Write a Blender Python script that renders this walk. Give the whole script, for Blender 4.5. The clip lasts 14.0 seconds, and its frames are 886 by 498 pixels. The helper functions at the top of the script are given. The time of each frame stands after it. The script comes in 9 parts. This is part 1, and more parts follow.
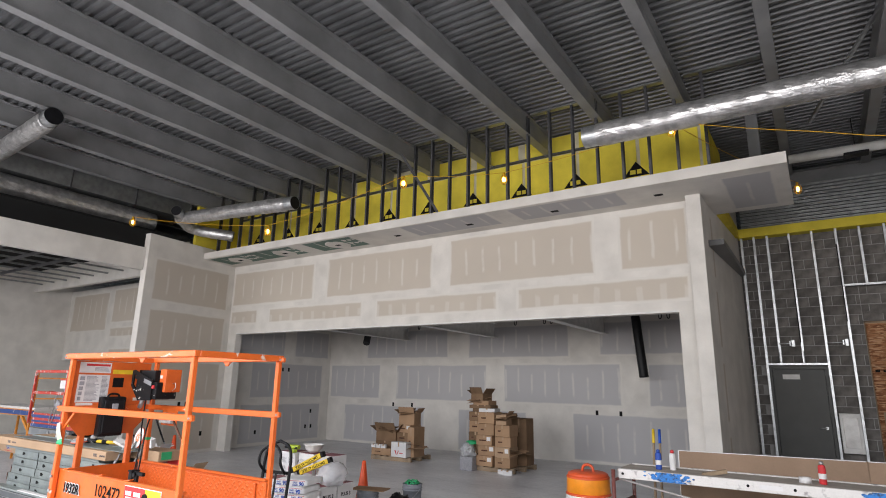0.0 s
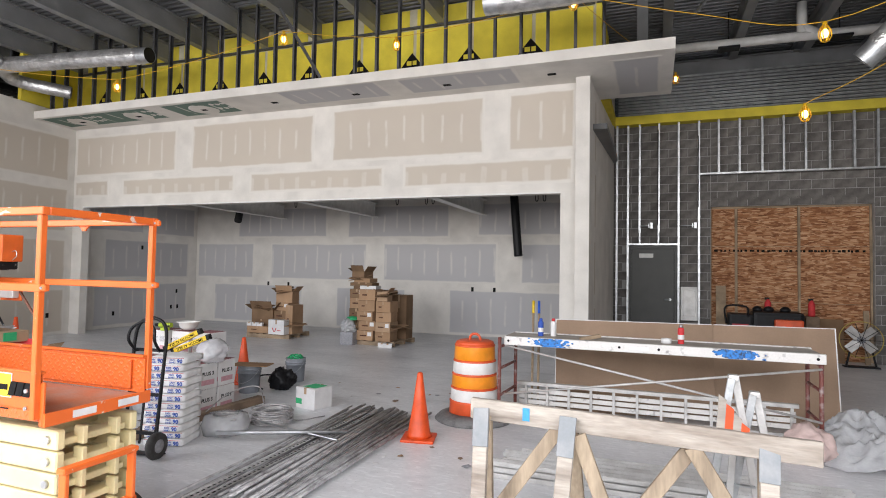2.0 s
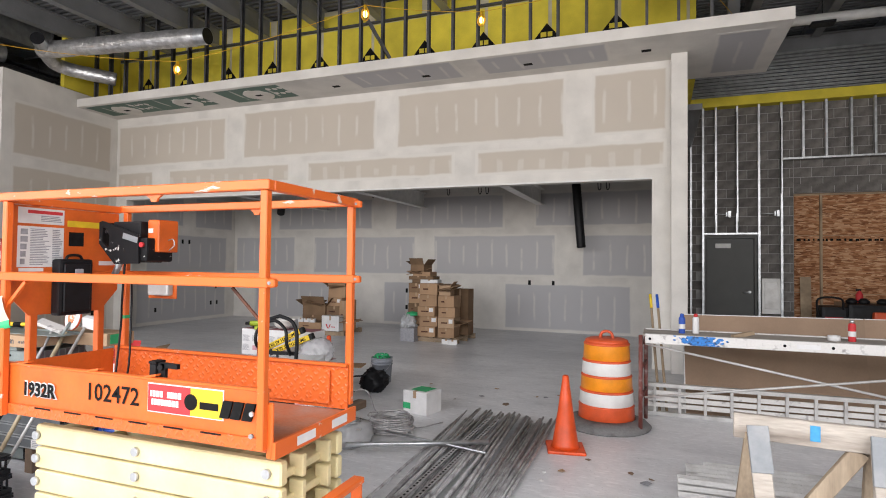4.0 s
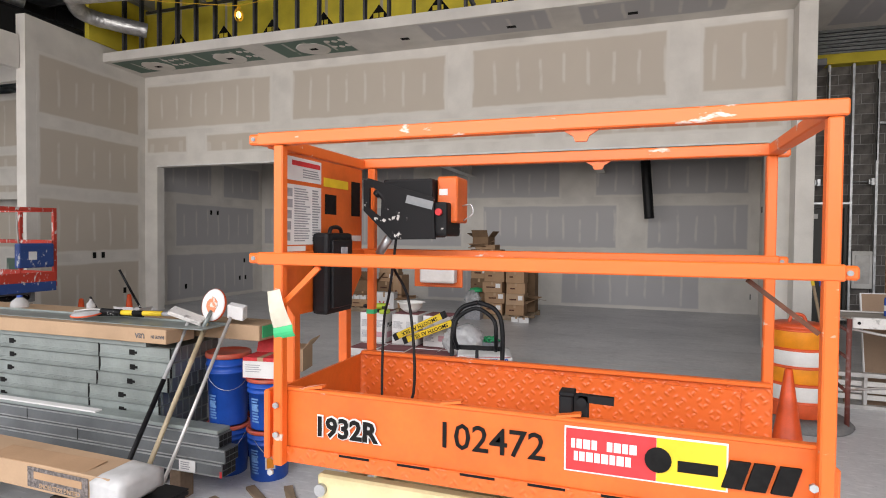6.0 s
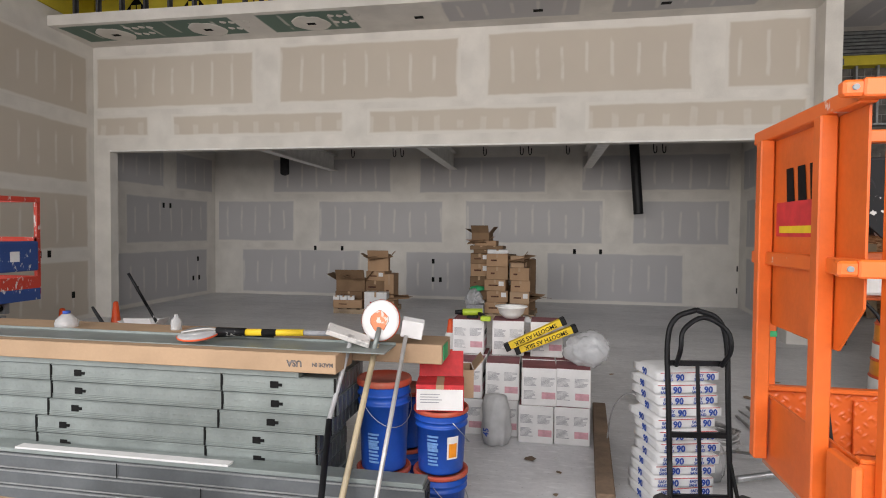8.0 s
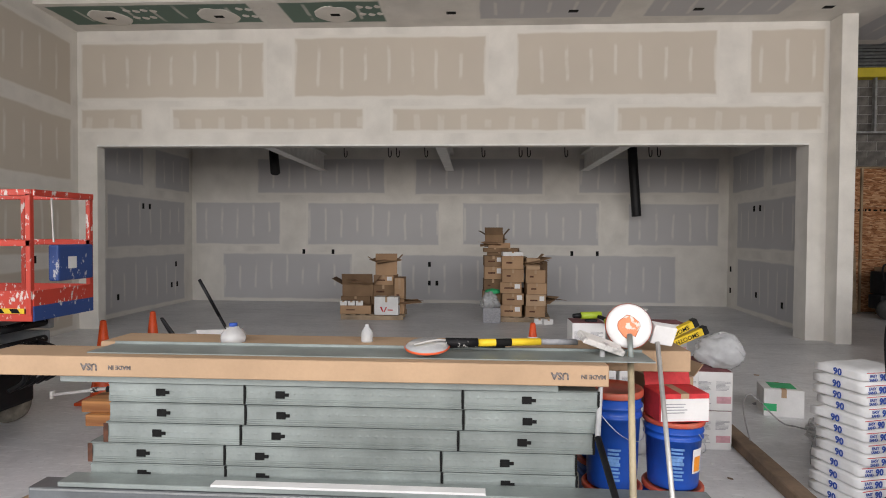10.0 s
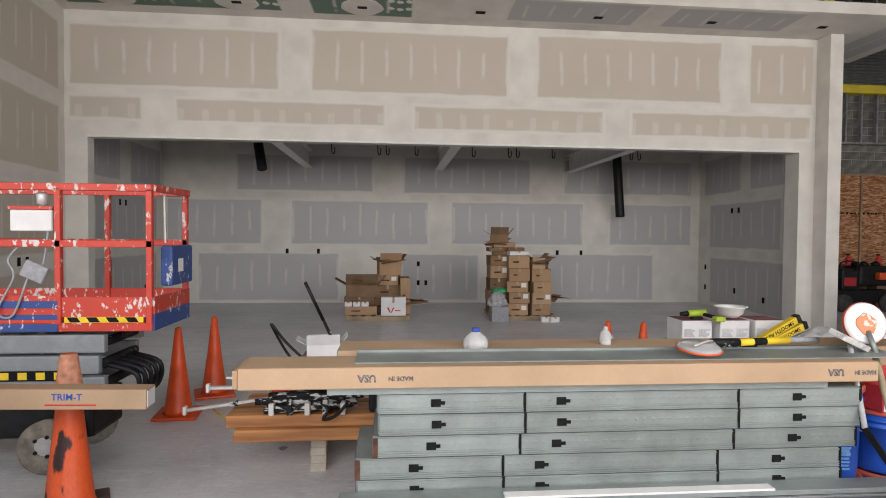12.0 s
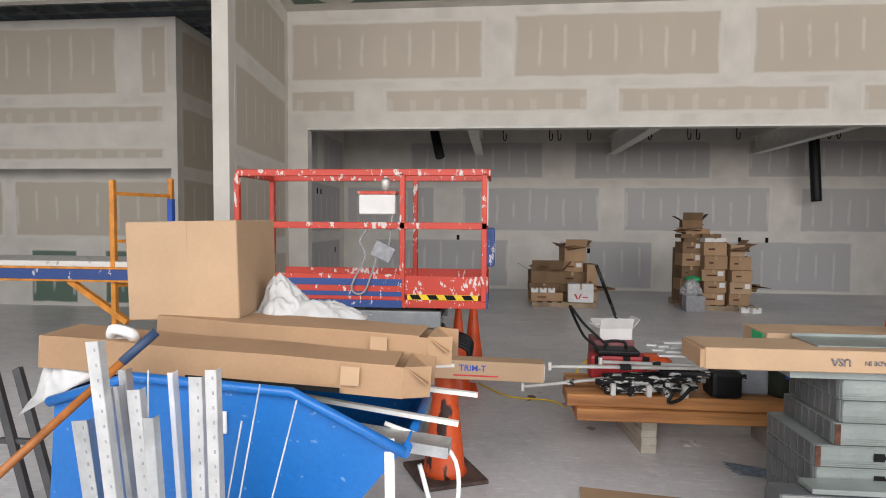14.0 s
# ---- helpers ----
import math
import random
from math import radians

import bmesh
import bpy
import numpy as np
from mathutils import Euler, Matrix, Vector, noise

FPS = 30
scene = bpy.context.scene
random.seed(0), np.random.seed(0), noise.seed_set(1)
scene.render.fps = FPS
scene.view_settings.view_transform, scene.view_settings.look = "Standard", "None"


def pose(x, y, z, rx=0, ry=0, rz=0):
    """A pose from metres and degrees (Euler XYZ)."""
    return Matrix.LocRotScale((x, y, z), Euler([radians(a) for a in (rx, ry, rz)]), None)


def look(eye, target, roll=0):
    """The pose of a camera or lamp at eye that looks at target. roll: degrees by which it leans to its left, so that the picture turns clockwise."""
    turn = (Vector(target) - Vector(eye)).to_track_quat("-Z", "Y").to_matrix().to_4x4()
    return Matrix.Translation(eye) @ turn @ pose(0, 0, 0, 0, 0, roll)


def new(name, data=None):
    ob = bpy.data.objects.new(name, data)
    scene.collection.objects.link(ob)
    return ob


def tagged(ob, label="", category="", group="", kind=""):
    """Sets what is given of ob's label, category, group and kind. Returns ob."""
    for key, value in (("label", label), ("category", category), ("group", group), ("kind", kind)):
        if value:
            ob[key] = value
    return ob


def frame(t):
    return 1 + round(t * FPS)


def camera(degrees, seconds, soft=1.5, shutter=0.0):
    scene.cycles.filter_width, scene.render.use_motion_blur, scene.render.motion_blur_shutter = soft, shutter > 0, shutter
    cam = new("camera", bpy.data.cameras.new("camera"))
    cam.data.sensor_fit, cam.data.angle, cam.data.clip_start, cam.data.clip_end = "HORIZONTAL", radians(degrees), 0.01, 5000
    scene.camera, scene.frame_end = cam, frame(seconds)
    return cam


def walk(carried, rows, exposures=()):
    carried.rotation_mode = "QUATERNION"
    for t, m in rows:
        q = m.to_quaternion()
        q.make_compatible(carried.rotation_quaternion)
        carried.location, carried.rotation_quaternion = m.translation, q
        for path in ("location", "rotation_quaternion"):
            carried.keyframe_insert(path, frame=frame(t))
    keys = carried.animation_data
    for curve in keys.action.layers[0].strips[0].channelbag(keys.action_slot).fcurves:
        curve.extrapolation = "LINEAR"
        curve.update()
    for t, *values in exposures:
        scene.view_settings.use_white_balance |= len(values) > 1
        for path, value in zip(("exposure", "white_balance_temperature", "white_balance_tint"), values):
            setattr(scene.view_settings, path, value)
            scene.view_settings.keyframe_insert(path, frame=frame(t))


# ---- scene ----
cam = camera(75.8, 14.0, soft=1.0)
PATH = [
    (0, (0.093, 0.205, 1.886), (-0.976, 1.83, 2.353), 1.1),
    (0.5, (0.072, 0.259, 1.867), (-0.787, 2.003, 2.339), 1.0),
    (1, (0.039, 0.295, 1.832), (-0.697, 2.102, 2.271), 0.9),
    (1.5, (-0.056, 0.35, 1.804), (-0.763, 2.215, 1.955), 0.9),
    (2, (-0.305, 0.41, 1.784), (-0.999, 2.284, 1.858), 1.0),
    (2.5, (-0.63, 0.422, 1.8), (-1.34, 2.29, 1.87), 0.6),
    (5, (-2.754, 0.705, 1.709), (-3.447, 2.581, 1.711), 0.7),
    (5.5, (-3.275, 0.788, 1.718), (-3.943, 2.673, 1.681), 0.6),
    (6, (-3.768, 0.831, 1.738), (-4.42, 2.721, 1.691), 0.5),
    (6.5, (-4.221, 0.914, 1.718), (-4.853, 2.811, 1.664), 0.5),
    (7, (-4.702, 0.965, 1.721), (-5.288, 2.877, 1.663), 0.5),
    (7.5, (-5.174, 0.976, 1.754), (-5.633, 2.922, 1.697), 0.5),
    (8, (-5.693, 1.047, 1.731), (-6.043, 3.015, 1.67), 0.5),
    (8.5, (-6.162, 1.07, 1.664), (-6.481, 3.043, 1.615), 0.5),
    (11, (-8.235, 1.197, 1.709), (-8.148, 3.195, 1.661), 0.6),
    (11.5, (-8.725, 1.219, 1.677), (-8.566, 3.212, 1.63), 0.7),
    (12, (-9.119, 1.206, 1.699), (-8.944, 3.198, 1.649), 0.5),
    (12.5, (-9.536, 1.204, 1.678), (-9.36, 3.195, 1.606), 0.6),
    (13, (-9.956, 1.142, 1.675), (-9.824, 3.136, 1.585), 0.5),
    (13.5, (-10.33, 1.086, 1.704), (-10.316, 3.084, 1.611), 0.4),
    (14, (-10.741, 1.178, 1.643), (-10.927, 3.168, 1.549), 0.4),
]
walk(cam, [(t, look(eye, target, roll)) for t, eye, target, roll in PATH],
     [(0.0, 0.03, 6300, 14), (0.5, 0.32, 6300, 14), (1.0, 0.35, 6350, 14), (2.5, 0.31, 6250, 13), (5.0, -0.05, 6500, 14), (6.5, -0.18, 6550, 14), (8.5, -0.16, 6600, 13), (12.0, -0.12, 6550, 13), (13.5, -0.06, 6550, 12), (14.0, -0.1, 6550, 12)])

# ---- world, light, exposure ----
world = bpy.data.worlds.new("world")
scene.world = world
world.use_nodes = True
_nt = world.node_tree
_sky = _nt.nodes.new("ShaderNodeTexSky")
_sky.sky_type, _sky.sun_disc = "NISHITA", False
_sky.sun_elevation, _sky.sun_rotation = radians(48), radians(200)
_nt.links.new(_sky.outputs[0], _nt.nodes["Background"].inputs[0])
_nt.nodes["Background"].inputs[1].default_value = 0.12
sun = new("sun", bpy.data.lights.new("sun", "SUN"))
sun.data.energy, sun.data.angle, sun.data.color = 1.0, radians(12), (1.0, 0.96, 0.9)
sun.matrix_world = look((0, 0, 10), (2.2, 6.0, 3.4))


def window_light(x, z, width, height, watts, y=-1.75):
    """Daylight that enters by one opening of the shop front."""
    lamp = new("window_daylight", bpy.data.lights.new("window_daylight", "AREA"))
    lamp.data.shape, lamp.data.size, lamp.data.size_y, lamp.data.energy = "RECTANGLE", width, height, watts
    lamp.data.color = (1.0, 0.985, 0.96)
    lamp.matrix_world = look((x, y, z), (x, y + 5, z - 2.9))
    return lamp


for _x, _w in ((-18.0, 300), (-11.2, 450), (-4.4, 450), (2.2, 450)):
    window_light(_x, 3.8, 5.8, 3.6, _w)


# ---- materials ----
def mat(name, color, rough=0.6, metal=0.0, var=0.12, scale=6.0, fine=60.0, bump=0.08, color2=None, patch=0.5, spec=0.5, soft=0.18, stretch=None):
    """A surface whose colour varies at two scales, with fine relief."""
    m = bpy.data.materials.new(name)
    m.use_nodes = True
    nt = m.node_tree
    b = nt.nodes["Principled BSDF"]
    b.inputs["Roughness"].default_value, b.inputs["Metallic"].default_value = rough, metal
    b.inputs["Specular IOR Level"].default_value = spec
    co = nt.nodes.new("ShaderNodeTexCoord")
    big, small = nt.nodes.new("ShaderNodeTexNoise"), nt.nodes.new("ShaderNodeTexNoise")
    big.inputs["Scale"].default_value, small.inputs["Scale"].default_value = scale, fine
    big.inputs["Detail"].default_value = 5
    src = co.outputs["Object"]
    if stretch:
        mp = nt.nodes.new("ShaderNodeMapping")
        mp.inputs["Scale"].default_value = stretch
        nt.links.new(src, mp.inputs["Vector"])
        src = mp.outputs[0]
    for n in (big, small):
        nt.links.new(src, n.inputs["Vector"])
    r = nt.nodes.new("ShaderNodeValToRGB")
    c2 = color2 if color2 else tuple(c * (1 - 2.2 * var) for c in color)
    c1 = tuple(min(1, c * (1 + 0.6 * var)) for c in color)
    r.color_ramp.elements[0].position, r.color_ramp.elements[1].position = patch - soft, patch + soft
    r.color_ramp.elements[0].color, r.color_ramp.elements[1].color = (*c2, 1), (*c1, 1)
    nt.links.new(big.outputs["Fac"], r.inputs["Fac"])
    mx = nt.nodes.new("ShaderNodeMix")
    mx.data_type, mx.blend_type = "RGBA", "MULTIPLY"
    mx.inputs["Factor"].default_value = min(1.0, var * 1.6)
    nt.links.new(r.outputs["Color"], mx.inputs["A"])
    nt.links.new(small.outputs["Fac"], mx.inputs["B"])
    nt.links.new(mx.outputs["Result"], b.inputs["Base Color"])
    bp = nt.nodes.new("ShaderNodeBump")
    bp.inputs["Strength"].default_value, bp.inputs["Distance"].default_value = bump, 0.01
    nt.links.new(small.outputs["Fac"], bp.inputs["Height"])
    nt.links.new(bp.outputs["Normal"], b.inputs["Normal"])
    return m


def glow(name, color, strength):
    m = bpy.data.materials.new(name)
    m.use_nodes = True
    b = m.node_tree.nodes["Principled BSDF"]
    b.inputs["Base Color"].default_value = (*color, 1)
    b.inputs["Emission Color"].default_value, b.inputs["Emission Strength"].default_value = (*color, 1), strength
    return m


MUD = (0.72, 0.69, 0.64)


def paper_material(name, color):
    """Bare drywall paper inside a border of joint compound, with dabs over the screws."""
    m = bpy.data.materials.new(name)
    m.use_nodes = True
    nt = m.node_tree
    b = nt.nodes["Principled BSDF"]
    b.inputs["Roughness"].default_value, b.inputs["Specular IOR Level"].default_value = 0.85, 0.25

    def calc(op, a, c=None):
        n = nt.nodes.new("ShaderNodeMath")
        n.operation = op
        for i, v in enumerate((a, c)):
            if v is None:
                continue
            if isinstance(v, (int, float)):
                n.inputs[i].default_value = v
            else:
                nt.links.new(v, n.inputs[i])
        return n.outputs[0]

    def tex(scale, detail=4.0):
        n = nt.nodes.new("ShaderNodeTexNoise")
        n.inputs["Scale"].default_value, n.inputs["Detail"].default_value = scale, detail
        nt.links.new(co.outputs["Object"], n.inputs["Vector"])
        return n.outputs["Fac"]

    def ramp(v, lo, hi):
        n = nt.nodes.new("ShaderNodeMapRange")
        n.interpolation_type = "SMOOTHSTEP"
        n.inputs["From Min"].default_value, n.inputs["From Max"].default_value = lo, hi
        nt.links.new(v, n.inputs["Value"])
        return n.outputs["Result"]

    co = nt.nodes.new("ShaderNodeTexCoord")
    uv, size = nt.nodes.new("ShaderNodeUVMap"), nt.nodes.new("ShaderNodeUVMap")
    uv.uv_map, size.uv_map = "place", "half"
    su, ss = nt.nodes.new("ShaderNodeSeparateXYZ"), nt.nodes.new("ShaderNodeSeparateXYZ")
    nt.links.new(uv.outputs[0], su.inputs[0])
    nt.links.new(size.outputs[0], ss.inputs[0])
    u, v, hw, hh = su.outputs[0], su.outputs[1], ss.outputs[0], ss.outputs[1]
    edge = calc("MINIMUM", calc("SUBTRACT", hw, calc("ABSOLUTE", u)), calc("SUBTRACT", hh, calc("ABSOLUTE", v)))
    wob = calc("MULTIPLY", calc("SUBTRACT", tex(2.2, 5.0), 0.5), 0.06)
    edge = calc("ADD", edge, wob)
    inside = ramp(edge, 0.035, 0.08)
    # dabs of compound in a row of short upright strokes
    wig = calc("MULTIPLY", calc("SUBTRACT", tex(1.3, 2.0), 0.5), 0.10)
    ph = calc("SUBTRACT", calc("FRACT", calc("ADD", calc("DIVIDE", calc("ADD", u, wig), 0.406), 100.5)), 0.5)
    # short sheets carry round dabs low down, tall sheets upright strokes
    short = calc("SUBTRACT", 1.0, ramp(hh, 0.26, 0.36))
    near = calc("SUBTRACT", 1.0, ramp(calc("SUBTRACT", calc("ABSOLUTE", ph), calc("MULTIPLY", short, 0.07)), 0.025, 0.105))
    v = calc("ADD", v, calc("MULTIPLY", calc("MULTIPLY", short, hh), 0.3))
    tall = calc("SUBTRACT", 1.0, ramp(calc("ADD", calc("DIVIDE", calc("ABSOLUTE", v), hh), calc("MULTIPLY", calc("SUBTRACT", tex(2.3, 3.0), 0.5), 1.5)), 0.38, 0.66))
    dab = calc("MULTIPLY", calc("MULTIPLY", near, tall), ramp(tex(4.0), 0.15, 0.5))
    keep = calc("MULTIPLY", inside, calc("SUBTRACT", 1.0, calc("MULTIPLY", dab, calc("ADD", 0.4, calc("MULTIPLY", ramp(hh, 0.3, 0.45), 0.22)))))
    tone = nt.nodes.new("ShaderNodeMix")
    tone.data_type = "RGBA"
    tone.inputs["A"].default_value, tone.inputs["B"].default_value = (*[c * 0.93 for c in color], 1), (*[c * 1.06 for c in color], 1)
    nt.links.new(tex(1.3), tone.inputs["Factor"])
    mud = nt.nodes.new("ShaderNodeMix")
    mud.data_type = "RGBA"
    mud.inputs["A"].default_value, mud.inputs["B"].default_value = (*[c * 0.88 for c in MUD], 1), (*[c * 0.96 for c in MUD], 1)
    nt.links.new(tex(2.1), mud.inputs["Factor"])
    mx = nt.nodes.new("ShaderNodeMix")
    mx.data_type = "RGBA"
    nt.links.new(keep, mx.inputs["Factor"])
    nt.links.new(mud.outputs["Result"], mx.inputs["A"])
    nt.links.new(tone.outputs["Result"], mx.inputs["B"])
    nt.links.new(mx.outputs["Result"], b.inputs["Base Color"])
    bp = nt.nodes.new("ShaderNodeBump")
    bp.inputs["Strength"].default_value, bp.inputs["Distance"].default_value = 0.04, 0.004
    nt.links.new(keep, bp.inputs["Height"])
    nt.links.new(bp.outputs["Normal"], b.inputs["Normal"])
    return m


def strand_material():
    """Strand board: long flakes in several browns, laid mostly level."""
    m = bpy.data.materials.new("strand_board")
    m.use_nodes = True
    nt = m.node_tree
    b = nt.nodes["Principled BSDF"]
    b.inputs["Roughness"].default_value, b.inputs["Specular IOR Level"].default_value = 0.8, 0.25
    co = nt.nodes.new("ShaderNodeTexCoord")
    src = None
    for turn, stretch in ((0.45, (9, 9, 46)), (-0.6, (8, 8, 38))):
        mp, vo = nt.nodes.new("ShaderNodeMapping"), nt.nodes.new("ShaderNodeTexVoronoi")
        mp.inputs["Rotation"].default_value, mp.inputs["Scale"].default_value = (0, turn, 0), stretch
        nt.links.new(co.outputs["Object"], mp.inputs["Vector"])
        nt.links.new(mp.outputs[0], vo.inputs["Vector"])
        vo.inputs["Scale"].default_value = 1.0
        sp, r = nt.nodes.new("ShaderNodeSeparateColor"), nt.nodes.new("ShaderNodeValToRGB")
        nt.links.new(vo.outputs["Color"], sp.inputs[0])
        nt.links.new(sp.outputs[0], r.inputs["Fac"])
        r.color_ramp.elements[0].color, r.color_ramp.elements[1].color = (0.17, 0.065, 0.028, 1), (0.58, 0.36, 0.21, 1)
        e = r.color_ramp.elements.new(0.55)
        e.color = (0.38, 0.175, 0.08, 1)
        if src is None:
            src = r.outputs["Color"]
        else:
            mx = nt.nodes.new("ShaderNodeMix")
            mx.data_type = "RGBA"
            n = nt.nodes.new("ShaderNodeTexNoise")
            n.inputs["Scale"].default_value = 5.0
            nt.links.new(co.outputs["Object"], n.inputs["Vector"])
            st = nt.nodes.new("ShaderNodeMapRange")
            st.inputs["From Min"].default_value, st.inputs["From Max"].default_value = 0.45, 0.55
            nt.links.new(n.outputs["Fac"], st.inputs["Value"])
            nt.links.new(st.outputs["Result"], mx.inputs["Factor"])
            nt.links.new(src, mx.inputs["A"])
            nt.links.new(r.outputs["Color"], mx.inputs["B"])
            src = mx.outputs["Result"]
    nt.links.new(src, b.inputs["Base Color"])
    bp = nt.nodes.new("ShaderNodeBump")
    bp.inputs["Strength"].default_value, bp.inputs["Distance"].default_value = 0.2, 0.004
    nt.links.new(src, bp.inputs["Height"])
    nt.links.new(bp.outputs["Normal"], b.inputs["Normal"])
    return m


def splashed(name, base, spot, rough=0.5, scale=14.0, cover=0.56, stretch=(1, 1, 1), metal=0.0, dusty=0.1, spec=0.5):
    """Paint with uneven splashes and runs of another colour, thick in some places and bare in others."""
    m = bpy.data.materials.new(name)
    m.use_nodes = True
    nt = m.node_tree
    b = nt.nodes["Principled BSDF"]
    b.inputs["Metallic"].default_value, b.inputs["Specular IOR Level"].default_value = metal, spec
    co, mp = nt.nodes.new("ShaderNodeTexCoord"), nt.nodes.new("ShaderNodeMapping")
    mp.inputs["Scale"].default_value = stretch
    nt.links.new(co.outputs["Object"], mp.inputs["Vector"])

    def tex(sc, detail, src):
        n = nt.nodes.new("ShaderNodeTexNoise")
        n.inputs["Scale"].default_value, n.inputs["Detail"].default_value, n.inputs["Roughness"].default_value = sc, detail, 0.62
        nt.links.new(src, n.inputs["Vector"])
        return n.outputs["Fac"]

    def calc(op, a, c):
        n = nt.nodes.new("ShaderNodeMath")
        n.operation = op
        for i, v in enumerate((a, c)):
            if isinstance(v, (int, float)):
                n.inputs[i].default_value = v
            else:
                nt.links.new(v, n.inputs[i])
        return n.outputs[0]

    fine, coarse, grain = tex(scale, 6, mp.outputs[0]), tex(scale * 0.16, 3, co.outputs["Object"]), tex(3.0, 5, co.outputs["Object"])
    both = calc("ADD", fine, calc("MULTIPLY", calc("SUBTRACT", coarse, 0.5), 0.55))
    mask = nt.nodes.new("ShaderNodeMapRange")
    mask.inputs["From Min"].default_value, mask.inputs["From Max"].default_value = cover, cover + 0.035
    nt.links.new(both, mask.inputs["Value"])
    tone, mx = nt.nodes.new("ShaderNodeMix"), nt.nodes.new("ShaderNodeMix")
    tone.data_type = mx.data_type = "RGBA"
    tone.inputs["A"].default_value, tone.inputs["B"].default_value = (*[c * (1 - 2 * dusty) for c in base], 1), (*[min(1, c * (1 + dusty)) for c in base], 1)
    nt.links.new(grain, tone.inputs["Factor"])
    mx.inputs["B"].default_value = (*spot, 1)
    nt.links.new(mask.outputs["Result"], mx.inputs["Factor"])
    nt.links.new(tone.outputs["Result"], mx.inputs["A"])
    nt.links.new(mx.outputs["Result"], b.inputs["Base Color"])
    r = nt.nodes.new("ShaderNodeMapRange")
    r.inputs["To Min"].default_value, r.inputs["To Max"].default_value = rough, 0.85
    nt.links.new(mask.outputs["Result"], r.inputs["Value"])
    nt.links.new(r.outputs["Result"], b.inputs["Roughness"])
    bp = nt.nodes.new("ShaderNodeBump")
    bp.inputs["Strength"].default_value, bp.inputs["Distance"].default_value = 0.3, 0.003
    nt.links.new(mask.outputs["Result"], bp.inputs["Height"])
    nt.links.new(bp.outputs["Normal"], b.inputs["Normal"])
    return m


def tread(m, pitch=0.03):
    """Adds the short raised bars of chequer plate to a surface that stands along x."""
    nt = m.node_tree
    b = nt.nodes["Principled BSDF"]
    co = nt.nodes.new("ShaderNodeTexCoord")
    height = None
    for turn in (0.785, -0.785):
        mp, wv, wl = nt.nodes.new("ShaderNodeMapping"), nt.nodes.new("ShaderNodeTexWave"), nt.nodes.new("ShaderNodeTexWave")
        mp.inputs["Rotation"].default_value = (0, turn, 0)
        nt.links.new(co.outputs["Object"], mp.inputs["Vector"])
        for w, axis, k in ((wv, "X", 1.0), (wl, "Z", 0.55)):
            w.bands_direction = axis
            w.inputs["Scale"].default_value = 0.314 / pitch * k
            nt.links.new(mp.outputs[0], w.inputs["Vector"])
        p, q = nt.nodes.new("ShaderNodeMath"), nt.nodes.new("ShaderNodeMath")
        p.operation, q.operation = "MULTIPLY", "POWER"
        nt.links.new(wv.outputs["Fac"], p.inputs[0])
        nt.links.new(wl.outputs["Fac"], p.inputs[1])
        nt.links.new(p.outputs[0], q.inputs[0])
        q.inputs[1].default_value = 3.0
        if height is None:
            height = q.outputs[0]
        else:
            mxm = nt.nodes.new("ShaderNodeMath")
            mxm.operation = "MAXIMUM"
            nt.links.new(height, mxm.inputs[0])
            nt.links.new(q.outputs[0], mxm.inputs[1])
            height = mxm.outputs[0]
    bp = nt.nodes.new("ShaderNodeBump")
    bp.inputs["Strength"].default_value, bp.inputs["Distance"].default_value = 0.7, 0.004
    nt.links.new(height, bp.inputs["Height"])
    nt.links.new(bp.outputs["Normal"], b.inputs["Normal"])
    return m


M = {}
M["mud"] = mat("joint_compound", MUD, 0.85, var=0.06, scale=2.1, bump=0.03, spec=0.25)
M["paper"] = paper_material("drywall_paper", (0.53, 0.475, 0.405))
M["paper_grey"] = paper_material("drywall_paper_grey", (0.475, 0.466, 0.470))
M["paper_green"] = paper_material("drywall_paper_green", (0.13, 0.19, 0.155))
M["plain_wall"] = mat("dusty_plain_wall", (0.50, 0.485, 0.46), 0.9, var=0.1, scale=1.5, bump=0.05)
M["steel_grey"] = mat("primed_steel", (0.27, 0.272, 0.275), 0.42, var=0.12, scale=1.5, bump=0.03)
M["deck"] = mat("roof_deck", (0.15, 0.153, 0.157), 0.32, var=0.18, scale=1.2, bump=0.03)
M["galv"] = mat("galvanised_steel", (0.62, 0.64, 0.65), 0.38, 0.85, var=0.14, scale=9, fine=90, bump=0.03)
M["stud"] = mat("stud_steel", (0.42, 0.43, 0.43), 0.42, 0.8, var=0.12, scale=7, bump=0.03)
# Darker than stud; on the soffit studs this paints in backlit shade.
M["stud_dark"] = mat("framing_steel", (0.11, 0.11, 0.115), 0.5, 0.5, var=0.12, scale=7, bump=0.03)
M["yellow_board"] = mat("glass_mat_sheathing", (0.86, 0.70, 0.06), 0.8, var=0.1, scale=2.0, bump=0.05)
M["yellow_tape"] = mat("sheathing_joint", (0.62, 0.57, 0.40), 0.85, var=0.1, scale=4, bump=0.05)
M["block"] = mat("concrete_block", (0.215, 0.20, 0.185), 0.92, var=0.2, scale=5, fine=110, bump=0.4)
M["mortar"] = mat("mortar", (0.42, 0.41, 0.395), 0.95, var=0.1, scale=9, bump=0.3)
M["orange"] = mat("orange_lift_paint", (0.72, 0.135, 0.018), 0.42, var=0.1, scale=5, bump=0.04)
M["orange_worn"] = splashed("worn_orange_paint", (0.72, 0.135, 0.018), (0.66, 0.52, 0.45), 0.42, 16, 0.66, (0.35, 1, 1))
M["orange_tread"] = tread(splashed("orange_chequer_plate", (0.66, 0.12, 0.018), (0.60, 0.42, 0.34), 0.4, 22, 0.74))
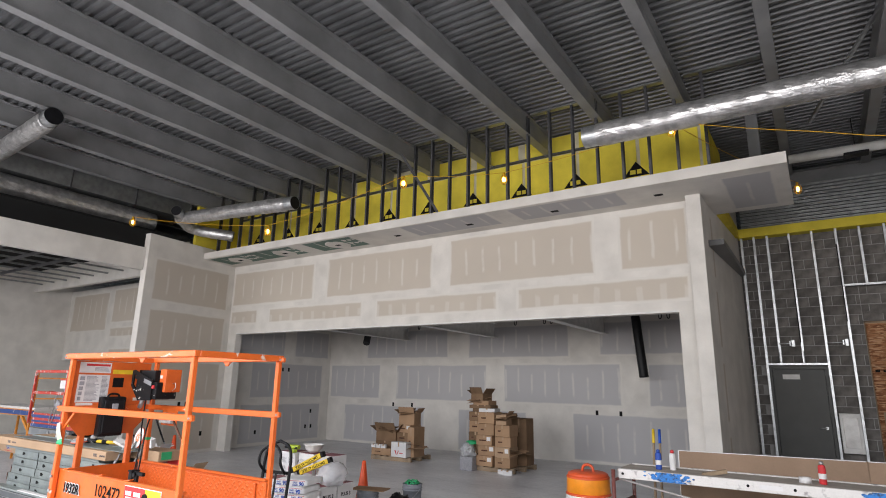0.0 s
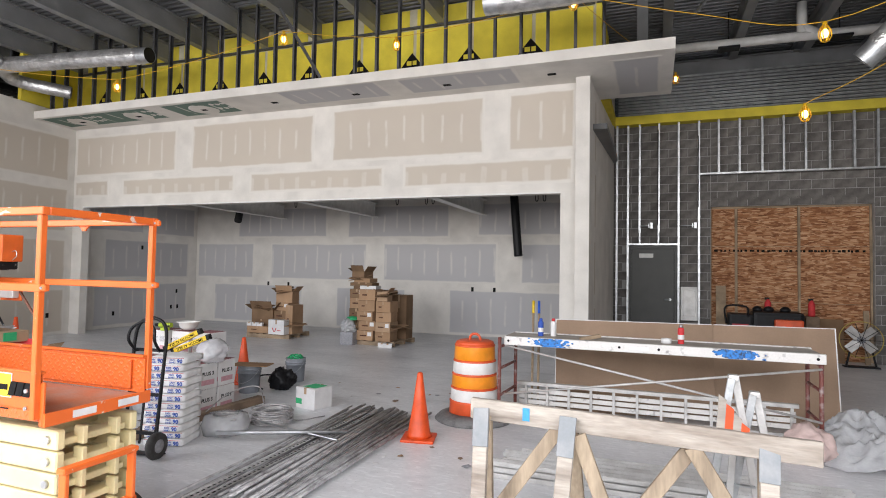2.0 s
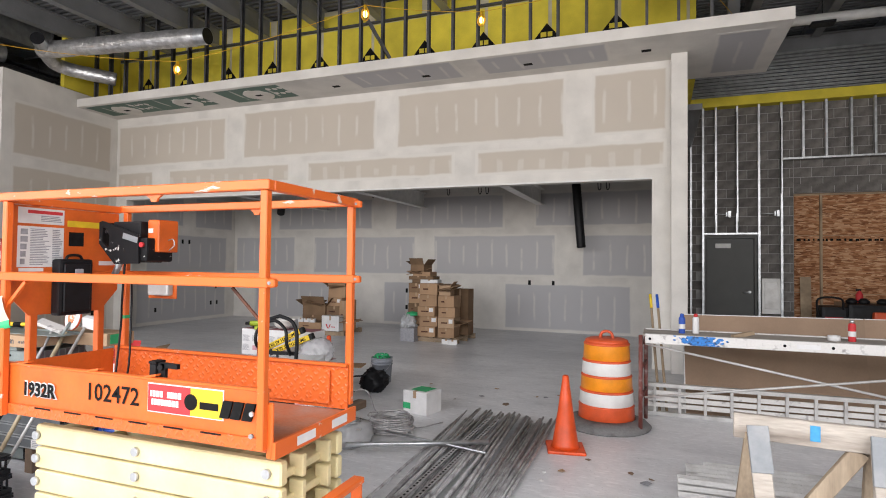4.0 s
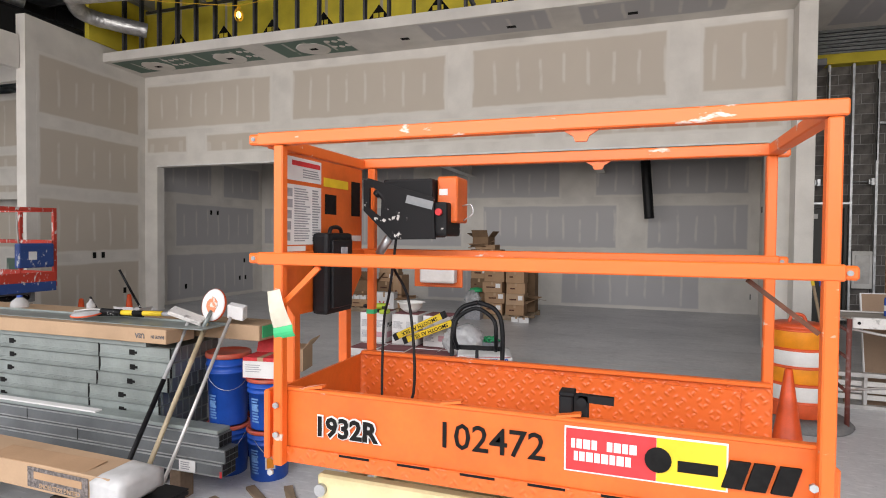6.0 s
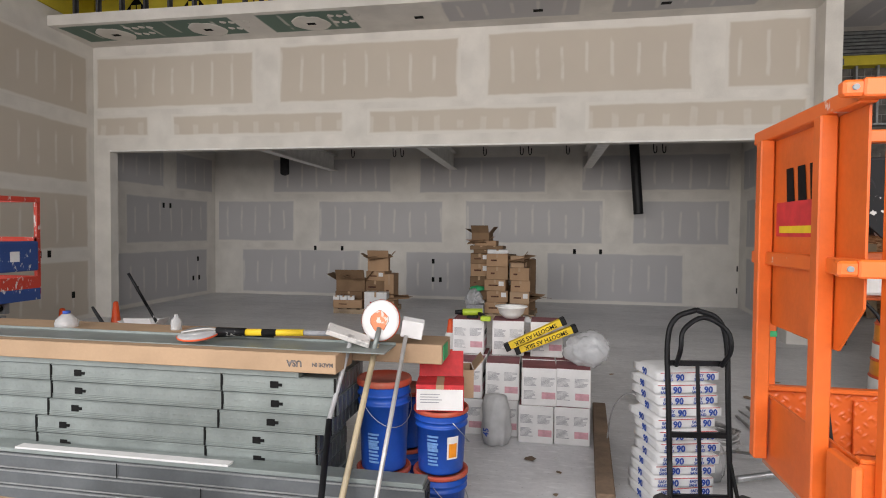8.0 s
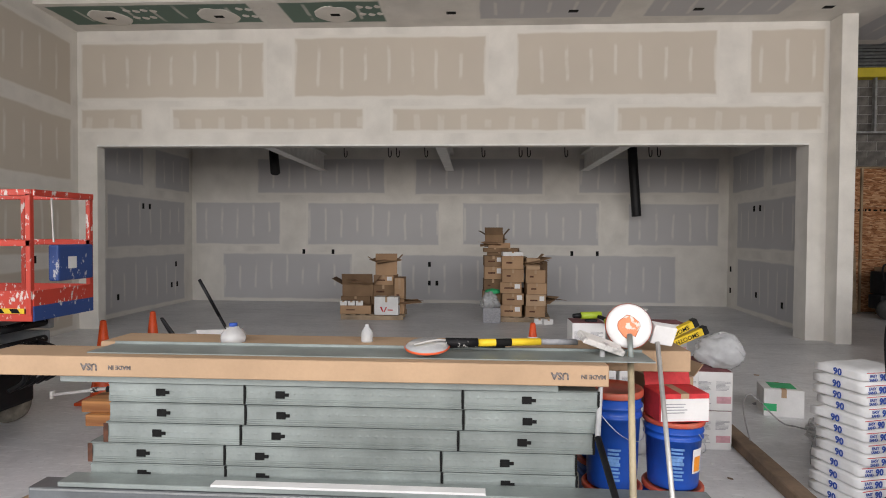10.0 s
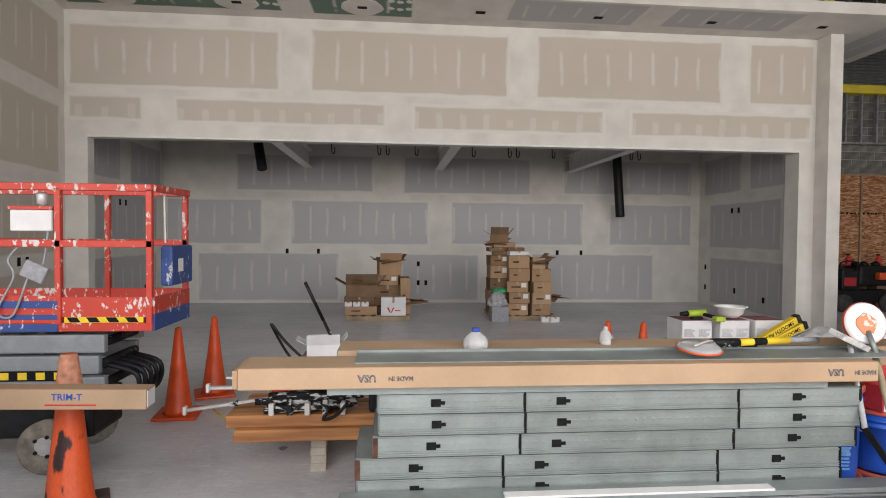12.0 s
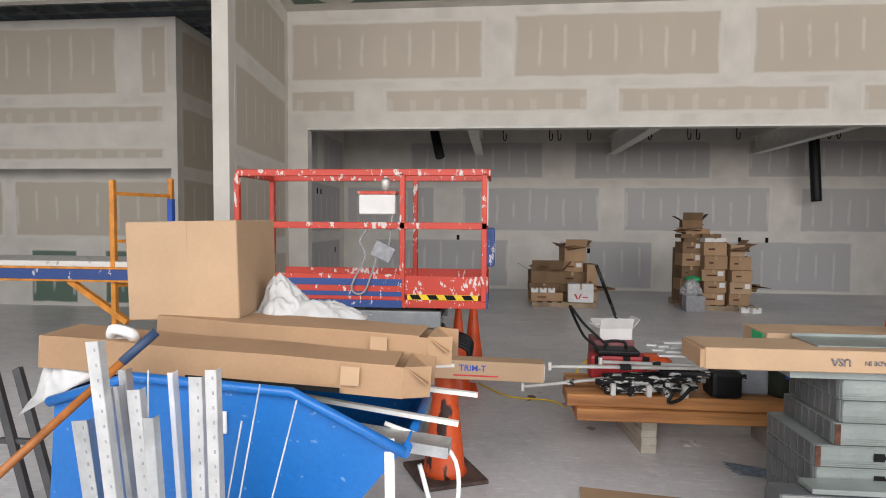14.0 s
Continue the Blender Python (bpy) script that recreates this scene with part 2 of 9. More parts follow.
M["orange_dusty"] = mat("dusty_orange_deck", (0.46, 0.15, 0.06), 0.6, var=0.2, scale=4, bump=0.1, color2=(0.42, 0.33, 0.28), patch=0.45)
M["cream"] = mat("cream_paint", (0.76, 0.66, 0.37), 0.45, var=0.1, scale=4, bump=0.03)
M["red_worn"] = splashed("plaster_splashed_red_paint", (0.50, 0.045, 0.025), (0.60, 0.53, 0.50), 0.5, 26, 0.585, (1, 1, 0.5))
M["blue_worn"] = splashed("plaster_splashed_blue_paint", (0.022, 0.06, 0.22), (0.45, 0.45, 0.47), 0.5, 26, 0.63, (1, 1, 0.5))
M["lift_grey"] = mat("grey_lift_paint", (0.20, 0.215, 0.225), 0.5, var=0.12, scale=6, bump=0.05, color2=(0.34, 0.34, 0.34), patch=0.34)
M["blue_tub"] = mat("blue_moulded_plastic", (0.006, 0.125, 0.42), 0.36, var=0.14, scale=44, fine=60, bump=0.06, color2=(0.14, 0.27, 0.50), patch=0.30, soft=0.04)
M["blue_bucket"] = mat("blue_bucket_plastic", (0.012, 0.085, 0.46), 0.4, var=0.08, scale=8, bump=0.03)
M["red_lid"] = mat("red_lid_plastic", (0.50, 0.075, 0.04), 0.5, var=0.12, scale=9, bump=0.05, color2=(0.42, 0.16, 0.10), patch=0.4)
M["card"] = mat("cardboard", (0.385, 0.245, 0.145), 0.88, var=0.08, scale=3, fine=90, bump=0.05, spec=0.2)
M["card_dark"] = mat("brown_cardboard", (0.23, 0.145, 0.085), 0.88, var=0.12, scale=3, fine=90, bump=0.05, spec=0.2)
M["card_light"] = mat("pale_cardboard", (0.44, 0.30, 0.19), 0.85, var=0.07, scale=2.5, fine=70, bump=0.04, spec=0.2)
M["board_brown"] = mat("brown_board_paper", (0.31, 0.215, 0.148), 0.85, var=0.08, scale=1.6, bump=0.04, spec=0.2)
M["paper_white"] = mat("white_paper", (0.72, 0.71, 0.70), 0.75, var=0.05, scale=6, bump=0.04)
M["print_grey"] = mat("grey_print", (0.33, 0.33, 0.35), 0.8, var=0.1, scale=40, bump=0.02)
M["print_red"] = mat("red_print", (0.62, 0.035, 0.04), 0.7, var=0.1, scale=20, bump=0.02)
M["print_pink"] = mat("pink_print", (0.66, 0.36, 0.40), 0.8, var=0.1, scale=20, bump=0.02)
M["print_maroon"] = mat("maroon_carton_top", (0.27, 0.09, 0.10), 0.7, var=0.15, scale=8, bump=0.03)
M["print_blue"] = mat("blue_print", (0.03, 0.09, 0.42), 0.7, var=0.1, scale=20, bump=0.02)
M["print_yellow"] = mat("yellow_print", (0.80, 0.55, 0.02), 0.6, var=0.08, scale=10, bump=0.02)
M["green_label"] = mat("green_label", (0.03, 0.42, 0.16), 0.6, var=0.08, scale=10, bump=0.02)
M["cone"] = mat("orange_cone_vinyl", (0.80, 0.09, 0.012), 0.45, var=0.12, scale=7, bump=0.06)
M["cone_old"] = mat("scuffed_cone_vinyl", (0.74, 0.10, 0.02), 0.5, var=0.2, scale=5, bump=0.1, color2=(0.04, 0.015, 0.012), patch=0.40, soft=0.02, stretch=(1.6, 1.6, 0.6))
M["cone_faded"] = mat("faded_cone_vinyl", (0.62, 0.27, 0.16), 0.7, var=0.2, scale=20, bump=0.15)
M["drum_orange"] = mat("orange_sheeting", (0.88, 0.30, 0.015), 0.35, var=0.08, scale=9, bump=0.05)
M["drum_red"] = mat("red_orange_plastic", (0.72, 0.10, 0.025), 0.45, var=0.1, scale=7, bump=0.04)
M["rubber"] = mat("dusty_rubber", (0.07, 0.068, 0.065), 0.85, var=0.25, scale=9, bump=0.2)
M["wood"] = mat("pale_lumber", (0.42, 0.375, 0.32), 0.85, var=0.22, scale=7, fine=55, bump=0.3, color2=(0.33, 0.30, 0.27), patch=0.42, stretch=(0.12, 1, 1))
M["wood_raw"] = mat("yellow_lumber", (0.42, 0.31, 0.20), 0.75, var=0.2, scale=9, fine=60, bump=0.15, stretch=(0.3, 1, 0.3))
M["plank"] = mat("orange_plank", (0.66, 0.31, 0.11), 0.55, var=0.28, scale=12, fine=60, bump=0.15, color2=(0.36, 0.14, 0.045), patch=0.45, soft=0.14, stretch=(0.06, 1, 1))
M["wood_old"] = mat("weathered_lumber", (0.26, 0.18, 0.12), 0.85, var=0.2, scale=4, fine=40, bump=0.2)
M["osb"] = strand_material()
M["stack_steel"] = mat("green_grey_stud_steel", (0.29, 0.325, 0.312), 0.45, 0.4, var=0.1, scale=5, bump=0.04)
M["dark_steel"] = mat("dark_channel_steel", (0.165, 0.178, 0.185), 0.42, 0.5, var=0.12, scale=4, bump=0.04)
M["rust"] = mat("rusty_edges", (0.14, 0.05, 0.025), 0.85, var=0.3, scale=20, bump=0.2)
M["alum"] = mat("dusty_aluminium", (0.60, 0.59, 0.57), 0.5, 0.5, var=0.12, scale=6, bump=0.08, color2=(0.42, 0.40, 0.38), patch=0.4)
M["alum_white"] = mat("plaster_dusted_aluminium", (0.68, 0.66, 0.63), 0.6, 0.2, var=0.12, scale=14, bump=0.12, color2=(0.36, 0.34, 0.33), patch=0.36, soft=0.06)
M["spray_blue"] = mat("blue_spray_paint", (0.02, 0.20, 0.60), 0.5, var=0.25, scale=30, bump=0.05, color2=(0.02, 0.05, 0.12), patch=0.44, soft=0.09)
M["wire_blue"] = mat("bluish_wire", (0.22, 0.27, 0.33), 0.45, var=0.2, scale=30, bump=0.02)
M["tape_blue"] = mat("blue_masking_tape", (0.06, 0.34, 0.62), 0.7, var=0.15, scale=20, bump=0.05)
M["horse_wood"] = mat("worn_plastered_lumber", (0.47, 0.42, 0.36), 0.85, var=0.3, scale=8, fine=70, bump=0.4, color2=(0.24, 0.19, 0.15), patch=0.42, soft=0.13, stretch=(0.14, 1, 1))
M["horse_leg"] = mat("worn_yellow_lumber", (0.42, 0.33, 0.23), 0.8, var=0.28, scale=9, fine=60, bump=0.3, color2=(0.25, 0.19, 0.13), patch=0.44, soft=0.14, stretch=(1, 1, 0.2))
M["rust_post"] = mat("worn_red_brown_post", (0.16, 0.045, 0.035), 0.6, var=0.2, scale=16, bump=0.15, color2=(0.45, 0.42, 0.4), patch=0.3)
M["conduit"] = mat("grey_conduit", (0.50, 0.49, 0.49), 0.42, 0.3, var=0.2, scale=9, bump=0.06, color2=(0.20, 0.18, 0.18), patch=0.4)
M["foil"] = mat("foil_wrap", (0.70, 0.69, 0.68), 0.3, 0.75, var=0.16, scale=7, fine=34, bump=0.6)
M["bag_white"] = mat("white_bag", (0.53, 0.53, 0.53), 0.5, var=0.08, scale=9, fine=24, bump=0.25)
M["film"] = mat("plastic_film", (0.86, 0.87, 0.88), 0.18, var=0.1, scale=6, fine=18, bump=0.5)
_b = M["film"].node_tree.nodes["Principled BSDF"]
_b.inputs["Transmission Weight"].default_value, _b.inputs["IOR"].default_value = 0.55, 1.15
M["film_pink"] = mat("pinkish_film", (0.66, 0.50, 0.46), 0.35, var=0.1, scale=6, fine=18, bump=0.4)
M["ring_old"] = mat("worn_brown_rubber", (0.13, 0.085, 0.07), 0.9, var=0.25, scale=9, bump=0.2)
M["bag_paper"] = mat("white_sack_paper", (0.80, 0.80, 0.80), 0.6, var=0.05, scale=9, fine=24, bump=0.2)
M["dull_yellow"] = mat("dull_yellow_paint", (0.50, 0.38, 0.08), 0.55, var=0.15, scale=9, bump=0.05)
M["wheel_tan"] = mat("dusty_tan_tyre", (0.36, 0.32, 0.26), 0.85, var=0.2, scale=12, bump=0.2)
M["bead"] = mat("white_steel_bead", (0.52, 0.525, 0.53), 0.5, 0.2, var=0.1, scale=12, bump=0.05)
M["olive"] = mat("dark_olive_plastic", (0.022, 0.032, 0.022), 0.5, var=0.15, scale=8, bump=0.05)
M["pale_blue"] = mat("pale_blue_print", (0.16, 0.33, 0.66), 0.6, var=0.1, scale=30, bump=0.02)
M["grey_plastic"] = mat("grey_bucket_plastic", (0.26, 0.28, 0.31), 0.5, var=0.12, scale=7, bump=0.06)
M["tan_pole"] = mat("tan_wood_pole", (0.52, 0.43, 0.28), 0.55, var=0.14, scale=6, bump=0.05)
M["broom_orange"] = mat("worn_orange_handle", (0.50, 0.17, 0.035), 0.55, var=0.2, scale=12, bump=0.08)
M["disc_orange"] = splashed("worn_orange_disc", (0.74, 0.24, 0.11), (0.66, 0.58, 0.52), 0.6, 40, 0.55)
M["lime"] = mat("lime_tool_plastic", (0.42, 0.55, 0.04), 0.45, var=0.1, scale=12, bump=0.03)
M["grip_slate"] = mat("slate_blue_grip", (0.03, 0.06, 0.13), 0.6, var=0.1, scale=12, bump=0.05)
M["wood_pale"] = mat("fresh_pale_lumber", (0.58, 0.52, 0.43), 0.8, var=0.14, scale=8, bump=0.1, stretch=(1, 0.15, 1))
M["ring_dusty"] = mat("dust_covered_rubber", (0.20, 0.195, 0.19), 0.9, var=0.3, scale=7, bump=0.3, color2=(0.06, 0.058, 0.055), patch=0.36)
M["tag_cream"] = mat("cream_tag_paper", (0.56, 0.53, 0.43), 0.7, var=0.08, scale=12, bump=0.05)
M["card_print"] = mat("dark_carton_print", (0.22, 0.19, 0.18), 0.8, var=0.3, scale=60, bump=0.02)
M["black_worn"] = splashed("plaster_spotted_black", (0.008, 0.008, 0.009), (0.52, 0.51, 0.49), 0.55, 24, 0.655, spec=0.2)
M["tool_caked"] = splashed("plaster_caked_black", (0.012, 0.012, 0.013), (0.50, 0.49, 0.47), 0.6, 38, 0.545, (0.35, 1, 1), spec=0.25)
M["red_tool"] = mat("red_tool_plastic", (0.42, 0.02, 0.025), 0.45, var=0.12, scale=8, bump=0.04)
M["scaf_yellow"] = mat("yellow_orange_frame", (0.72, 0.27, 0.03), 0.5, var=0.15, scale=9, bump=0.08)
M["black"] = mat("black_plastic", (0.010, 0.010, 0.012), 0.5, var=0.2, scale=12, bump=0.05, spec=0.28)
# Print, holes and gaps; also the painted shade over the near bay.
M["black_ink_and_shade"] = mat("black_ink_and_shade", (0.012, 0.012, 0.012), 0.8, var=0.15, scale=30, bump=0.02, spec=0.12)
M["white"] = mat("white_paint", (0.78, 0.77, 0.74), 0.55, var=0.06, scale=6, bump=0.03)
M["door_grey"] = mat("door_paint", (0.052, 0.053, 0.047), 0.5, var=0.08, scale=3, bump=0.02)


# ---- helpers of this scene ----
def world_of(ob):
    """The pose of ob by its own and its parents' places."""
    m = ob.matrix_basis.copy()
    while ob.parent:
        ob = ob.parent
        m = ob.matrix_basis @ m
    return m


def part(name, bm, material, parent=None, label="", smooth=False):
    """Links a bmesh as one mesh object under a thing or a part."""
    me = bpy.data.meshes.new(name)
    if parent:
        bmesh.ops.transform(bm, matrix=world_of(parent).inverted(), verts=bm.verts)
    bm.normal_update()
    bm.to_mesh(me)
    bm.free()
    for mm in material if isinstance(material, (list, tuple)) else (material,):
        me.materials.append(mm)
    if smooth:
        for p in me.polygons:
            p.use_smooth = True
    ob = new(name, me)
    if parent:
        ob.parent = parent
    if label:
        ob["label"] = label
    return ob


def empty(name, label, category, m=None, group=""):
    e = new(name)
    e.empty_display_size = 0.1
    if m is not None:
        e.matrix_basis = m
    return tagged(e, label, category, group)


def add_box(bm, x0, x1, y0, y1, z0, z1, bevel=0.0, mi=0, m=None):
    """A box between two corners, into bm."""
    r = bmesh.ops.create_cube(bm, size=1.0)
    vs = r["verts"]
    for v in vs:
        v.co = Vector((x0 + (v.co.x + 0.5) * (x1 - x0), y0 + (v.co.y + 0.5) * (y1 - y0), z0 + (v.co.z + 0.5) * (z1 - z0)))
    fs = {f for v in vs for f in v.link_faces}
    if bevel > 0:
        out = bmesh.ops.bevel(bm, geom=list({e for v in vs for e in v.link_edges}), offset=bevel, segments=2 if bevel > 0.008 else 1, affect="EDGES", profile=0.6)
        fs = {f for f in out["faces"]} | {f for f in fs if f.is_valid}
        vs = list({v for f in fs for v in f.verts})
    for f in fs:
        f.material_index = mi
    if m is not None:
        bmesh.ops.transform(bm, matrix=m, verts=vs)
    return vs


def box(x0, x1, y0, y1, z0, z1, bevel=0.0, m=None):
    bm = bmesh.new()
    add_box(bm, x0, x1, y0, y1, z0, z1, bevel, 0, m)
    return bm


def add_rod(bm, a, b, r, r2=None, seg=12, caps=True, mi=0):
    """A round bar from a to b, into bm."""
    a, b = Vector(a), Vector(b)
    d = b - a
    out = bmesh.ops.create_cone(bm, cap_ends=caps, segments=seg, radius1=r, radius2=r if r2 is None else r2, depth=d.length)
    turn = d.to_track_quat("Z", "Y").to_matrix().to_4x4()
    bmesh.ops.transform(bm, matrix=Matrix.Translation((a + b) / 2) @ turn, verts=out["verts"])
    for f in {f for v in out["verts"] for f in v.link_faces}:
        f.material_index = mi
        f.smooth = len(f.verts) == 4
    return out["verts"]


def rod(a, b, r, r2=None, seg=12, caps=True):
    bm = bmesh.new()
    add_rod(bm, a, b, r, r2, seg, caps)
    return bm


def add_bar(bm, a, b, w, h, up=(0, 0, 1), mi=0, bevel=0.0):
    """A square bar from a to b, w wide and h high, into bm."""
    a, b = Vector(a), Vector(b)
    d = (b - a)
    n = d.length
    d.normalize()
    u = Vector(up)
    s = d.cross(u)
    if s.length < 1e-4:
        s = d.cross(Vector((0, 1, 0)))
    s.normalize()
    u = s.cross(d)
    m = Matrix((s, d, u)).transposed().to_4x4()
    m.translation = a
    return add_box(bm, -w / 2, w / 2, 0, n, -h / 2, h / 2, bevel, mi, m)


def bar(a, b, w, h, up=(0, 0, 1), bevel=0.0):
    bm = bmesh.new()
    add_bar(bm, a, b, w, h, up, 0, bevel)
    return bm


def add_lathe(bm, rings, seg=24, mi=0, m=None, wobble=0.0, caps=True):
    """A turned shape from (radius, height) pairs, into bm."""
    rows = []
    for r, z in rings:
        row = []
        for i in range(seg):
            a = 2 * math.pi * i / seg
            k = 1 + (wobble * noise.noise(Vector((math.cos(a) * 2, math.sin(a) * 2, z * 4))) if wobble else 0)
            row.append(bm.verts.new((r * k * math.cos(a), r * k * math.sin(a), z)))
        rows.append(row)
    fs = []
    for p, q in zip(rows, rows[1:]):
        for i in range(seg):
            fs.append(bm.faces.new((p[i], p[(i + 1) % seg], q[(i + 1) % seg], q[i])))
    for row, flip in ((rows[0], True), (rows[-1], False)):
        if caps and row[0].co.xy.length > 1e-4:
            fs.append(bm.faces.new(row[::-1] if flip else row))
    for f in fs:
        f.material_index = mi
        f.smooth = len(f.verts) == 4
    if m is not None:
        bmesh.ops.transform(bm, matrix=m, verts=[v for row in rows for v in row])
    return rows


def lathe(rings, seg=24, m=None, wobble=0.0, caps=True):
    bm = bmesh.new()
    add_lathe(bm, rings, seg, 0, m, wobble, caps)
    return bm


def add_tube(bm, pts, r, seg=8, mi=0, caps=True):
    """A round hose along pts, into bm."""
    pts = [Vector(p) for p in pts]
    rows = []
    side = None
    for i, p in enumerate(pts):
        d = (pts[min(i + 1, len(pts) - 1)] - pts[max(i - 1, 0)]).normalized()
        if side is None:
            side = d.orthogonal().normalized()
        side = (side - d * side.dot(d)).normalized()
        up = d.cross(side)
        rr = r[i] if isinstance(r, (list, tuple)) else r
        rows.append([bm.verts.new(p + rr * (math.cos(2 * math.pi * k / seg) * side + math.sin(2 * math.pi * k / seg) * up)) for k in range(seg)])
    for p, q in zip(rows, rows[1:]):
        for k in range(seg):
            f = bm.faces.new((p[k], p[(k + 1) % seg], q[(k + 1) % seg], q[k]))
            f.smooth, f.material_index = True, mi
    if caps:
        for row, flip in ((rows[0], True), (rows[-1], False)):
            bm.faces.new(row[::-1] if flip else row).material_index = mi
    return rows


def tube(pts, r, seg=8, caps=True):
    bm = bmesh.new()
    add_tube(bm, pts, r, seg, 0, caps)
    return bm


def arc_points(pts, n=8):
    """A smooth line through pts."""
    pts = [Vector(p) for p in pts]
    full = [pts[0] * 2 - pts[1]] + pts + [pts[-1] * 2 - pts[-2]]
    out = []
    for i in range(1, len(full) - 2):
        a, b, c, d = full[i - 1:i + 3]
        for k in range(n):
            t = k / n
            out.append(0.5 * ((2 * b) + (c - a) * t + (2 * a - 5 * b + 4 * c - d) * t * t + (3 * b - a - 3 * c + d) * t ** 3))
    return out + [pts[-1]]


def writing(name, body, size, material, m, parent=None, depth=0.0006, bold=0.0):
    """Letters of the built-in font as a mesh, centred at the pose m."""
    cu = bpy.data.curves.new(name, "FONT")
    cu.body, cu.size, cu.extrude, cu.align_x, cu.align_y, cu.offset = body, size, depth, "CENTER", "CENTER", bold
    cu.resolution_u = 2
    tmp = new(name, cu)
    me = bpy.data.meshes.new_from_object(tmp.evaluated_get(bpy.context.evaluated_depsgraph_get()))
    bpy.data.objects.remove(tmp)
    me.materials.clear()
    me.materials.append(material)
    ob = new(name, me)
    if parent:
        ob.parent = parent
    ob.matrix_basis = world_of(parent).inverted() @ m if parent else m
    return ob


def crumple(radius, seed=0.0, flat=1.0, floor=None, detail=4, amount=0.55):
    """A creased soft lump with folds at three scales."""
    bm = bmesh.new()
    bmesh.ops.create_icosphere(bm, subdivisions=detail, radius=1.0)
    off = Vector((seed * 3.1, seed * 1.7, seed))
    for v in bm.verts:
        d = v.co.normalized()
        k = 1 + amount * (0.8 * noise.noise(d * 1.4 + off) + 0.9 * (0.3 - abs(noise.noise(d * 2.7 + off))) + 0.55 * (0.3 - abs(noise.noise(d * 6 + off))) + 0.25 * (0.3 - abs(noise.noise(d * 13 + off))))
        v.co = d * k * radius
        v.co.z *= flat
        if floor is not None:
            v.co.z = max(v.co.z, floor + 0.01 * noise.noise(d * 5))
    for f in bm.faces:
        f.smooth = True
    return bm


def rag(w, h, seed, rise=0.12):
    """A thin crumpled sheet that bulges in the middle and lies down at its edges."""
    bm = bmesh.new()
    bmesh.ops.create_grid(bm, x_segments=46, y_segments=38, size=0.5)
    off = Vector((seed, seed * 2.3, 0))
    for v in bm.verts:
        r = min(1.0, v.co.xy.length / (0.46 + 0.1 * noise.noise(v.co * 3 + off)))
        q = v.co * 3.2 + off
        lump = (1 - r * r) ** 0.8 if r < 1 else 0.0
        v.co.z = lump * rise * (1 + 0.45 * noise.noise(q * 0.8)) + lump * rise * 0.75 * (0.25 - abs(noise.noise(q * 1.7))) + rise * 0.16 * (0.25 - abs(noise.noise(q * 3.6))) * min(1.0, lump * 3)
        v.co.x, v.co.y = v.co.x * w * (0.75 + 0.25 * r) + 0.05 * w * noise.noise(q * 1.3), v.co.y * h * (0.75 + 0.25 * r) + 0.05 * h * noise.noise(q * 1.1 + off)
    for f in bm.faces:
        f.smooth = True
    return bm


def structure(ob, label="", category=""):
    return tagged(ob, label, category, kind="structure")


def panel_piece(parent, wall, lo, hi, material, axis, at, face):
    """One bare sheet of a drywall surface: lo and hi are its corners along the wall and up."""
    (a0, b0), (a1, b1) = lo, hi
    g = 0.06
    a0, b0, a1, b1 = a0 - g, b0 - g, a1 + g, b1 + g
    ca, cb, ha, hb = (a0 + a1) / 2, (b0 + b1) / 2, (a1 - a0) / 2, (b1 - b0) / 2
    bm = bmesh.new()
    t = 0.0025 * face
    lays = [bm.loops.layers.uv.new(n) for n in ("place", "half")]
    put = {"x": lambda a, b, d: (at + d, a, b), "y": lambda a, b, d: (a, at + d, b), "z": lambda a, b, d: (a, b, at + d)}[axis]
    front = [bm.verts.new(put(a, b, t)) for a, b in ((a0, b0), (a1, b0), (a1, b1), (a0, b1))]
    back = [bm.verts.new(put(a, b, 0)) for a, b in ((a0, b0), (a1, b0), (a1, b1), (a0, b1))]
    fs = [bm.faces.new(front)] + [bm.faces.new((front[i], back[i], back[(i + 1) % 4], front[(i + 1) % 4])) for i in range(4)]
    ab = {}
    for vs in (front, back):
        for v, q in zip(vs, ((-ha, -hb), (ha, -hb), (ha, hb), (-ha, hb))):
            ab[v] = q
    for f in fs:
        for lp in f.loops:
            lp[lays[0]].uv, lp[lays[1]].uv = ab[lp.vert], (ha, hb)
    bmesh.ops.recalc_face_normals(bm, faces=bm.faces)
    n = {"x": Vector((face, 0, 0)), "y": Vector((0, face, 0)), "z": Vector((0, 0, face))}[axis]
    bm.normal_update()
    if fs[0].normal.dot(n) < 0:
        bmesh.ops.reverse_faces(bm, faces=bm.faces)
    return part("drywall_panel", bm, material, parent)


def vary(m, amount):
    """Lets alike pieces differ a little in tone."""
    nt = m.node_tree
    b = nt.nodes["Principled BSDF"]
    link = b.inputs["Base Color"].links[0]
    src = link.from_socket
    info, mr, mx = nt.nodes.new("ShaderNodeObjectInfo"), nt.nodes.new("ShaderNodeMapRange"), nt.nodes.new("ShaderNodeHueSaturation")
    mr.inputs["To Min"].default_value, mr.inputs["To Max"].default_value = 1 - amount, 1 + amount
    nt.links.new(info.outputs["Random"], mr.inputs["Value"])
    nt.links.new(mr.outputs["Result"], mx.inputs["Value"])
    nt.links.new(src, mx.inputs["Color"])
    nt.links.new(mx.outputs["Color"], b.inputs["Base Color"])


for _k, _a in (("block", 0.18), ("card", 0.12), ("card_dark", 0.15), ("conduit", 0.25), ("stack_steel", 0.07), ("yellow_board", 0.08)):
    vary(M[_k], _a)


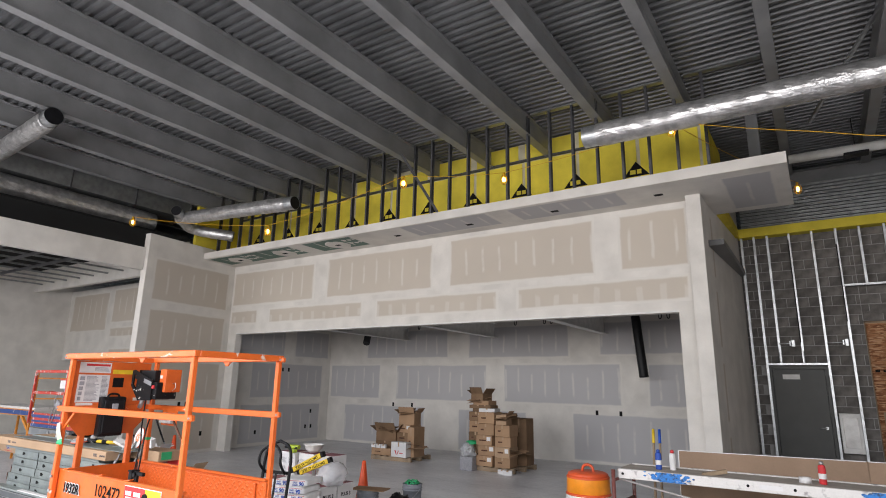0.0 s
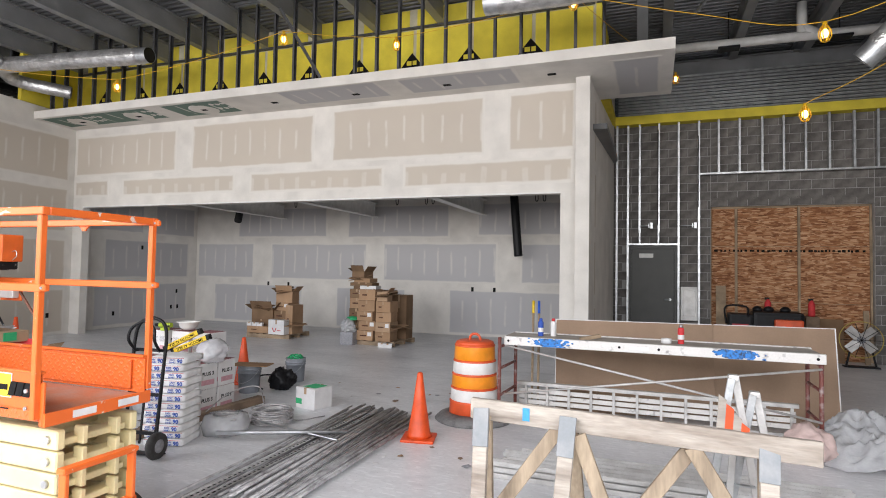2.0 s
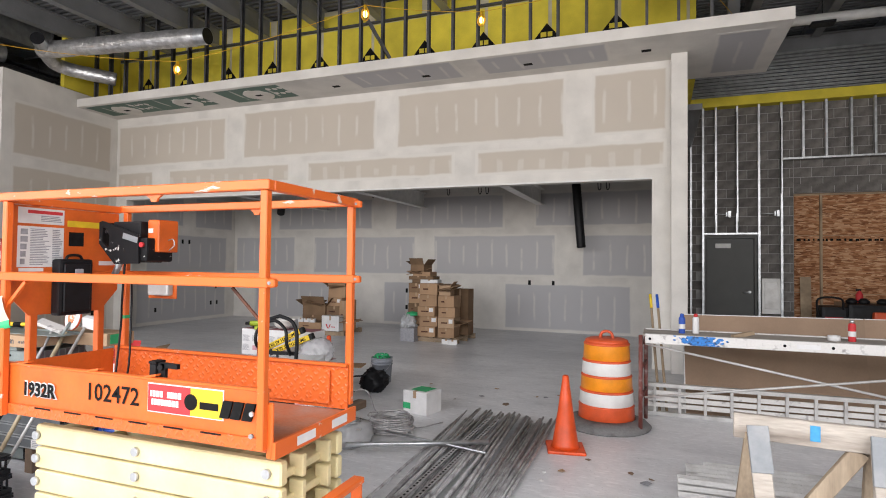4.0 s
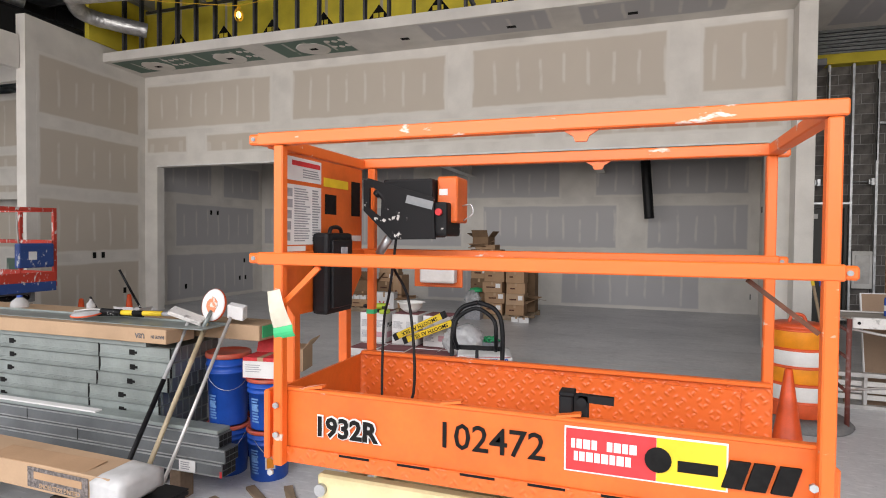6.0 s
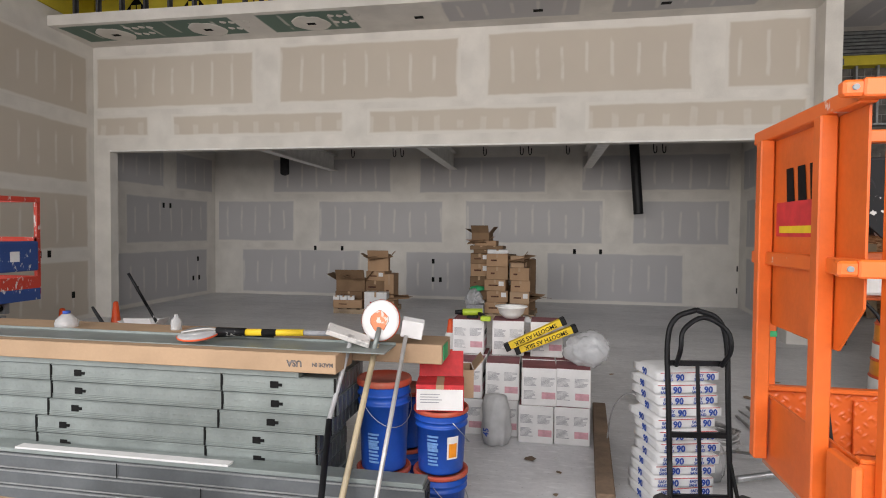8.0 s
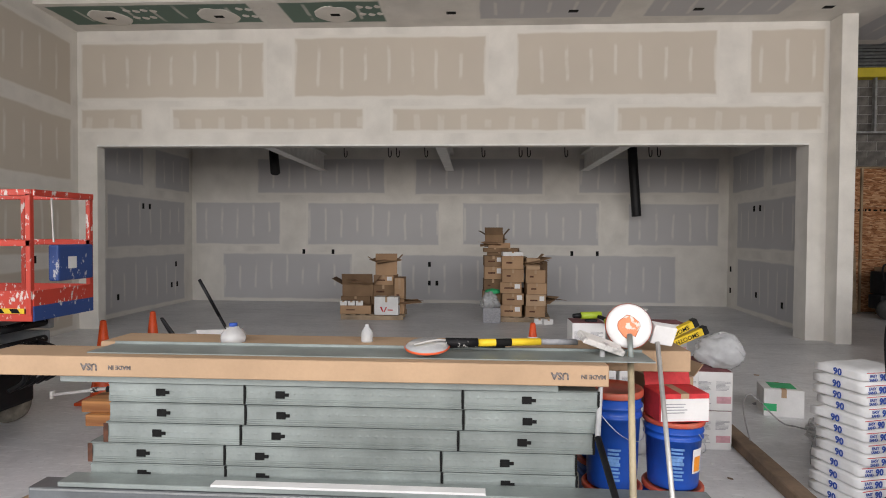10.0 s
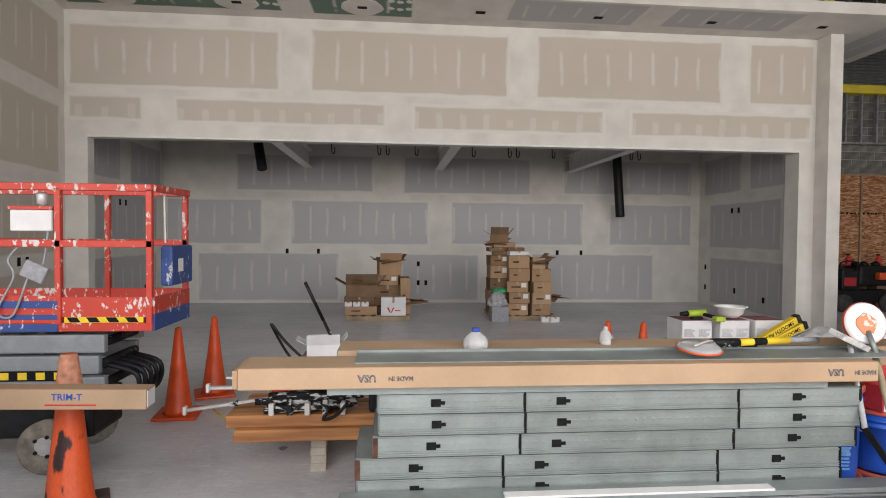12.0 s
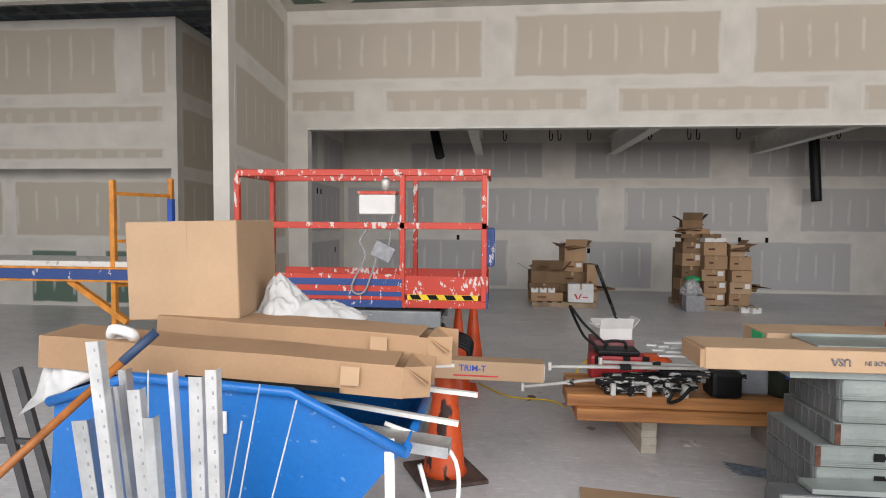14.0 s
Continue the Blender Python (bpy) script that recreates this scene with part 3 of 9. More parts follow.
# ---- the large structure ----
def floor_material():
    m = mat("concrete_floor", (0.77, 0.77, 0.78), 0.38, var=0.14, scale=0.7, fine=22, bump=0.05, color2=(0.64, 0.642, 0.655))
    nt = m.node_tree
    b = nt.nodes["Principled BSDF"]
    src = b.inputs["Base Color"].links[0].from_socket
    co = nt.nodes.new("ShaderNodeTexCoord")
    mp = nt.nodes.new("ShaderNodeMapping")
    mp.inputs["Scale"].default_value, mp.inputs["Rotation"].default_value = (0.8, 3.2, 1), (0, 0, 0.5)
    nt.links.new(co.outputs["Object"], mp.inputs["Vector"])
    for vec, scale, lo, hi, dark, kind in ((mp.outputs[0], 1.4, 0.52, 0.64, 0.92, 1), (co.outputs["Object"], 5.5, 0.57, 0.66, 0.90, 1), (co.outputs["Object"], 46, 0.64, 0.70, 0.70, 1), (mp.outputs[0], 9.0, 0.56, 0.64, 1.14, 1)):
        n, r, mx = nt.nodes.new("ShaderNodeTexNoise"), nt.nodes.new("ShaderNodeMapRange"), nt.nodes.new("ShaderNodeMix")
        n.inputs["Scale"].default_value, n.inputs["Detail"].default_value = scale, 6
        nt.links.new(vec, n.inputs["Vector"])
        r.inputs["From Min"].default_value, r.inputs["From Max"].default_value = lo, hi
        nt.links.new(n.outputs["Fac"], r.inputs["Value"])
        mx.data_type, mx.blend_type = "RGBA", "MULTIPLY"
        mx.inputs["B"].default_value = (dark, dark, dark, 1)
        nt.links.new(r.outputs["Result"], mx.inputs["Factor"])
        nt.links.new(src, mx.inputs["A"])
        src = mx.outputs["Result"]
    nt.links.new(src, b.inputs["Base Color"])
    return m


M["floor"] = floor_material()
floor = structure(part("floor", box(-24, 7, -3.4, 22, -0.2, 0.0), M["floor"]), "grey dusty bare concrete slab floor", "floor")

HX0, HX1 = -14.35, -1.19   # block of rooms behind the header
HY, BY = 10.82, 15.36      # header wall and the recess's back wall
OX0, OX1, OZ = -14.0, -1.9, 3.22
SOF = 5.23

bm = bmesh.new()
add_box(bm, OX0, OX1, HY, HY + 0.2, OZ, SOF + 0.15)
add_box(bm, HX0, OX0, HY, HY + 0.2, 0, SOF + 0.15)
add_box(bm, OX1, -1.602, HY, HY + 0.36, 0, SOF + 0.15)
wall_header = structure(part("wall_header", bm, M["mud"]), "taped drywall header wall over a wide opening", "wall")
pilaster = structure(part("pilaster", box(-1.6, -1.353, HY - 0.31, HY + 0.3, 0, SOF, 0.004), M["mud"]), "white taped drywall pilaster at the opening's end", "pilaster")
def wall_prism(corners, z0, z1):
    """An upright wall over a four-cornered plan."""
    bm = bmesh.new()
    lo = [bm.verts.new((x, y, z0)) for x, y in corners]
    hi = [bm.verts.new((x, y, z1)) for x, y in corners]
    bm.faces.new(lo[::-1])
    bm.faces.new(hi)
    for i in range(len(lo)):
        j = (i + 1) % len(lo)
        bm.faces.new((lo[i], lo[j], hi[j], hi[i]))
    bmesh.ops.recalc_face_normals(bm, faces=bm.faces)
    return bm


SIDE_TURN = -2.2   # the side wall and the recess open slightly outward
wall_side = structure(part("wall_side", wall_prism(((-1.353, HY + 0.3), (-1.195, 14.6), (-1.25, 14.6), (-1.44, HY + 0.3)), 0, 6.6), M["mud"]), "taped drywall side wall", "wall")
wall_left = structure(part("wall_left", box(HX0 - 0.2, HX0, 7.93, HY + 0.1, 0, SOF + 0.35, 0.004), M["mud"]), "taped drywall wing wall with a white end", "wall")
wall_recess_back = structure(part("wall_recess_back", box(-14.75, -1.1, BY, BY + 0.15, 0, 4.4), M["mud"]), "taped grey drywall back wall of the recess", "wall")
wall_recess_left = structure(part("wall_recess_left", box(-14.75, -14.6, HY + 0.2, BY, 0, 4.4), M["mud"]), "taped grey drywall side wall of the recess", "wall")
wall_recess_right = structure(part("wall_recess_right", wall_prism(((-1.5, HY + 0.36), (-1.445, HY + 0.36), (-1.253, 14.6), (-1.1, 14.75), (-1.1, BY), (-1.2, BY)), 0, 4.4), M["mud"]), "taped grey drywall side wall of the recess", "wall")
ceiling_recess = structure(part("ceiling_recess", box(-14.75, -1.1, HY + 0.2, BY + 0.15, 4.4, 4.5), M["deck"]), "dark unfinished ceiling of the recess", "ceiling")

# soffit that runs along the header and turns round its end
bm = bmesh.new()
add_box(bm, HX0, 0.0, 9.65, HY + 0.01, SOF, SOF + 0.18)
add_box(bm, -1.38, 0.0, HY + 0.01, 12.0, SOF, SOF + 0.18)
soffit = structure(part("soffit", bm, M["mud"]), "white taped drywall soffit with cut holes for lamps", "soffit")

# concrete block wall at the back of the side space
wall_block = structure(part("wall_block", box(-1.2, 0.9, 14.5, 14.7, 0, 5.3), M["mortar"]), "grey concrete block wall behind steel studs", "wall")
wall_block_far = structure(part("wall_block_far", box(3.98, 4.5, 14.5, 14.7, 0, 5.3), M["mortar"]), "grey concrete block wall beside the boarded opening", "wall")
wall_block_top = structure(part("wall_block_top", box(0.9, 3.98, 14.5, 14.7, 3.32, 5.3), M["mortar"]), "grey concrete block wall above the boarded opening", "wall")
wall_right = structure(part("wall_right", box(4.4, 4.6, -3.2, 22, 0, 7.2), M["plain_wall"]), "plain wall at the side", "wall")
wall_far = structure(part("wall_far", box(-1.2, 4.6, 21.8, 22, 0, 7.2), M["block"]), "dark wall far behind the roof space", "wall")
wall_front = bmesh.new()
for a, b in ((-24, -21), (-15.1, -14.1), (-8.3, -7.3), (-1.5, -0.7), (5.1, 7)):
    add_box(wall_front, a, b, -2.0, -1.8, 0, 7.2)
add_box(wall_front, -24, 7, -2.0, -1.8, 5.6, 7.2)
wall_front = structure(part("wall_front", wall_front, M["mud"]), "shop front wall with wide openings", "wall")
wall_far_left = structure(part("wall_far_left", box(-24, -23.8, -3.4, 15.4, 0, 7.2), M["mud"]), "plain wall at the far side", "wall")

# roof: ribbed deck on steel beams
bm = bmesh.new()
ZD, ZB = 7.12, 6.70
y = -3.4
prof = []
while y < 22:
    prof += [(y, ZD), (y + 0.052, ZD), (y + 0.07, ZD + 0.045), (y + 0.137, ZD + 0.045)]
    y += 0.155
rows = [[bm.verts.new((x, yy, zz)) for yy, zz in prof] for x in (-24, 7)]
for i in range(len(prof) - 1):
    bm.faces.new((rows[0][i], rows[0][i + 1], rows[1][i + 1], rows[1][i]))
ceiling_deck = structure(part("ceiling_deck", bm, M["deck"]), "grey ribbed steel roof deck", "ceiling")
roof_cover = structure(part("roof_cover", box(-24, 7, -3.6, 22, 7.25, 7.4), M["deck"]), "roof cover above the deck", "roof")


def i_beam(x0, y0, y1, zb, zt, w=0.17):
    bm = bmesh.new()
    add_box(bm, x0 - w / 2, x0 + w / 2, y0, y1, zb, zb + 0.018)
    add_box(bm, x0 - w / 2, x0 + w / 2, y0, y1, zt - 0.018, zt)
    add_box(bm, x0 - 0.006, x0 + 0.006, y0, y1, zb + 0.018, zt - 0.018)
    return bm


for k in range(-4, 14):
    x = -0.05 - 1.41 * k
    yend = 11.0 if k > 0 and x > HX0 else 21.8
    structure(part("roof_beam", i_beam(x, -3.4, yend, ZB, ZD - 0.002), M["steel_grey"]), "grey steel roof beam under the deck", "beam")

for bx in (-11.18, -7.99, -4.68):
    structure(part("ceiling_beam", i_beam(bx, HY + 0.2, BY, 3.30, 3.72, 0.2), M["white"]), "pale steel beam across the recess ceiling", "beam")


# ---- details of the structure ----
def panels(parent, rects, material, axis, at, face):
    for a0, b0, a1, b1 in rects:
        panel_piece(parent, None, (min(a0, a1), b0), (max(a0, a1), b1), material, axis, at, face)


panels(wall_header, [(-14.26, 4.07, -11.02, 4.99), (-10.46, 4.07, -7.21, 5.05), (-6.67, 4.07, -3.41, 5.09), (-2.84, 4.08, -1.69, 5.09),
                     (-14.27, 3.54, -13.19, 3.86), (-12.62, 3.52, -9.29, 3.85), (-8.76, 3.49, -5.53, 3.84), (-4.99, 3.47, -1.72, 3.84)], M["paper"], "y", HY, -1)
panels(wall_recess_back, [(-14.49, 1.46, -12.32, 2.50), (-11.57, 1.46, -8.27, 2.49), (-7.65, 1.48, -4.32, 2.50), (-3.58, 1.49, -1.45, 2.49),
                          (-13.77, 0.08, -10.47, 1.20), (-9.19, 0.08, -7.0, 1.19), (-5.6, 0.08, -2.45, 1.21),
                          (-12.87, 2.76, -9.64, 3.6), (-8.84, 2.74, -5.7, 3.6), (-4.79, 2.78, -1.45, 3.6)], M["paper_grey"], "y", BY, -1)
panels(wall_left, [(8.2, 3.92, 10.6, 4.95), (8.2, 2.62, 10.6, 3.64), (8.2, 1.38, 10.6, 2.35), (8.2, 0.1, 10.6, 1.11)], M["paper"], "x", HX0, 1)
panels(wall_recess_left, [(12.0, 1.44, 14.95, 2.47), (11.7, 0.1, 14.94, 1.2), (11.4, 2.75, 13.2, 3.6), (13.7, 2.75, 15.2, 3.6)], M["paper_grey"], "x", -14.6, 1)
panels(wall_recess_right, [(11.9, 1.46, 14.77, 2.47), (11.5, 0.1, 14.72, 1.18), (11.5, 2.75, 13.0, 3.6), (13.4, 2.75, 15.1, 3.6)], M["paper_grey"], "x", -1.5, -1)
for _p in wall_recess_right.children:
    _p.matrix_basis = pose(-1.5, HY + 0.36, 0, 0, 0, -4.1) @ pose(1.5, -HY - 0.36, 0)
panels(wall_side, [(11.35, 3.9, 14.2, 5.0), (11.35, 2.65, 14.2, 3.62), (11.35, 1.38, 14.2, 2.35), (11.35, 0.1, 14.2, 1.12)], M["paper"], "x", -1.353, 1)
for _p in wall_side.children:
    _p.matrix_basis = pose(-1.353, HY + 0.3, 0, 0, 0, SIDE_TURN) @ pose(1.353, -HY - 0.3, 0)
panels(soffit, [(-14.1, 9.75, -10.9, 10.5), (-10.4, 9.75, -8.85, 10.55)], M["paper_green"], "z", SOF, -1)
panels(soffit, [(-7.3, 9.7, -5.2, 10.5), (-4.7, 9.75, -2.6, 10.5), (-0.92, 9.95, -0.25, 11.75)], M["paper_grey"], "z", SOF, -1)

# cut holes in the soffit: dark recessed boxes with a thin rim
for cx in (-13.35, -11.53, -9.62, -7.76, -5.84, -3.92, -1.98):
    bm = bmesh.new()
    add_box(bm, cx - 0.075, cx + 0.075, 10.19, 10.29, SOF - 0.006, SOF - 0.001)
    structure(part("lamp_hole", bm, M["black_ink_and_shade"], soffit))
for a, b in ((-14.575, -14.49), (-1.35, -1.235)):
    structure(part("trim_corner", box(a, b, BY - 0.0045, BY - 0.001, 0.02, 3.05), M["mud"]), "pale band of compound down the recess corner", "trim")
# cut holes for switches and sockets
for hx, hz in ((-11.69, 1.27), (-10.94, 1.27), (-4.96, 1.27), (-4.34, 1.27), (-8.49, 0.97), (-8.49, 0.5), (-8.3, 0.5)):
    part("socket_hole", box(hx - 0.035, hx + 0.035, BY - 0.007, BY - 0.001, hz - 0.06, hz + 0.06), M["black_ink_and_shade"], wall_recess_back)
for hy, hz in ((14.55, 0.97), (14.6, 0.48), (14.35, 0.48), (13.2, 2.3), (13.45, 2.3), (12.3, 0.4)):
    part("socket_hole", box(-14.599, -14.593, hy - 0.035, hy + 0.035, hz - 0.06, hz + 0.06), M["black_ink_and_shade"], wall_recess_left)
for hy, hz in ((14.5, 0.97), (14.5, 0.48), (13.2, 2.3), (13.45, 2.3), (12.3, 0.4), (13.3, 0.5)):
    part("socket_hole", box(-1.507, -1.501, hy - 0.035, hy + 0.035, hz - 0.06, hz + 0.06), M["black_ink_and_shade"], wall_recess_right)
for hy, hz in ((9.4, 1.28), (9.62, 1.28), (10.2, 0.5)):
    part("socket_hole", box(HX0 + 0.003, HX0 + 0.008, hy - 0.04, hy + 0.04, hz - 0.06, hz + 0.06), M["black_ink_and_shade"], wall_left)
structure(part("trim_edge", box(OX0, OX1, HY - 0.006, HY - 0.001, OZ, OZ + 0.03), M["white"]), "thin white corner bead along the opening", "trim")

# yellow sheathing above the soffit, board by board
wall_sheathing = structure(part("wall_sheathing", box(HX0 - 0.3, -1.3, 10.93, 11.05, SOF + 0.19, 7.1), M["yellow_tape"]), "yellow glass-mat sheathing above the soffit", "wall")
random.seed(4)
x = HX0 - 0.28
while x < -1.4:
    w = min(1.2, -1.32 - x)
    part("sheathing_board", box(x + 0.02, x + w - 0.03, 10.918, 10.93, SOF + 0.2, 6.66), M["yellow_board"], wall_sheathing)
    top = random.choice((7.09, 7.0, 6.9, 7.09))
    part("sheathing_board", box(x + 0.03, x + w - 0.12, 10.918, 10.93, 6.72, top), M["yellow_board"], wall_sheathing)
    for u in (0.6,):
        if x + u > -1.6:
            continue
        bm = bmesh.new()
        u -= 0.67
        c = Vector((x + u, 10.914, 6.03))
        vs = [bm.verts.new(c + Vector(q)) for q in ((-0.25, 0, -0.13), (0.25, 0, -0.13), (0.0, 0, 0.17))]
        bm.faces.new(vs)
        e = bmesh.ops.extrude_face_region(bm, geom=bm.faces[:])
        bmesh.ops.translate(bm, vec=(0, 0.004, 0), verts=[v for v in e["geom"] if isinstance(v, bmesh.types.BMVert)])
        bmesh.ops.recalc_face_normals(bm, faces=bm.faces)
        mark = part("printed_mark", bm, M["black_ink_and_shade"], wall_sheathing)
        for v0, v1 in ((-0.115, -0.01), (0.015, 0.1)):
            part("mark_window", box(x + u + v0, x + u + v1, 10.9115, 10.9138, 5.945, 6.035, 0.001), M["yellow_board"], mark)
        part("printed_line", box(x + u - 0.1, x + u + 0.12, 10.914, 10.918, 5.78, 5.83), M["black_ink_and_shade"], wall_sheathing)
    x += 1.22
structure(part("wall_sheathing_end", box(-1.3, -1.2, 10.93, 12.6, SOF + 0.19, 6.7), M["yellow_board"]), "yellow sheathing return at the block's end", "wall")
wall_sheathing_left = structure(part("wall_sheathing_left", box(HX0 - 0.1, HX0, 9.3, 10.85, SOF + 0.36, 6.9), M["yellow_board"]), "yellow sheathing above the wing wall", "wall")
for _w in (wall_left, wall_sheathing_left):
    _w.matrix_world = pose(HX0, HY, 0, 0, 0, 6.5) @ pose(-HX0, -HY, 0)
structure(part("sheathing_rail", box(HX0, -1.32, 10.85, 10.9, 6.67, 6.715), M["stud_dark"]), "dark steel rail along the sheathing", "rail")


def stud(x, y, z0, z1, w=0.042, d=0.09, axis="z"):
    """A rolled steel stud: web and two flanges."""
    bm = bmesh.new()
    add_box(bm, x - w / 2, x - w / 2 + 0.003, y, y + d, z0, z1)
    add_box(bm, x - w / 2 + 0.003, x + w / 2, y, y + 0.003, z0, z1)
    add_box(bm, x - w / 2 + 0.003, x + w / 2, y + d - 0.003, y + d, z0, z1)
    return bm


# Galvanised studs whose backlit shade is put into a dark base colour.
for k in range(29):
    sx = -1.06 - 0.452 * k
    tagged(part("steel_stud", stud(sx, 9.68, SOF + 0.18, 7.08), M["stud_dark"]), "steel stud standing on the soffit, coloured dark as if backlit", "stud", "studs over the soffit")
for k in range(0, 10):
    a = -0.05 - 1.41 * k - 0.13
    tagged(part("top_track", box(a - 1.15, a, 9.67, 9.78, 7.08, 7.115), M["stud"]), "grey steel top track between roof beams", "track", "tracks between beams")
bm = bmesh.new()
add_bar(bm, (-6.35, 9.75, 5.45), (-7.0, 9.3, 6.72), 0.07, 0.05)
tagged(part("diagonal_brace", bm, M["stud_dark"]), "dark steel brace leaning from soffit to beam", "brace")

tagged(part("diagonal_brace", bar((0.35, 10.2, 6.0), (1.35, 9.0, 7.05), 0.045, 0.04), M["stud"]), "grey slotted steel brace leaning up to a roof beam", "brace")

# studs, tracks and yellow band on the block wall
YS = 14.28
for sx, z0, z1 in ((-1.116, 0, 5.24), (-0.869, 0, 5.24), (-0.612, 2.48, 5.24), (-0.196, 2.48, 5.24), (0.224, 0, 5.24), (0.646, 0, 5.24), (4.3, 0, 5.24)):
    tagged(part("steel_stud", stud(sx, YS, z0, z1), M["galv"]), "bright galvanised steel stud against concrete blocks", "stud", "studs on the block wall")
for sx in (1.047, 1.462, 1.901, 2.308, 2.716, 3.146, 3.585, 3.994):
    tagged(part("steel_stud", stud(sx, YS, 4.06, 5.24), M["galv"]), "short galvanised steel stud above the boarded opening", "stud", "studs on the block wall")
tagged(part("steel_track", box(0.66, 4.3, YS, YS + 0.09, 4.02, 4.058), M["galv"]), "galvanised steel track over the boarded opening", "track")
tagged(part("steel_track", box(-0.85, 0.2, YS, YS + 0.09, 2.44, 2.478), M["galv"]), "galvanised steel track over the door", "track")
structure(part("trim_band", box(-1.18, 4.38, 14.22, 14.49, 5.242, 5.44), M["yellow_board"]), "yellow sheathing band along the wall's top", "trim")
structure(part("trim_band_side", box(-1.32, -1.15, 12.1, 14.21, 5.242, 5.44), M["yellow_board"]), "yellow sheathing band turning the corner", "trim")
for a, b in ((-0.612, -0.32), (0.24, 0.6)):
    bm = bmesh.new()
    add_rod(bm, (a, YS - 0.02, 2.88), (b, YS - 0.02, 2.88), 0.012)
    add_box(bm, b - 0.06, b, YS - 0.05, YS, 2.81, 2.95, 0.005)
    add_box(bm, b - 0.1, b - 0.075, YS - 0.05, YS, 2.83, 2.93, 0.003)
    tagged(part("conduit_box", bm, M["galv"]), "galvanised conduit with a small junction box", "junction box")
for px, z0, z1 in ((-0.215, 2.9, 5.1), (-0.63, 2.48, 2.72), (-0.18, 2.48, 2.72), (0.63, 3.3, 4.9)):
    tagged(part("conduit_pipe", rod((px, YS - 0.008, z0), (px, YS - 0.008, z1), 0.009), M["black"] if z1 > 4 else M["galv"]), "thin upright conduit on the studs", "conduit")

door_1 = structure(empty("door_1", "dark grey closed steel door in a steel frame", "door", pose(-0.33, 14.4, 0)))
bm = bmesh.new()
add_box(bm, -0.85, -0.80, 14.36, 14.5, 0, 2.42)
add_box(bm, 0.14, 0.19, 14.36, 14.5, 0, 2.42)
add_box(bm, -0.80, 0.14, 14.36, 14.5, 2.36, 2.42)
part("door_frame", bm, M["door_grey"], door_1)
leaf = part("door_leaf", box(-0.795, 0.135, 14.41, 14.46, 0.01, 2.355, 0.003), M["door_grey"], door_1)
part("closer_plate", box(-0.62, -0.31, 14.395, 14.41, 2.15, 2.25, 0.003), M["white"], leaf, "white closer plate")
bm = bmesh.new()
add_rod(bm, (0.05, 14.41, 1.2), (0.05, 14.36, 1.2), 0.03)
add_rod(bm, (0.05, 14.365, 1.2), (-0.07, 14.365, 1.19), 0.012)
part("door_handle", bm, M["galv"], leaf, "bright lever handle")
panel_box = empty("electrical_panel", "white steel electrical panel hung on studs", "panel", pose(0.44, 14.36, 0.75))
bm = bmesh.new()
add_box(bm, 0.27, 0.62, 14.3, 14.42, 0.75, 1.5, 0.006)
part("box", bm, M["white"], panel_box)
part("panel_door", box(0.32, 0.57, 14.29, 14.3, 0.85, 1.42, 0.003), M["alum"], panel_box)

# strand boards close the wide opening
wall_boarded = structure(part("wall_boarded", box(0.88, 4.0, 14.66, 14.72, 0, 3.34), M["wood_raw"]), "strand board closing a wide opening", "wall")
for a, b in ((0.93, 1.4), (1.46, 2.62), (2.68, 3.93)):
    for z0, z1 in ((0.02, 1.2), (1.21, 2.42), (2.43, 3.28)):
        part("strand_panel", box(a, b, 14.645, 14.66, z0, z1), M["osb"], wall_boarded)
for a in (0.905, 1.43, 2.65, 3.95):
    part("stud_strip", box(a - 0.022, a + 0.022, 14.61, 14.645, 0.02, 3.28), M["wood_raw"], wall_boarded)
part("stud_strip", box(0.93, 3.93, 14.61, 14.645, 3.28, 3.32), M["wood_raw"], wall_boarded)

for k in range(12):
    z = 5.5 + 0.075 * k
    bm = bmesh.new()
    add_box(bm, -1.1, 4.36, 14.4, 14.43, z, z + 0.03, 0.006)
    add_box(bm, -1.1, 4.36, 14.43, 14.445, z - 0.012, z + 0.042)
    tagged(part("furring_channel", bm, M["stud"]), "long grey steel furring channel above the yellow band", "channel", "level channels over the band")
bm = bmesh.new()
rnd = random.Random(77)
x = 0.98
while x < 3.85:
    w = rnd.uniform(0.03, 0.09)
    add_box(bm, x, x + w, 14.643, 14.6449, 2.3 + rnd.uniform(0, 0.015), 2.36 - rnd.uniform(0, 0.012))
    x += w + rnd.uniform(0.015, 0.06)
part("stamped_print", bm, M["black_ink_and_shade"], wall_boarded)

# girder, pipe and ducts under the roof
structure(part("roof_girder", i_beam(0, 0, 5.6, 6.15, 6.75, 0.2), M["steel_grey"]), "dark steel girder across the side space", "beam").matrix_world = pose(-1.15, 14.7, 0, 0, 0, -90)
structure(part("steel_column", box(-0.62, -0.42, 11.9, 12.1, SOF + 0.14, 7.1), M["steel_grey"]), "grey steel post on the soffit's corner", "column")
pipe = empty("waste_pipe", "white plastic waste pipe hung under the roof", "pipe", pose(0, 13, 6.5))
part("pipe_run", rod((0.0, 13, 6.46), (4.35, 13, 6.42), 0.09, seg=16), M["white"], pipe)
part("pipe_branch", rod((2.38, 13, 6.5), (2.38, 13, 7.1), 0.09, seg=16), M["white"], pipe)
part("pipe_elbow", rod((2.38, 13, 6.62), (2.62, 12.98, 6.46), 0.09, seg=16), M["white"], pipe)
for hx in (1.1, 3.0):
    bm = bmesh.new()
    add_box(bm, hx - 0.2, hx + 0.2, 12.88, 13.12, 6.32, 6.37, 0.01)
    add_rod(bm, (hx, 13, 6.37), (hx, 13, 7.1), 0.01)
    part("pipe_hanger", bm, M["black"], pipe)


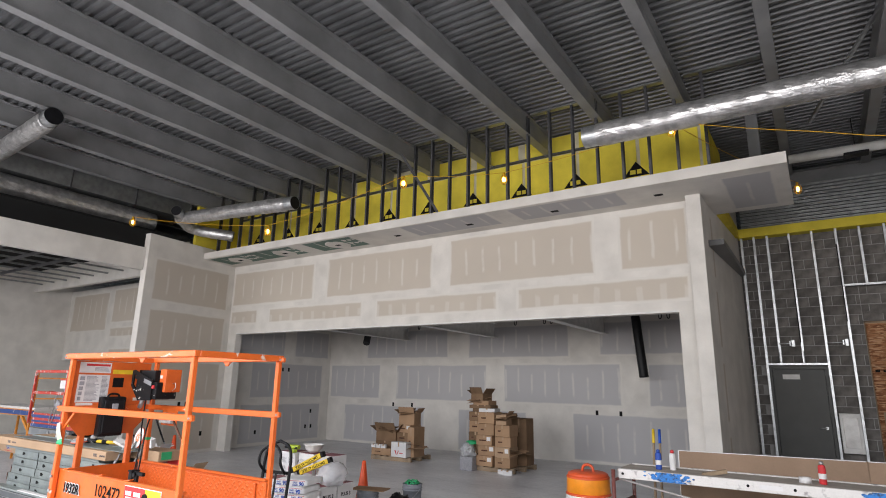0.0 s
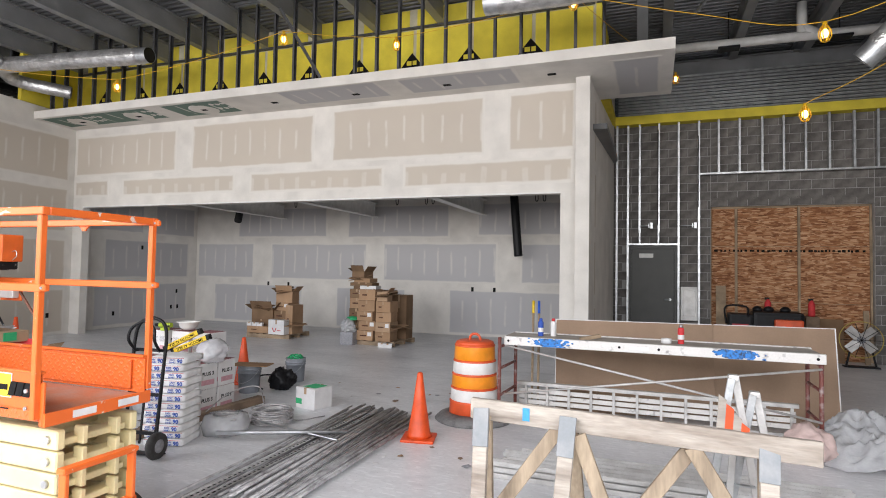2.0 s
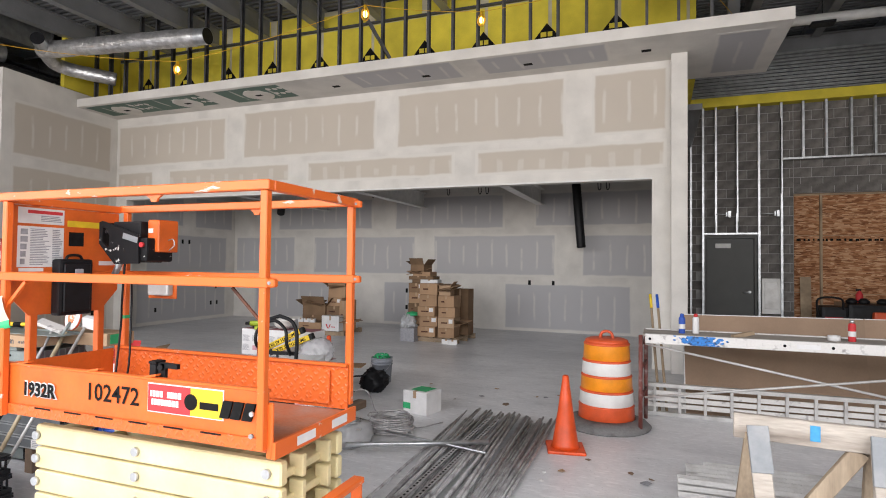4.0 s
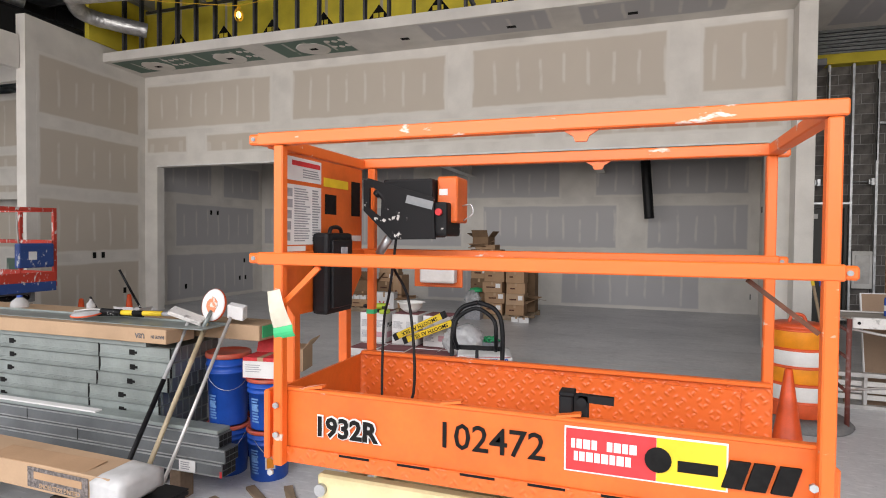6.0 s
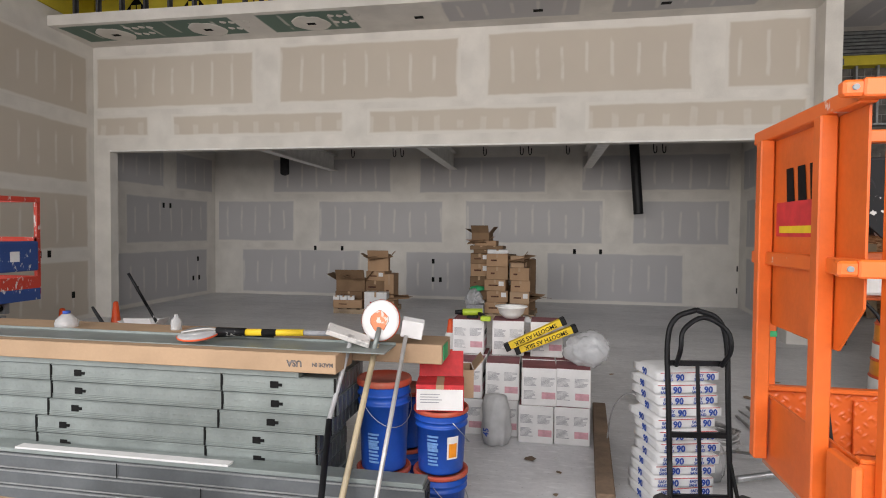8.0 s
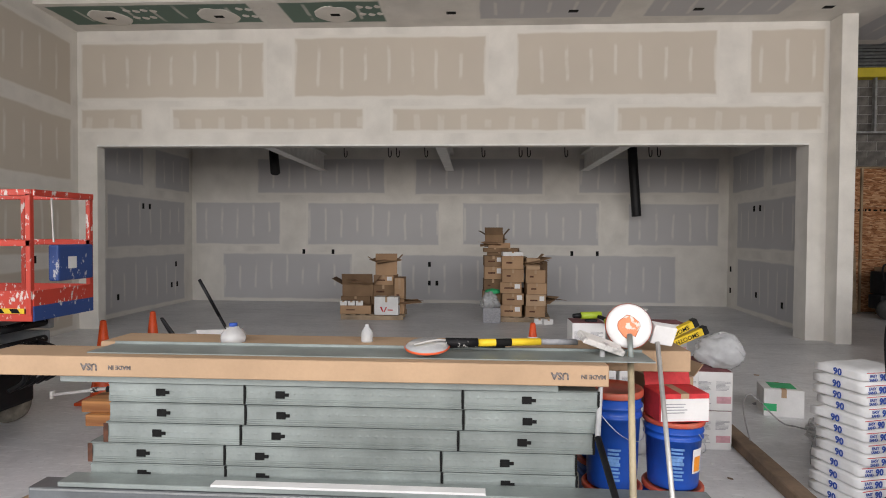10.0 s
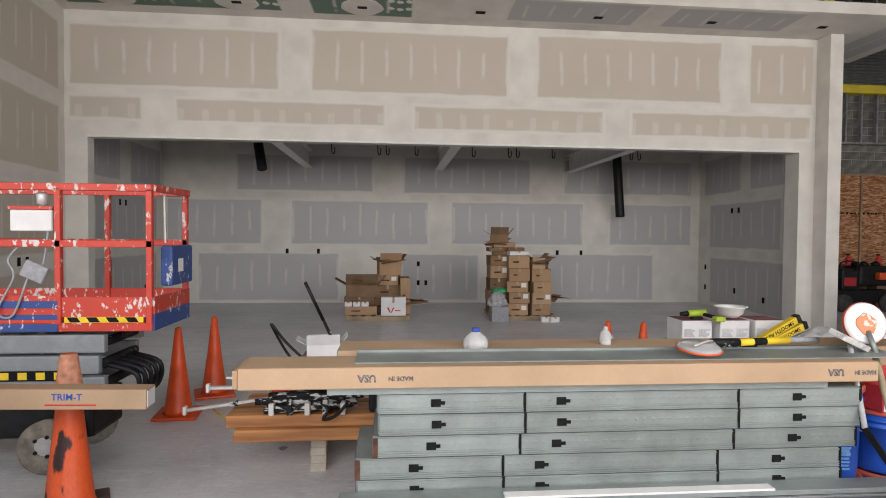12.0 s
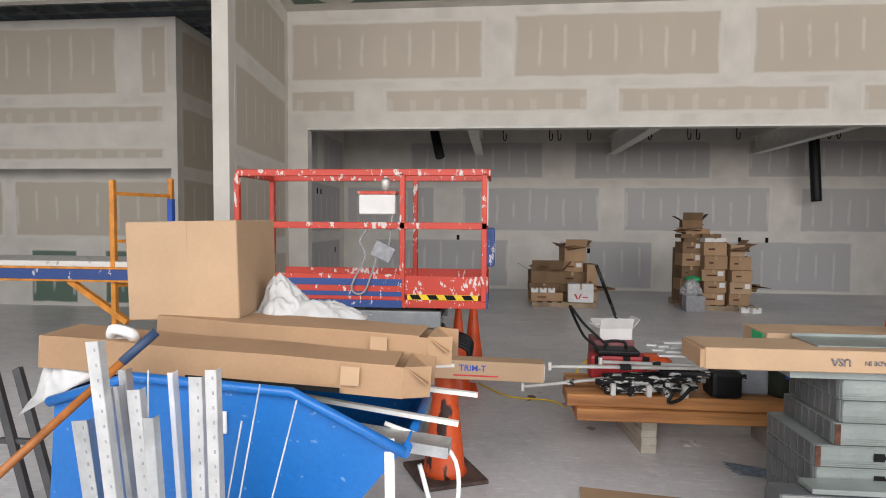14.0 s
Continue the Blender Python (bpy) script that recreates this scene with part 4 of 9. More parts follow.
def wrapped_duct(name, label, pts, r, cat="duct"):
    """A round duct in crumpled foil with a bare metal end and an open dark mouth."""
    d = empty(name, label, cat, pose(*pts[0]))
    pts = [Vector(p) for p in pts]
    line = arc_points(pts, 26) if len(pts) > 2 else [pts[0].lerp(pts[1], i / 90) for i in range(91)]
    bm = bmesh.new()
    rows = add_tube(bm, line, r, 30, caps=False)
    for i, row in enumerate(rows[2:-1]):
        c = line[i + 2]
        for v in row:
            k = noise.noise(v.co * 4) * 0.05 + (0.3 - abs(noise.noise(v.co * 9))) * 0.06 + noise.noise(v.co * 26) * 0.03
            v.co = c + (v.co - c) * (1.03 + k)
    for f in bm.faces:
        f.smooth = False
    part("foil_wrap", bm, M["foil"], d)
    way = (line[0] - line[1]).normalized()
    bm = bmesh.new()
    add_tube(bm, [line[0] - way * 0.05, line[0] + way * 0.22], r * 0.95, 24, caps=False)
    part("metal_end", bm, M["galv"], d)
    bm = bmesh.new()
    add_tube(bm, [line[0] - way * 0.3, line[0] + way * 0.215], r * 0.9, 24)
    part("mouth", bm, M["black"], d)
    return d


wrapped_duct("insulated_duct", "silver foil wrapped round duct hung under the roof", [(-2.5, 8.6, 5.84), (4.3, 8.6, 5.86)], 0.18)
wrapped_duct("insulated_duct", "silver foil wrapped round duct near the wing wall", [(-9.75, 8.66, 5.88), (-13.6, 8.42, 6.02)], 0.16)
wrapped_duct("insulated_duct", "short silver foil duct bending down to the wall", [(-13.3, 8.2, 6.05), (-13.9, 9.0, 5.93), (-13.2, 9.8, 5.8)], 0.14)
wrapped_duct("insulated_duct", "silver foil wrapped duct beside the main duct", [(-14.9, 8.2, 6.1), (-14.9, -1.5, 6.1)], 0.25)
wrapped_duct("insulated_duct", "silver foil wrapped duct with an open end", [(-11.25, 4.25, 6.5), (-14.3, 4.45, 6.5)], 0.17)
wrapped_duct("insulated_duct", "silver foil wrapped duct at the side wall", [(2.42, 9.2, 4.78), (3.75, 8.5, 6.1)], 0.16)
duct = empty("main_duct", "large rectangular galvanised duct under the roof", "duct", pose(-15.2, 5, 6.2))
for k in range(7):
    part("duct_body", box(-15.6, -14.72, 9.4 - 1.6 * (k + 1), 9.38 - 1.6 * k, 6.42, 7.0), M["stud"], duct)
for k in range(8):
    part("duct_flange", box(-15.63, -14.69, 9.375 - 1.6 * k, 9.405 - 1.6 * k, 6.39, 7.03), M["stud_dark"], duct)

# white compound round the first holes
for cx in (-13.35, -11.53, -9.62):
    part("compound_ring", lathe([(0.0, 0.0), (0.3, 0.001), (0.33, 0.003)], 28, pose(cx, 10.24, SOF - 0.0055), 0.12), M["mud"], soffit)
    for k in range(7):
        part("compound_dab", lathe([(0.0, 0.0), (0.05, 0.001), (0.06, 0.002)], 10, pose(cx + 0.45 + 0.14 * (k % 4), 9.95 + 0.28 * (k // 4) + 0.03 * (k % 2), SOF - 0.0052), 0.3), M["mud"], soffit)

# work lamps on a yellow cord
M["bulb"] = glow("lamp_glow", (1.0, 0.62, 0.12), 9.0)
M["cage"] = mat("yellow_cage_plastic", (0.75, 0.42, 0.01), 0.45, var=0.1, scale=20, bump=0.02)
LAMPS = [(-13.17, 7.0, 5.51), (-9.49, 7.95, 5.02), (-5.85, 7.9, 5.42), (-4.40, 9.02, 5.58), (-1.42, 8.75, 5.72), (0.09, 12.35, 5.62), (1.48, 7.74, 4.50), (1.47, 8.6, 3.82)]
for lx, ly, lz in LAMPS:
    lamp = empty("work_lamp", "lit bulb in a yellow plastic cage on a cord", "lamp", pose(lx, ly, lz), "string of work lamps")
    part("bulb", lathe([(0.012, 0.05), (0.03, 0.02), (0.036, -0.012), (0.024, -0.045), (0.0, -0.055)], 12, pose(lx, ly, lz)), M["bulb"], lamp)
    for k in range(6):
        a = k * math.pi / 3
        part("cage_wire", tube([Vector((lx, ly, lz)) + Vector((r * math.cos(a), r * math.sin(a), h)) for r, h in ((0.025, 0.09), (0.06, 0.03), (0.066, -0.03), (0.04, -0.085), (0.01, -0.1))], 0.006, 5), M["cage"], lamp)
    part("socket", rod((lx, ly, lz + 0.04), (lx, ly, lz + 0.13), 0.024), M["cage"], lamp)
cord = [Vector((x, y, z + 0.13)) for x, y, z in LAMPS[:6]]
pts = []
for a, b in zip(cord, cord[1:]):
    for i in range(10):
        t = i / 10
        pts.append(a.lerp(b, t) - Vector((0, 0, 0.5 * t * (1 - t) * (a - b).length * 0.15)))
tagged(part("lamp_cord", tube(pts + [cord[-1]], 0.005, 5), M["cage"]), "thin yellow cord linking the work lamps", "cable")
pts = [(-1.42, 8.75, 5.85), (0.2, 8.2, 5.1), (1.48, 7.74, 4.63), (3.0, 7.2, 5.0), (4.35, 6.9, 5.4)]
tagged(part("lamp_cord", tube(arc_points(pts, 6), 0.005, 5), M["cage"]), "thin yellow cord linking the work lamps", "cable")
tagged(part("lamp_cord", tube(arc_points([(1.47, 8.6, 3.95), (2.3, 8.5, 4.35), (4.35, 8.3, 5.6)], 6), 0.005, 5), M["cage"]), "thin yellow cord linking the work lamps", "cable")

# hanging flexible duct and pipe hooks in the recess
flex = empty("flexible_duct", "black ribbed flexible duct hanging from the ceiling", "duct", pose(-3.6, 14.75, 2.15))
bm = bmesh.new()
pts = [Vector((-3.74, 14.75, 4.39)).lerp(Vector((-3.56, 14.78, 2.17)), i / 60) for i in range(61)]
add_tube(bm, pts, [0.105 + 0.008 * (i % 2) for i in range(61)], 14)
part("hose", bm, M["black"], flex)
flex = empty("flexible_duct", "short end of black flexible duct at the ceiling", "duct", pose(-12.0, 14.2, 3.2))
part("hose", tube([(-12.3, 14.9, 4.39), (-12.2, 14.6, 3.7), (-12.05, 14.3, 3.15)], 0.11, 14), M["black"], flex)
for hx in (-10.6, -9.5, -9.3, -8.6, -7.2, -6.3, -6.1, -5.2, -3.2, -3.0):
    hook = tube(arc_points([(hx, 15.1, 4.39), (hx, 15.1, 3.74), (hx + 0.03, 15.1, 3.62), (hx + 0.07, 15.1, 3.66), (hx + 0.07, 15.1, 3.78)], 4), 0.012, 6)
    tagged(part("pipe_hook", hook, M["black"]), "thin black hook of rod under the recess ceiling", "hook", "pipe hooks")

# the space beyond the wing wall
wall_beyond = structure(part("wall_beyond", box(-23.8, -16.36, 10.6, 10.75, 2.54, 5.12), M["mud"]), "taped drywall wall above a wide low niche", "wall")
structure(part("wall_beyond_return", box(-16.36, -16.24, 10.6, 12.5, 0, 5.12), M["mud"]), "taped drywall return wall", "wall")
structure(part("wall_beyond_back", box(-16.24, -14.76, 12.5, 12.65, 0, 5.6), M["mud"]), "taped drywall back wall of a passage", "wall")
structure(part("wall_niche", box(-23.8, -16.36, 11.3, 11.45, 0, 2.6), M["mud"]), "taped drywall back of a wide low niche", "wall")
panels(wall_beyond, [(-20.6, 3.85, -17.35, 4.95), (-16.85, 3.85, -16.45, 4.95), (-20.6, 3.35, -16.5, 3.6), (-20.5, 2.72, -16.5, 2.88), (-23.5, 3.6, -21.0, 4.9)], M["paper"], "y", 10.6, -1)
panels(wall_beyond, [(-19.9, 1.35, -16.6, 2.35), (-23.0, 1.35, -20.2, 2.35)], M["paper"], "y", 11.3, -1)
panels(wall_beyond, [(-19.6, 0.08, -18.7, 1.05), (-18.1, 0.08, -16.6, 1.05)], M["paper_green"], "y", 11.3, -1)
panels(wall_beyond, [(10.8, 3.9, 12.3, 4.95), (10.8, 2.6, 12.3, 3.6), (10.8, 1.35, 12.3, 2.35)], M["paper"], "x", -16.24, 1)
panels(wall_beyond, [(-16.05, 3.9, -14.85, 4.95), (-16.05, 2.6, -14.85, 3.6), (-16.05, 1.35, -14.85, 2.35)], M["paper"], "y", 12.5, -1)
ceiling_beyond = structure(part("ceiling_beyond", box(-23.8, -14.7, 9.45, 12.6, 5.65, 5.75), M["deck"]), "dark ceiling void beyond the wing wall", "ceiling")
structure(part("bulkhead_beyond", box(-23.8, -14.66, 9.3, 9.44, 4.93, 5.75), M["mud"]), "pale drywall bulkhead beyond the wing wall", "bulkhead")
structure(part("bulkhead_near", box(-14.28, -14.13, -1.8, 7.92, 4.62, 5.2), M["mud"]), "pale drywall bulkhead running towards the front", "bulkhead")
for k in range(7):
    rail = tagged(part("ceiling_rail", box(-23.5, -14.75, 9.6 + 0.4 * k, 9.63 + 0.4 * k, 5.3, 5.36), M["stud"]), "steel ceiling framing rail hung on thin rods", "rail", "ceiling framing rails")
    for hx in (-22.5, -19.0, -15.5):
        part("hanger", rod((hx, 9.615 + 0.4 * k, 5.36), (hx, 9.615 + 0.4 * k, 7.12), 0.005, seg=6), M["stud_dark"], rail)
for k in range(12):
    a = -15.0 - 0.7 * k
    tagged(part("ceiling_rail", box(a, a + 0.03, 9.5, 12.4, 5.361, 5.42), M["stud"]), "steel ceiling framing rail", "rail", "ceiling framing rails")


# blocks of the masonry, one by one
def block_mesh(w):
    bm = bmesh.new()
    add_box(bm, 0.006, w - 0.006, 0.004, 0.012, 0.006, 0.196, 0.003)
    me = bpy.data.meshes.new("block")
    bm.to_mesh(me)
    bm.free()
    me.materials.append(M["block"])
    return me


BLOCKS = {}
for wall, x0, x1, z0, z1 in ((wall_block, -1.2, 0.9, 0.0, 5.24), (wall_block_top, 0.9, 3.98, 3.32, 5.24), (wall_block_far, 3.98, 4.4, 0.0, 5.24)):
    for r in range(int(z0 / 0.2032), 26):
        z = r * 0.2032
        if z < z0 - 0.08:
            continue
        x = -1.2 - (0.203 if r % 2 else 0)
        while x < x1 - 0.02:
            a, b = max(x, x0), min(x + 0.406, x1)
            x += 0.406
            if b - a < 0.04 or (-0.85 < (a + b) / 2 < 0.19 and z < 2.4 and wall is wall_block):
                continue
            w = round(b - a, 3)
            if w not in BLOCKS:
                BLOCKS[w] = block_mesh(w)
            o = new("block", BLOCKS[w])
            o.parent = wall
            o.matrix_basis = pose(a, 14.488, max(z, z0))

# framing over the near bay
for k in range(9):
    tagged(part("ceiling_rail", box(-23.6, -14.3, 0.5 + 0.85 * k, 0.54 + 0.85 * k, 4.98 + 0.02 * (k % 3), 5.06 + 0.02 * (k % 3)), M["stud_dark"]), "dark steel ceiling framing rail", "rail", "ceiling framing over the near bay")
for k in range(10):
    a = -14.9 - 0.9 * k
    tagged(part("ceiling_rail", box(a, a + 0.04, 0.2, 9.2, 5.12, 5.17), M["stud"]), "steel ceiling framing rail", "rail", "ceiling framing over the near bay")
# Added black sheet: the unlit space above the rails is painted, not shaded.
ceiling_near_bay = structure(part("ceiling_near_bay", box(-23.7, -14.3, -1.7, 9.29, 5.7, 5.75), M["black_ink_and_shade"]), "black sheet standing for the shade above the near bay framing", "ceiling")


# ---- things: shared shapes ----
def stripes(bm, c, w, h, rows, normal="y", fill=0.55, seed=1, mi=0):
    """Lines of unreadable print as plain bars in a field centred at c."""
    rnd = random.Random(seed)
    step = h / rows
    for i in range(rows):
        z = c[2] + h / 2 - step * (i + 0.5)
        ww = w * rnd.uniform(0.6, 1.0)
        if normal == "y":
            add_box(bm, c[0] - w / 2, c[0] - w / 2 + ww, c[1], c[1] + 0.0012, z - step * fill / 2, z + step * fill / 2, mi=mi)
        else:
            add_box(bm, c[0], c[0] + 0.0012, c[1] - w / 2, c[1] - w / 2 + ww, z - step * fill / 2, z + step * fill / 2, mi=mi)
    return bm


def sign_text(name, body, size, material, at, parent, rz=0, flip=0, bold=0.0, rx=90):
    """Upright letters at a place; rz turns them about the vertical, flip about their own normal."""
    return writing(name, body, size, material, pose(*at, rx, 0, rz) @ pose(0, 0, 0, 0, 0, flip), parent, bold=bold)


def carton(name, label, cat, m, w, d, h, material, flaps=0, group=""):
    """A cardboard box at the pose m, with seams, and open flaps if wanted."""
    e = empty(name, label, cat, m, group)
    bm = bmesh.new()
    if flaps:
        t = 0.006
        add_box(bm, -w / 2, w / 2, -d / 2, d / 2, 0, t)
        add_box(bm, -w / 2, w / 2, -d / 2, -d / 2 + t, t, h)
        add_box(bm, -w / 2, w / 2, d / 2 - t, d / 2, t, h)
        add_box(bm, -w / 2, -w / 2 + t, -d / 2 + t, d / 2 - t, t, h)
        add_box(bm, w / 2 - t, w / 2, -d / 2 + t, d / 2 - t, t, h)
    else:
        add_box(bm, -w / 2, w / 2, -d / 2, d / 2, 0, h, 0.004)
    bmesh.ops.transform(bm, matrix=m, verts=bm.verts)
    part("body", bm, material, e)
    if flaps:
        for sx, sy, ang in ((1, 0, 50), (-1, 0, 30), (0, -1, 65), (0, 1, 20))[:flaps]:
            bm = bmesh.new()
            ln = (d if sx else w)
            add_box(bm, -ln / 2, ln / 2, 0, min(w, d) * 0.45, -0.002, 0.002)
            turn = pose(sx * (w / 2 + 0.003), sy * (d / 2 + 0.003), h, 0, 0, {(1, 0): -90, (-1, 0): 90, (0, -1): 180, (0, 1): 0}[(sx, sy)]) @ pose(0, 0, 0, ang)
            bmesh.ops.transform(bm, matrix=m @ turn, verts=bm.verts)
            part("flap", bm, material, e)
    else:
        bm = bmesh.new()
        add_box(bm, -0.022, 0.022, -d / 2 - 0.0012, d / 2 + 0.0012, h, h + 0.0012)
        add_box(bm, -0.022, 0.022, -d / 2 - 0.0014, -d / 2, h * 0.7, h + 0.0012)
        bmesh.ops.transform(bm, matrix=m, verts=bm.verts)
        part("tape", bm, M["card_light"], e)
    return e


def cone(name, label, x, y, h, material, r0=0.16, base=0.36, turn=0.0, tip=0.028, foot=None):
    e = empty(name, label, "traffic cone", pose(x, y, 0, 0, 0, turn))
    w = pose(x, y, 0, 0, 0, turn)
    bm = bmesh.new()
    add_box(bm, -base / 2, base / 2, -base / 2, base / 2, 0.0, 0.03, 0.012)
    for v in bm.verts:
        if max(abs(v.co.x), abs(v.co.y)) > base * 0.45 and v.co.x * v.co.y > 0:
            v.co.xy *= 0.94
    bmesh.ops.transform(bm, matrix=w, verts=bm.verts)
    part("base", bm, foot if foot else material, e)
    rings = [(r0 * 0.97, 0.03), (r0 * 0.86, 0.06), (tip + (r0 * 0.8 - tip) * 0.5, 0.06 + (h - 0.06) * 0.5), (tip, h - 0.01), (tip * 0.6, h), (tip * 0.55, h - 0.05)]
    part("body", lathe(rings, 24, w, 0.015), material, e)
    return e


def bucket(name, label, m, material, lid=None, h=0.36, r=0.15, group=""):
    e = empty(name, label, "bucket", m, group)
    body = lathe([(r * 0.86, 0), (r * 0.87, 0.01), (r * 0.96, h * 0.72), (r * 1.03, h * 0.725), (r * 1.03, h * 0.75), (r * 0.97, h * 0.755), (r * 0.985, h * 0.82), (r * 1.04, h * 0.825), (r * 1.04, h * 0.85), (r * 0.985, h * 0.855), (r, h * 0.95)] + ([(r, h * 0.95)] if lid else [(r * 1.03, h), (r * 0.96, h), (r * 0.84, 0.03), (0.0, 0.028)]), 28, m)
    part("body", body, material, e)
    if lid:
        part("lid", lathe([(r * 1.05, h * 0.93), (r * 1.07, h * 0.94), (r * 1.07, h * 0.985), (r * 1.04, h), (r * 0.97, h), (r * 0.95, h * 0.985), (0.0, h * 0.985)], 28, m), lid, e)
    pts = [m @ Vector((r * 1.04 * math.cos(a), -abs(r * 1.06 * math.sin(a)) * 0.98 - 0.012, h * 0.84 - 0.17 * math.sin(a))) for a in [math.pi * i / 14 for i in range(15)]]
    part("wire_handle", tube(pts, 0.0025, 5), M["galv"], e)
    return e


# ---- orange scissor lift ----
LX0, LX1, LY0, LY1 = -4.97, -3.31, 2.478, 3.18
lift = empty("scissor_lift", "orange scissor lift with cream arms and dusty platform", "scissor lift", pose(-4.15, 2.86, 0))
T = 0.042
rails = [("top_rail", (LX0 - 0.03, LY0, 2.06), (LX1 + 0.02, LY0, 2.06)), ("top_rail", (LX0, LY1, 2.06), (LX1 + 0.02, LY1, 2.06)),
         ("top_rail", (LX1, LY0 + 0.02, 2.06), (LX1, LY1 - 0.02, 2.06)), ("top_rail", (LX0, LY0 + 0.02, 2.055), (LX0, LY1 - 0.02, 2.055)),
         ("mid_rail", (LX0 - 0.03, LY0, 1.655), (LX1 + 0.02, LY0, 1.655)), ("mid_rail", (LX0, LY1, 1.655), (LX1 + 0.02, LY1, 1.655)),
         ("mid_rail", (LX0, LY0 + 0.02, 1.655), (LX0, LY1 - 0.02, 1.655))]
for n, a, b in rails:
    part(n, bar(a, b, T, T, bevel=0.004), M["orange_worn"], lift)
for px, py, zb in ((LX0 + 0.05, LY0, 0.95), (LX1 - 0.008, LY0, 0.97), (LX0 + 0.05, LY1, 1.0), (LX1 - 0.008, LY1, 1.0)):
    part("post", bar((px, py, zb), (px, py, 2.038), T - 0.007, T - 0.007, (0, 1, 0), 0.004), M["orange_worn"], lift)
for py in (2.655, 3.055):
    part("post", bar((LX0 - 0.02, py, 1.0), (LX0 - 0.02, py, 2.034), 0.042, 0.042, (0, 1, 0), 0.004), M["orange"], lift)
for yy in (LY0, LY1):
    lug = [(-3.98, 2.04), (-3.875, 2.04), (-3.905, 2.022), (-3.912, 2.006), (-3.943, 2.006), (-3.95, 2.022)]
    bm = bmesh.new()
    bm.faces.new([bm.verts.new((x, yy - 0.006, z)) for x, z in lug])
    ex = bmesh.ops.extrude_face_region(bm, geom=bm.faces[:])
    bmesh.ops.translate(bm, vec=(0, 0.012, 0), verts=[v for v in ex["geom"] if isinstance(v, bmesh.types.BMVert)])
    bmesh.ops.recalc_face_normals(bm, faces=bm.faces)
    part("hinge_lug", bm, M["orange"], lift)
# bolted sleeves where the rails fold
for xx, yy, zz in ((LX0 - 0.045, LY0, 2.06), (LX0 - 0.045, LY0, 1.655), (LX1 + 0.03, LY0, 1.655), (LX1 + 0.03, LY1, 1.655), (LX1 + 0.03, LY1, 2.05)):
    bm = bmesh.new()
    add_box(bm, xx - 0.025, xx + 0.02, yy - 0.016, yy + 0.016, zz - 0.018, zz + 0.018, 0.006)
    sleeve = part("rail_sleeve", bm, M["orange_worn"], lift)
    part("pin", rod((xx - 0.002, yy - 0.022, zz), (xx - 0.002, yy + 0.022, zz), 0.007, seg=8), M["lift_grey"], sleeve)
part("corner_strut", bar((LX0 + 0.06, LY0, 1.5), (LX0 + 0.2, LY0, 1.63), 0.012, 0.018), M["orange_worn"], lift)
part("corner_strut", bar((LX1 - 0.03, LY0, 1.5), (LX1 - 0.19, LY0 + 0.02, 1.63), 0.008, 0.012), M["rust"], lift)
for xx in (LX0 + 0.13, LX0 + 0.62, LX0 + 0.98):
    part("top_clip", bar((xx, LY0 + 0.035, 1.212), (xx + 0.07, LY0 + 0.035, 1.224), 0.03, 0.008), M["orange_worn"], lift)
front = part("side_panel", box(LX0 + 0.005, LX1, LY0 + 0.025, LY0 + 0.033, 1.009, 1.2), M["orange"], lift)
part("kick_plate", box(LX0 + 0.005, LX1, LY0 + 0.015, LY0 + 0.033, 0.955, 1.008, 0.003), M["orange_tread"], lift)
part("panel_lip", box(LX0 + 0.005, LX1, LY0 + 0.02, LY0 + 0.05, 1.2, 1.212, 0.003), M["orange_worn"], lift)
for k in range(6):
    xx = LX0 + 0.27 + 0.21 * k
    part("slot", box(xx, xx + 0.11, LY0 + 0.012, LY0 + 0.015, 1.0, 1.007), M["black_ink_and_shade"], front)
bm = bmesh.new()
add_box(bm, LX0 + 0.005, LX1, LY1 - 0.03, LY1 - 0.02, 0.98, 1.2)
add_box(bm, LX0 + 0.3, LX1 - 0.1, LY1 - 0.045, LY1 - 0.035, 1.0, 1.18, 0.002)
part("side_panel", bm, M["orange_tread"], lift)
part("panel_lip", box(LX0 + 0.02, LX1, LY1 - 0.05, LY1 - 0.015, 1.2, 1.216, 0.003), M["orange_worn"], lift)
part("end_panel", box(LX0 + 0.01, LX0 + 0.02, LY0 + 0.05, LY1 - 0.05, 0.98, 1.2), M["orange"], lift)
part("deck", box(LX0 + 0.02, LX1 + 0.03, LY0 + 0.034, LY1 - 0.05, 0.955, 0.98), M["orange_dusty"], lift, "dusty steel deck")
bm = bmesh.new()
add_box(bm, LX1 + 0.03, LX1 + 0.045, LY0 + 0.02, LY1 - 0.02, 0.93, 1.0)
add_box(bm, LX1 + 0.0, LX1 + 0.03, LY0 + 0.015, LY0 + 0.035, 0.93, 1.16, 0.006)
part("end_plate", bm, M["orange_worn"], lift)
for yy in (2.72, 3.0):
    part("label_plate", box(LX1 + 0.045, LX1 + 0.047, yy - 0.07, yy + 0.07, 0.945, 0.985), M["paper_white"], lift)
bm = bmesh.new()
add_box(bm, LX0 - 0.02, LX0 + 0.005, LY0 + 0.0, LY0 + 0.13, 0.96, 1.2, 0.006)
part("corner_bracket", bm, M["orange"], lift)
for xx, zz in ((LX0 + 0.03, 0.93), (LX0 + 0.05, 1.06), (LX0 + 0.05, 1.16), (LX1 - 0.04, 1.03), (LX1 - 0.04, 1.12)):
    part("bolt", rod((xx, LY0 - 0.021, zz), (xx, LY0 - 0.031, zz), 0.011, seg=6), M["galv"], lift)
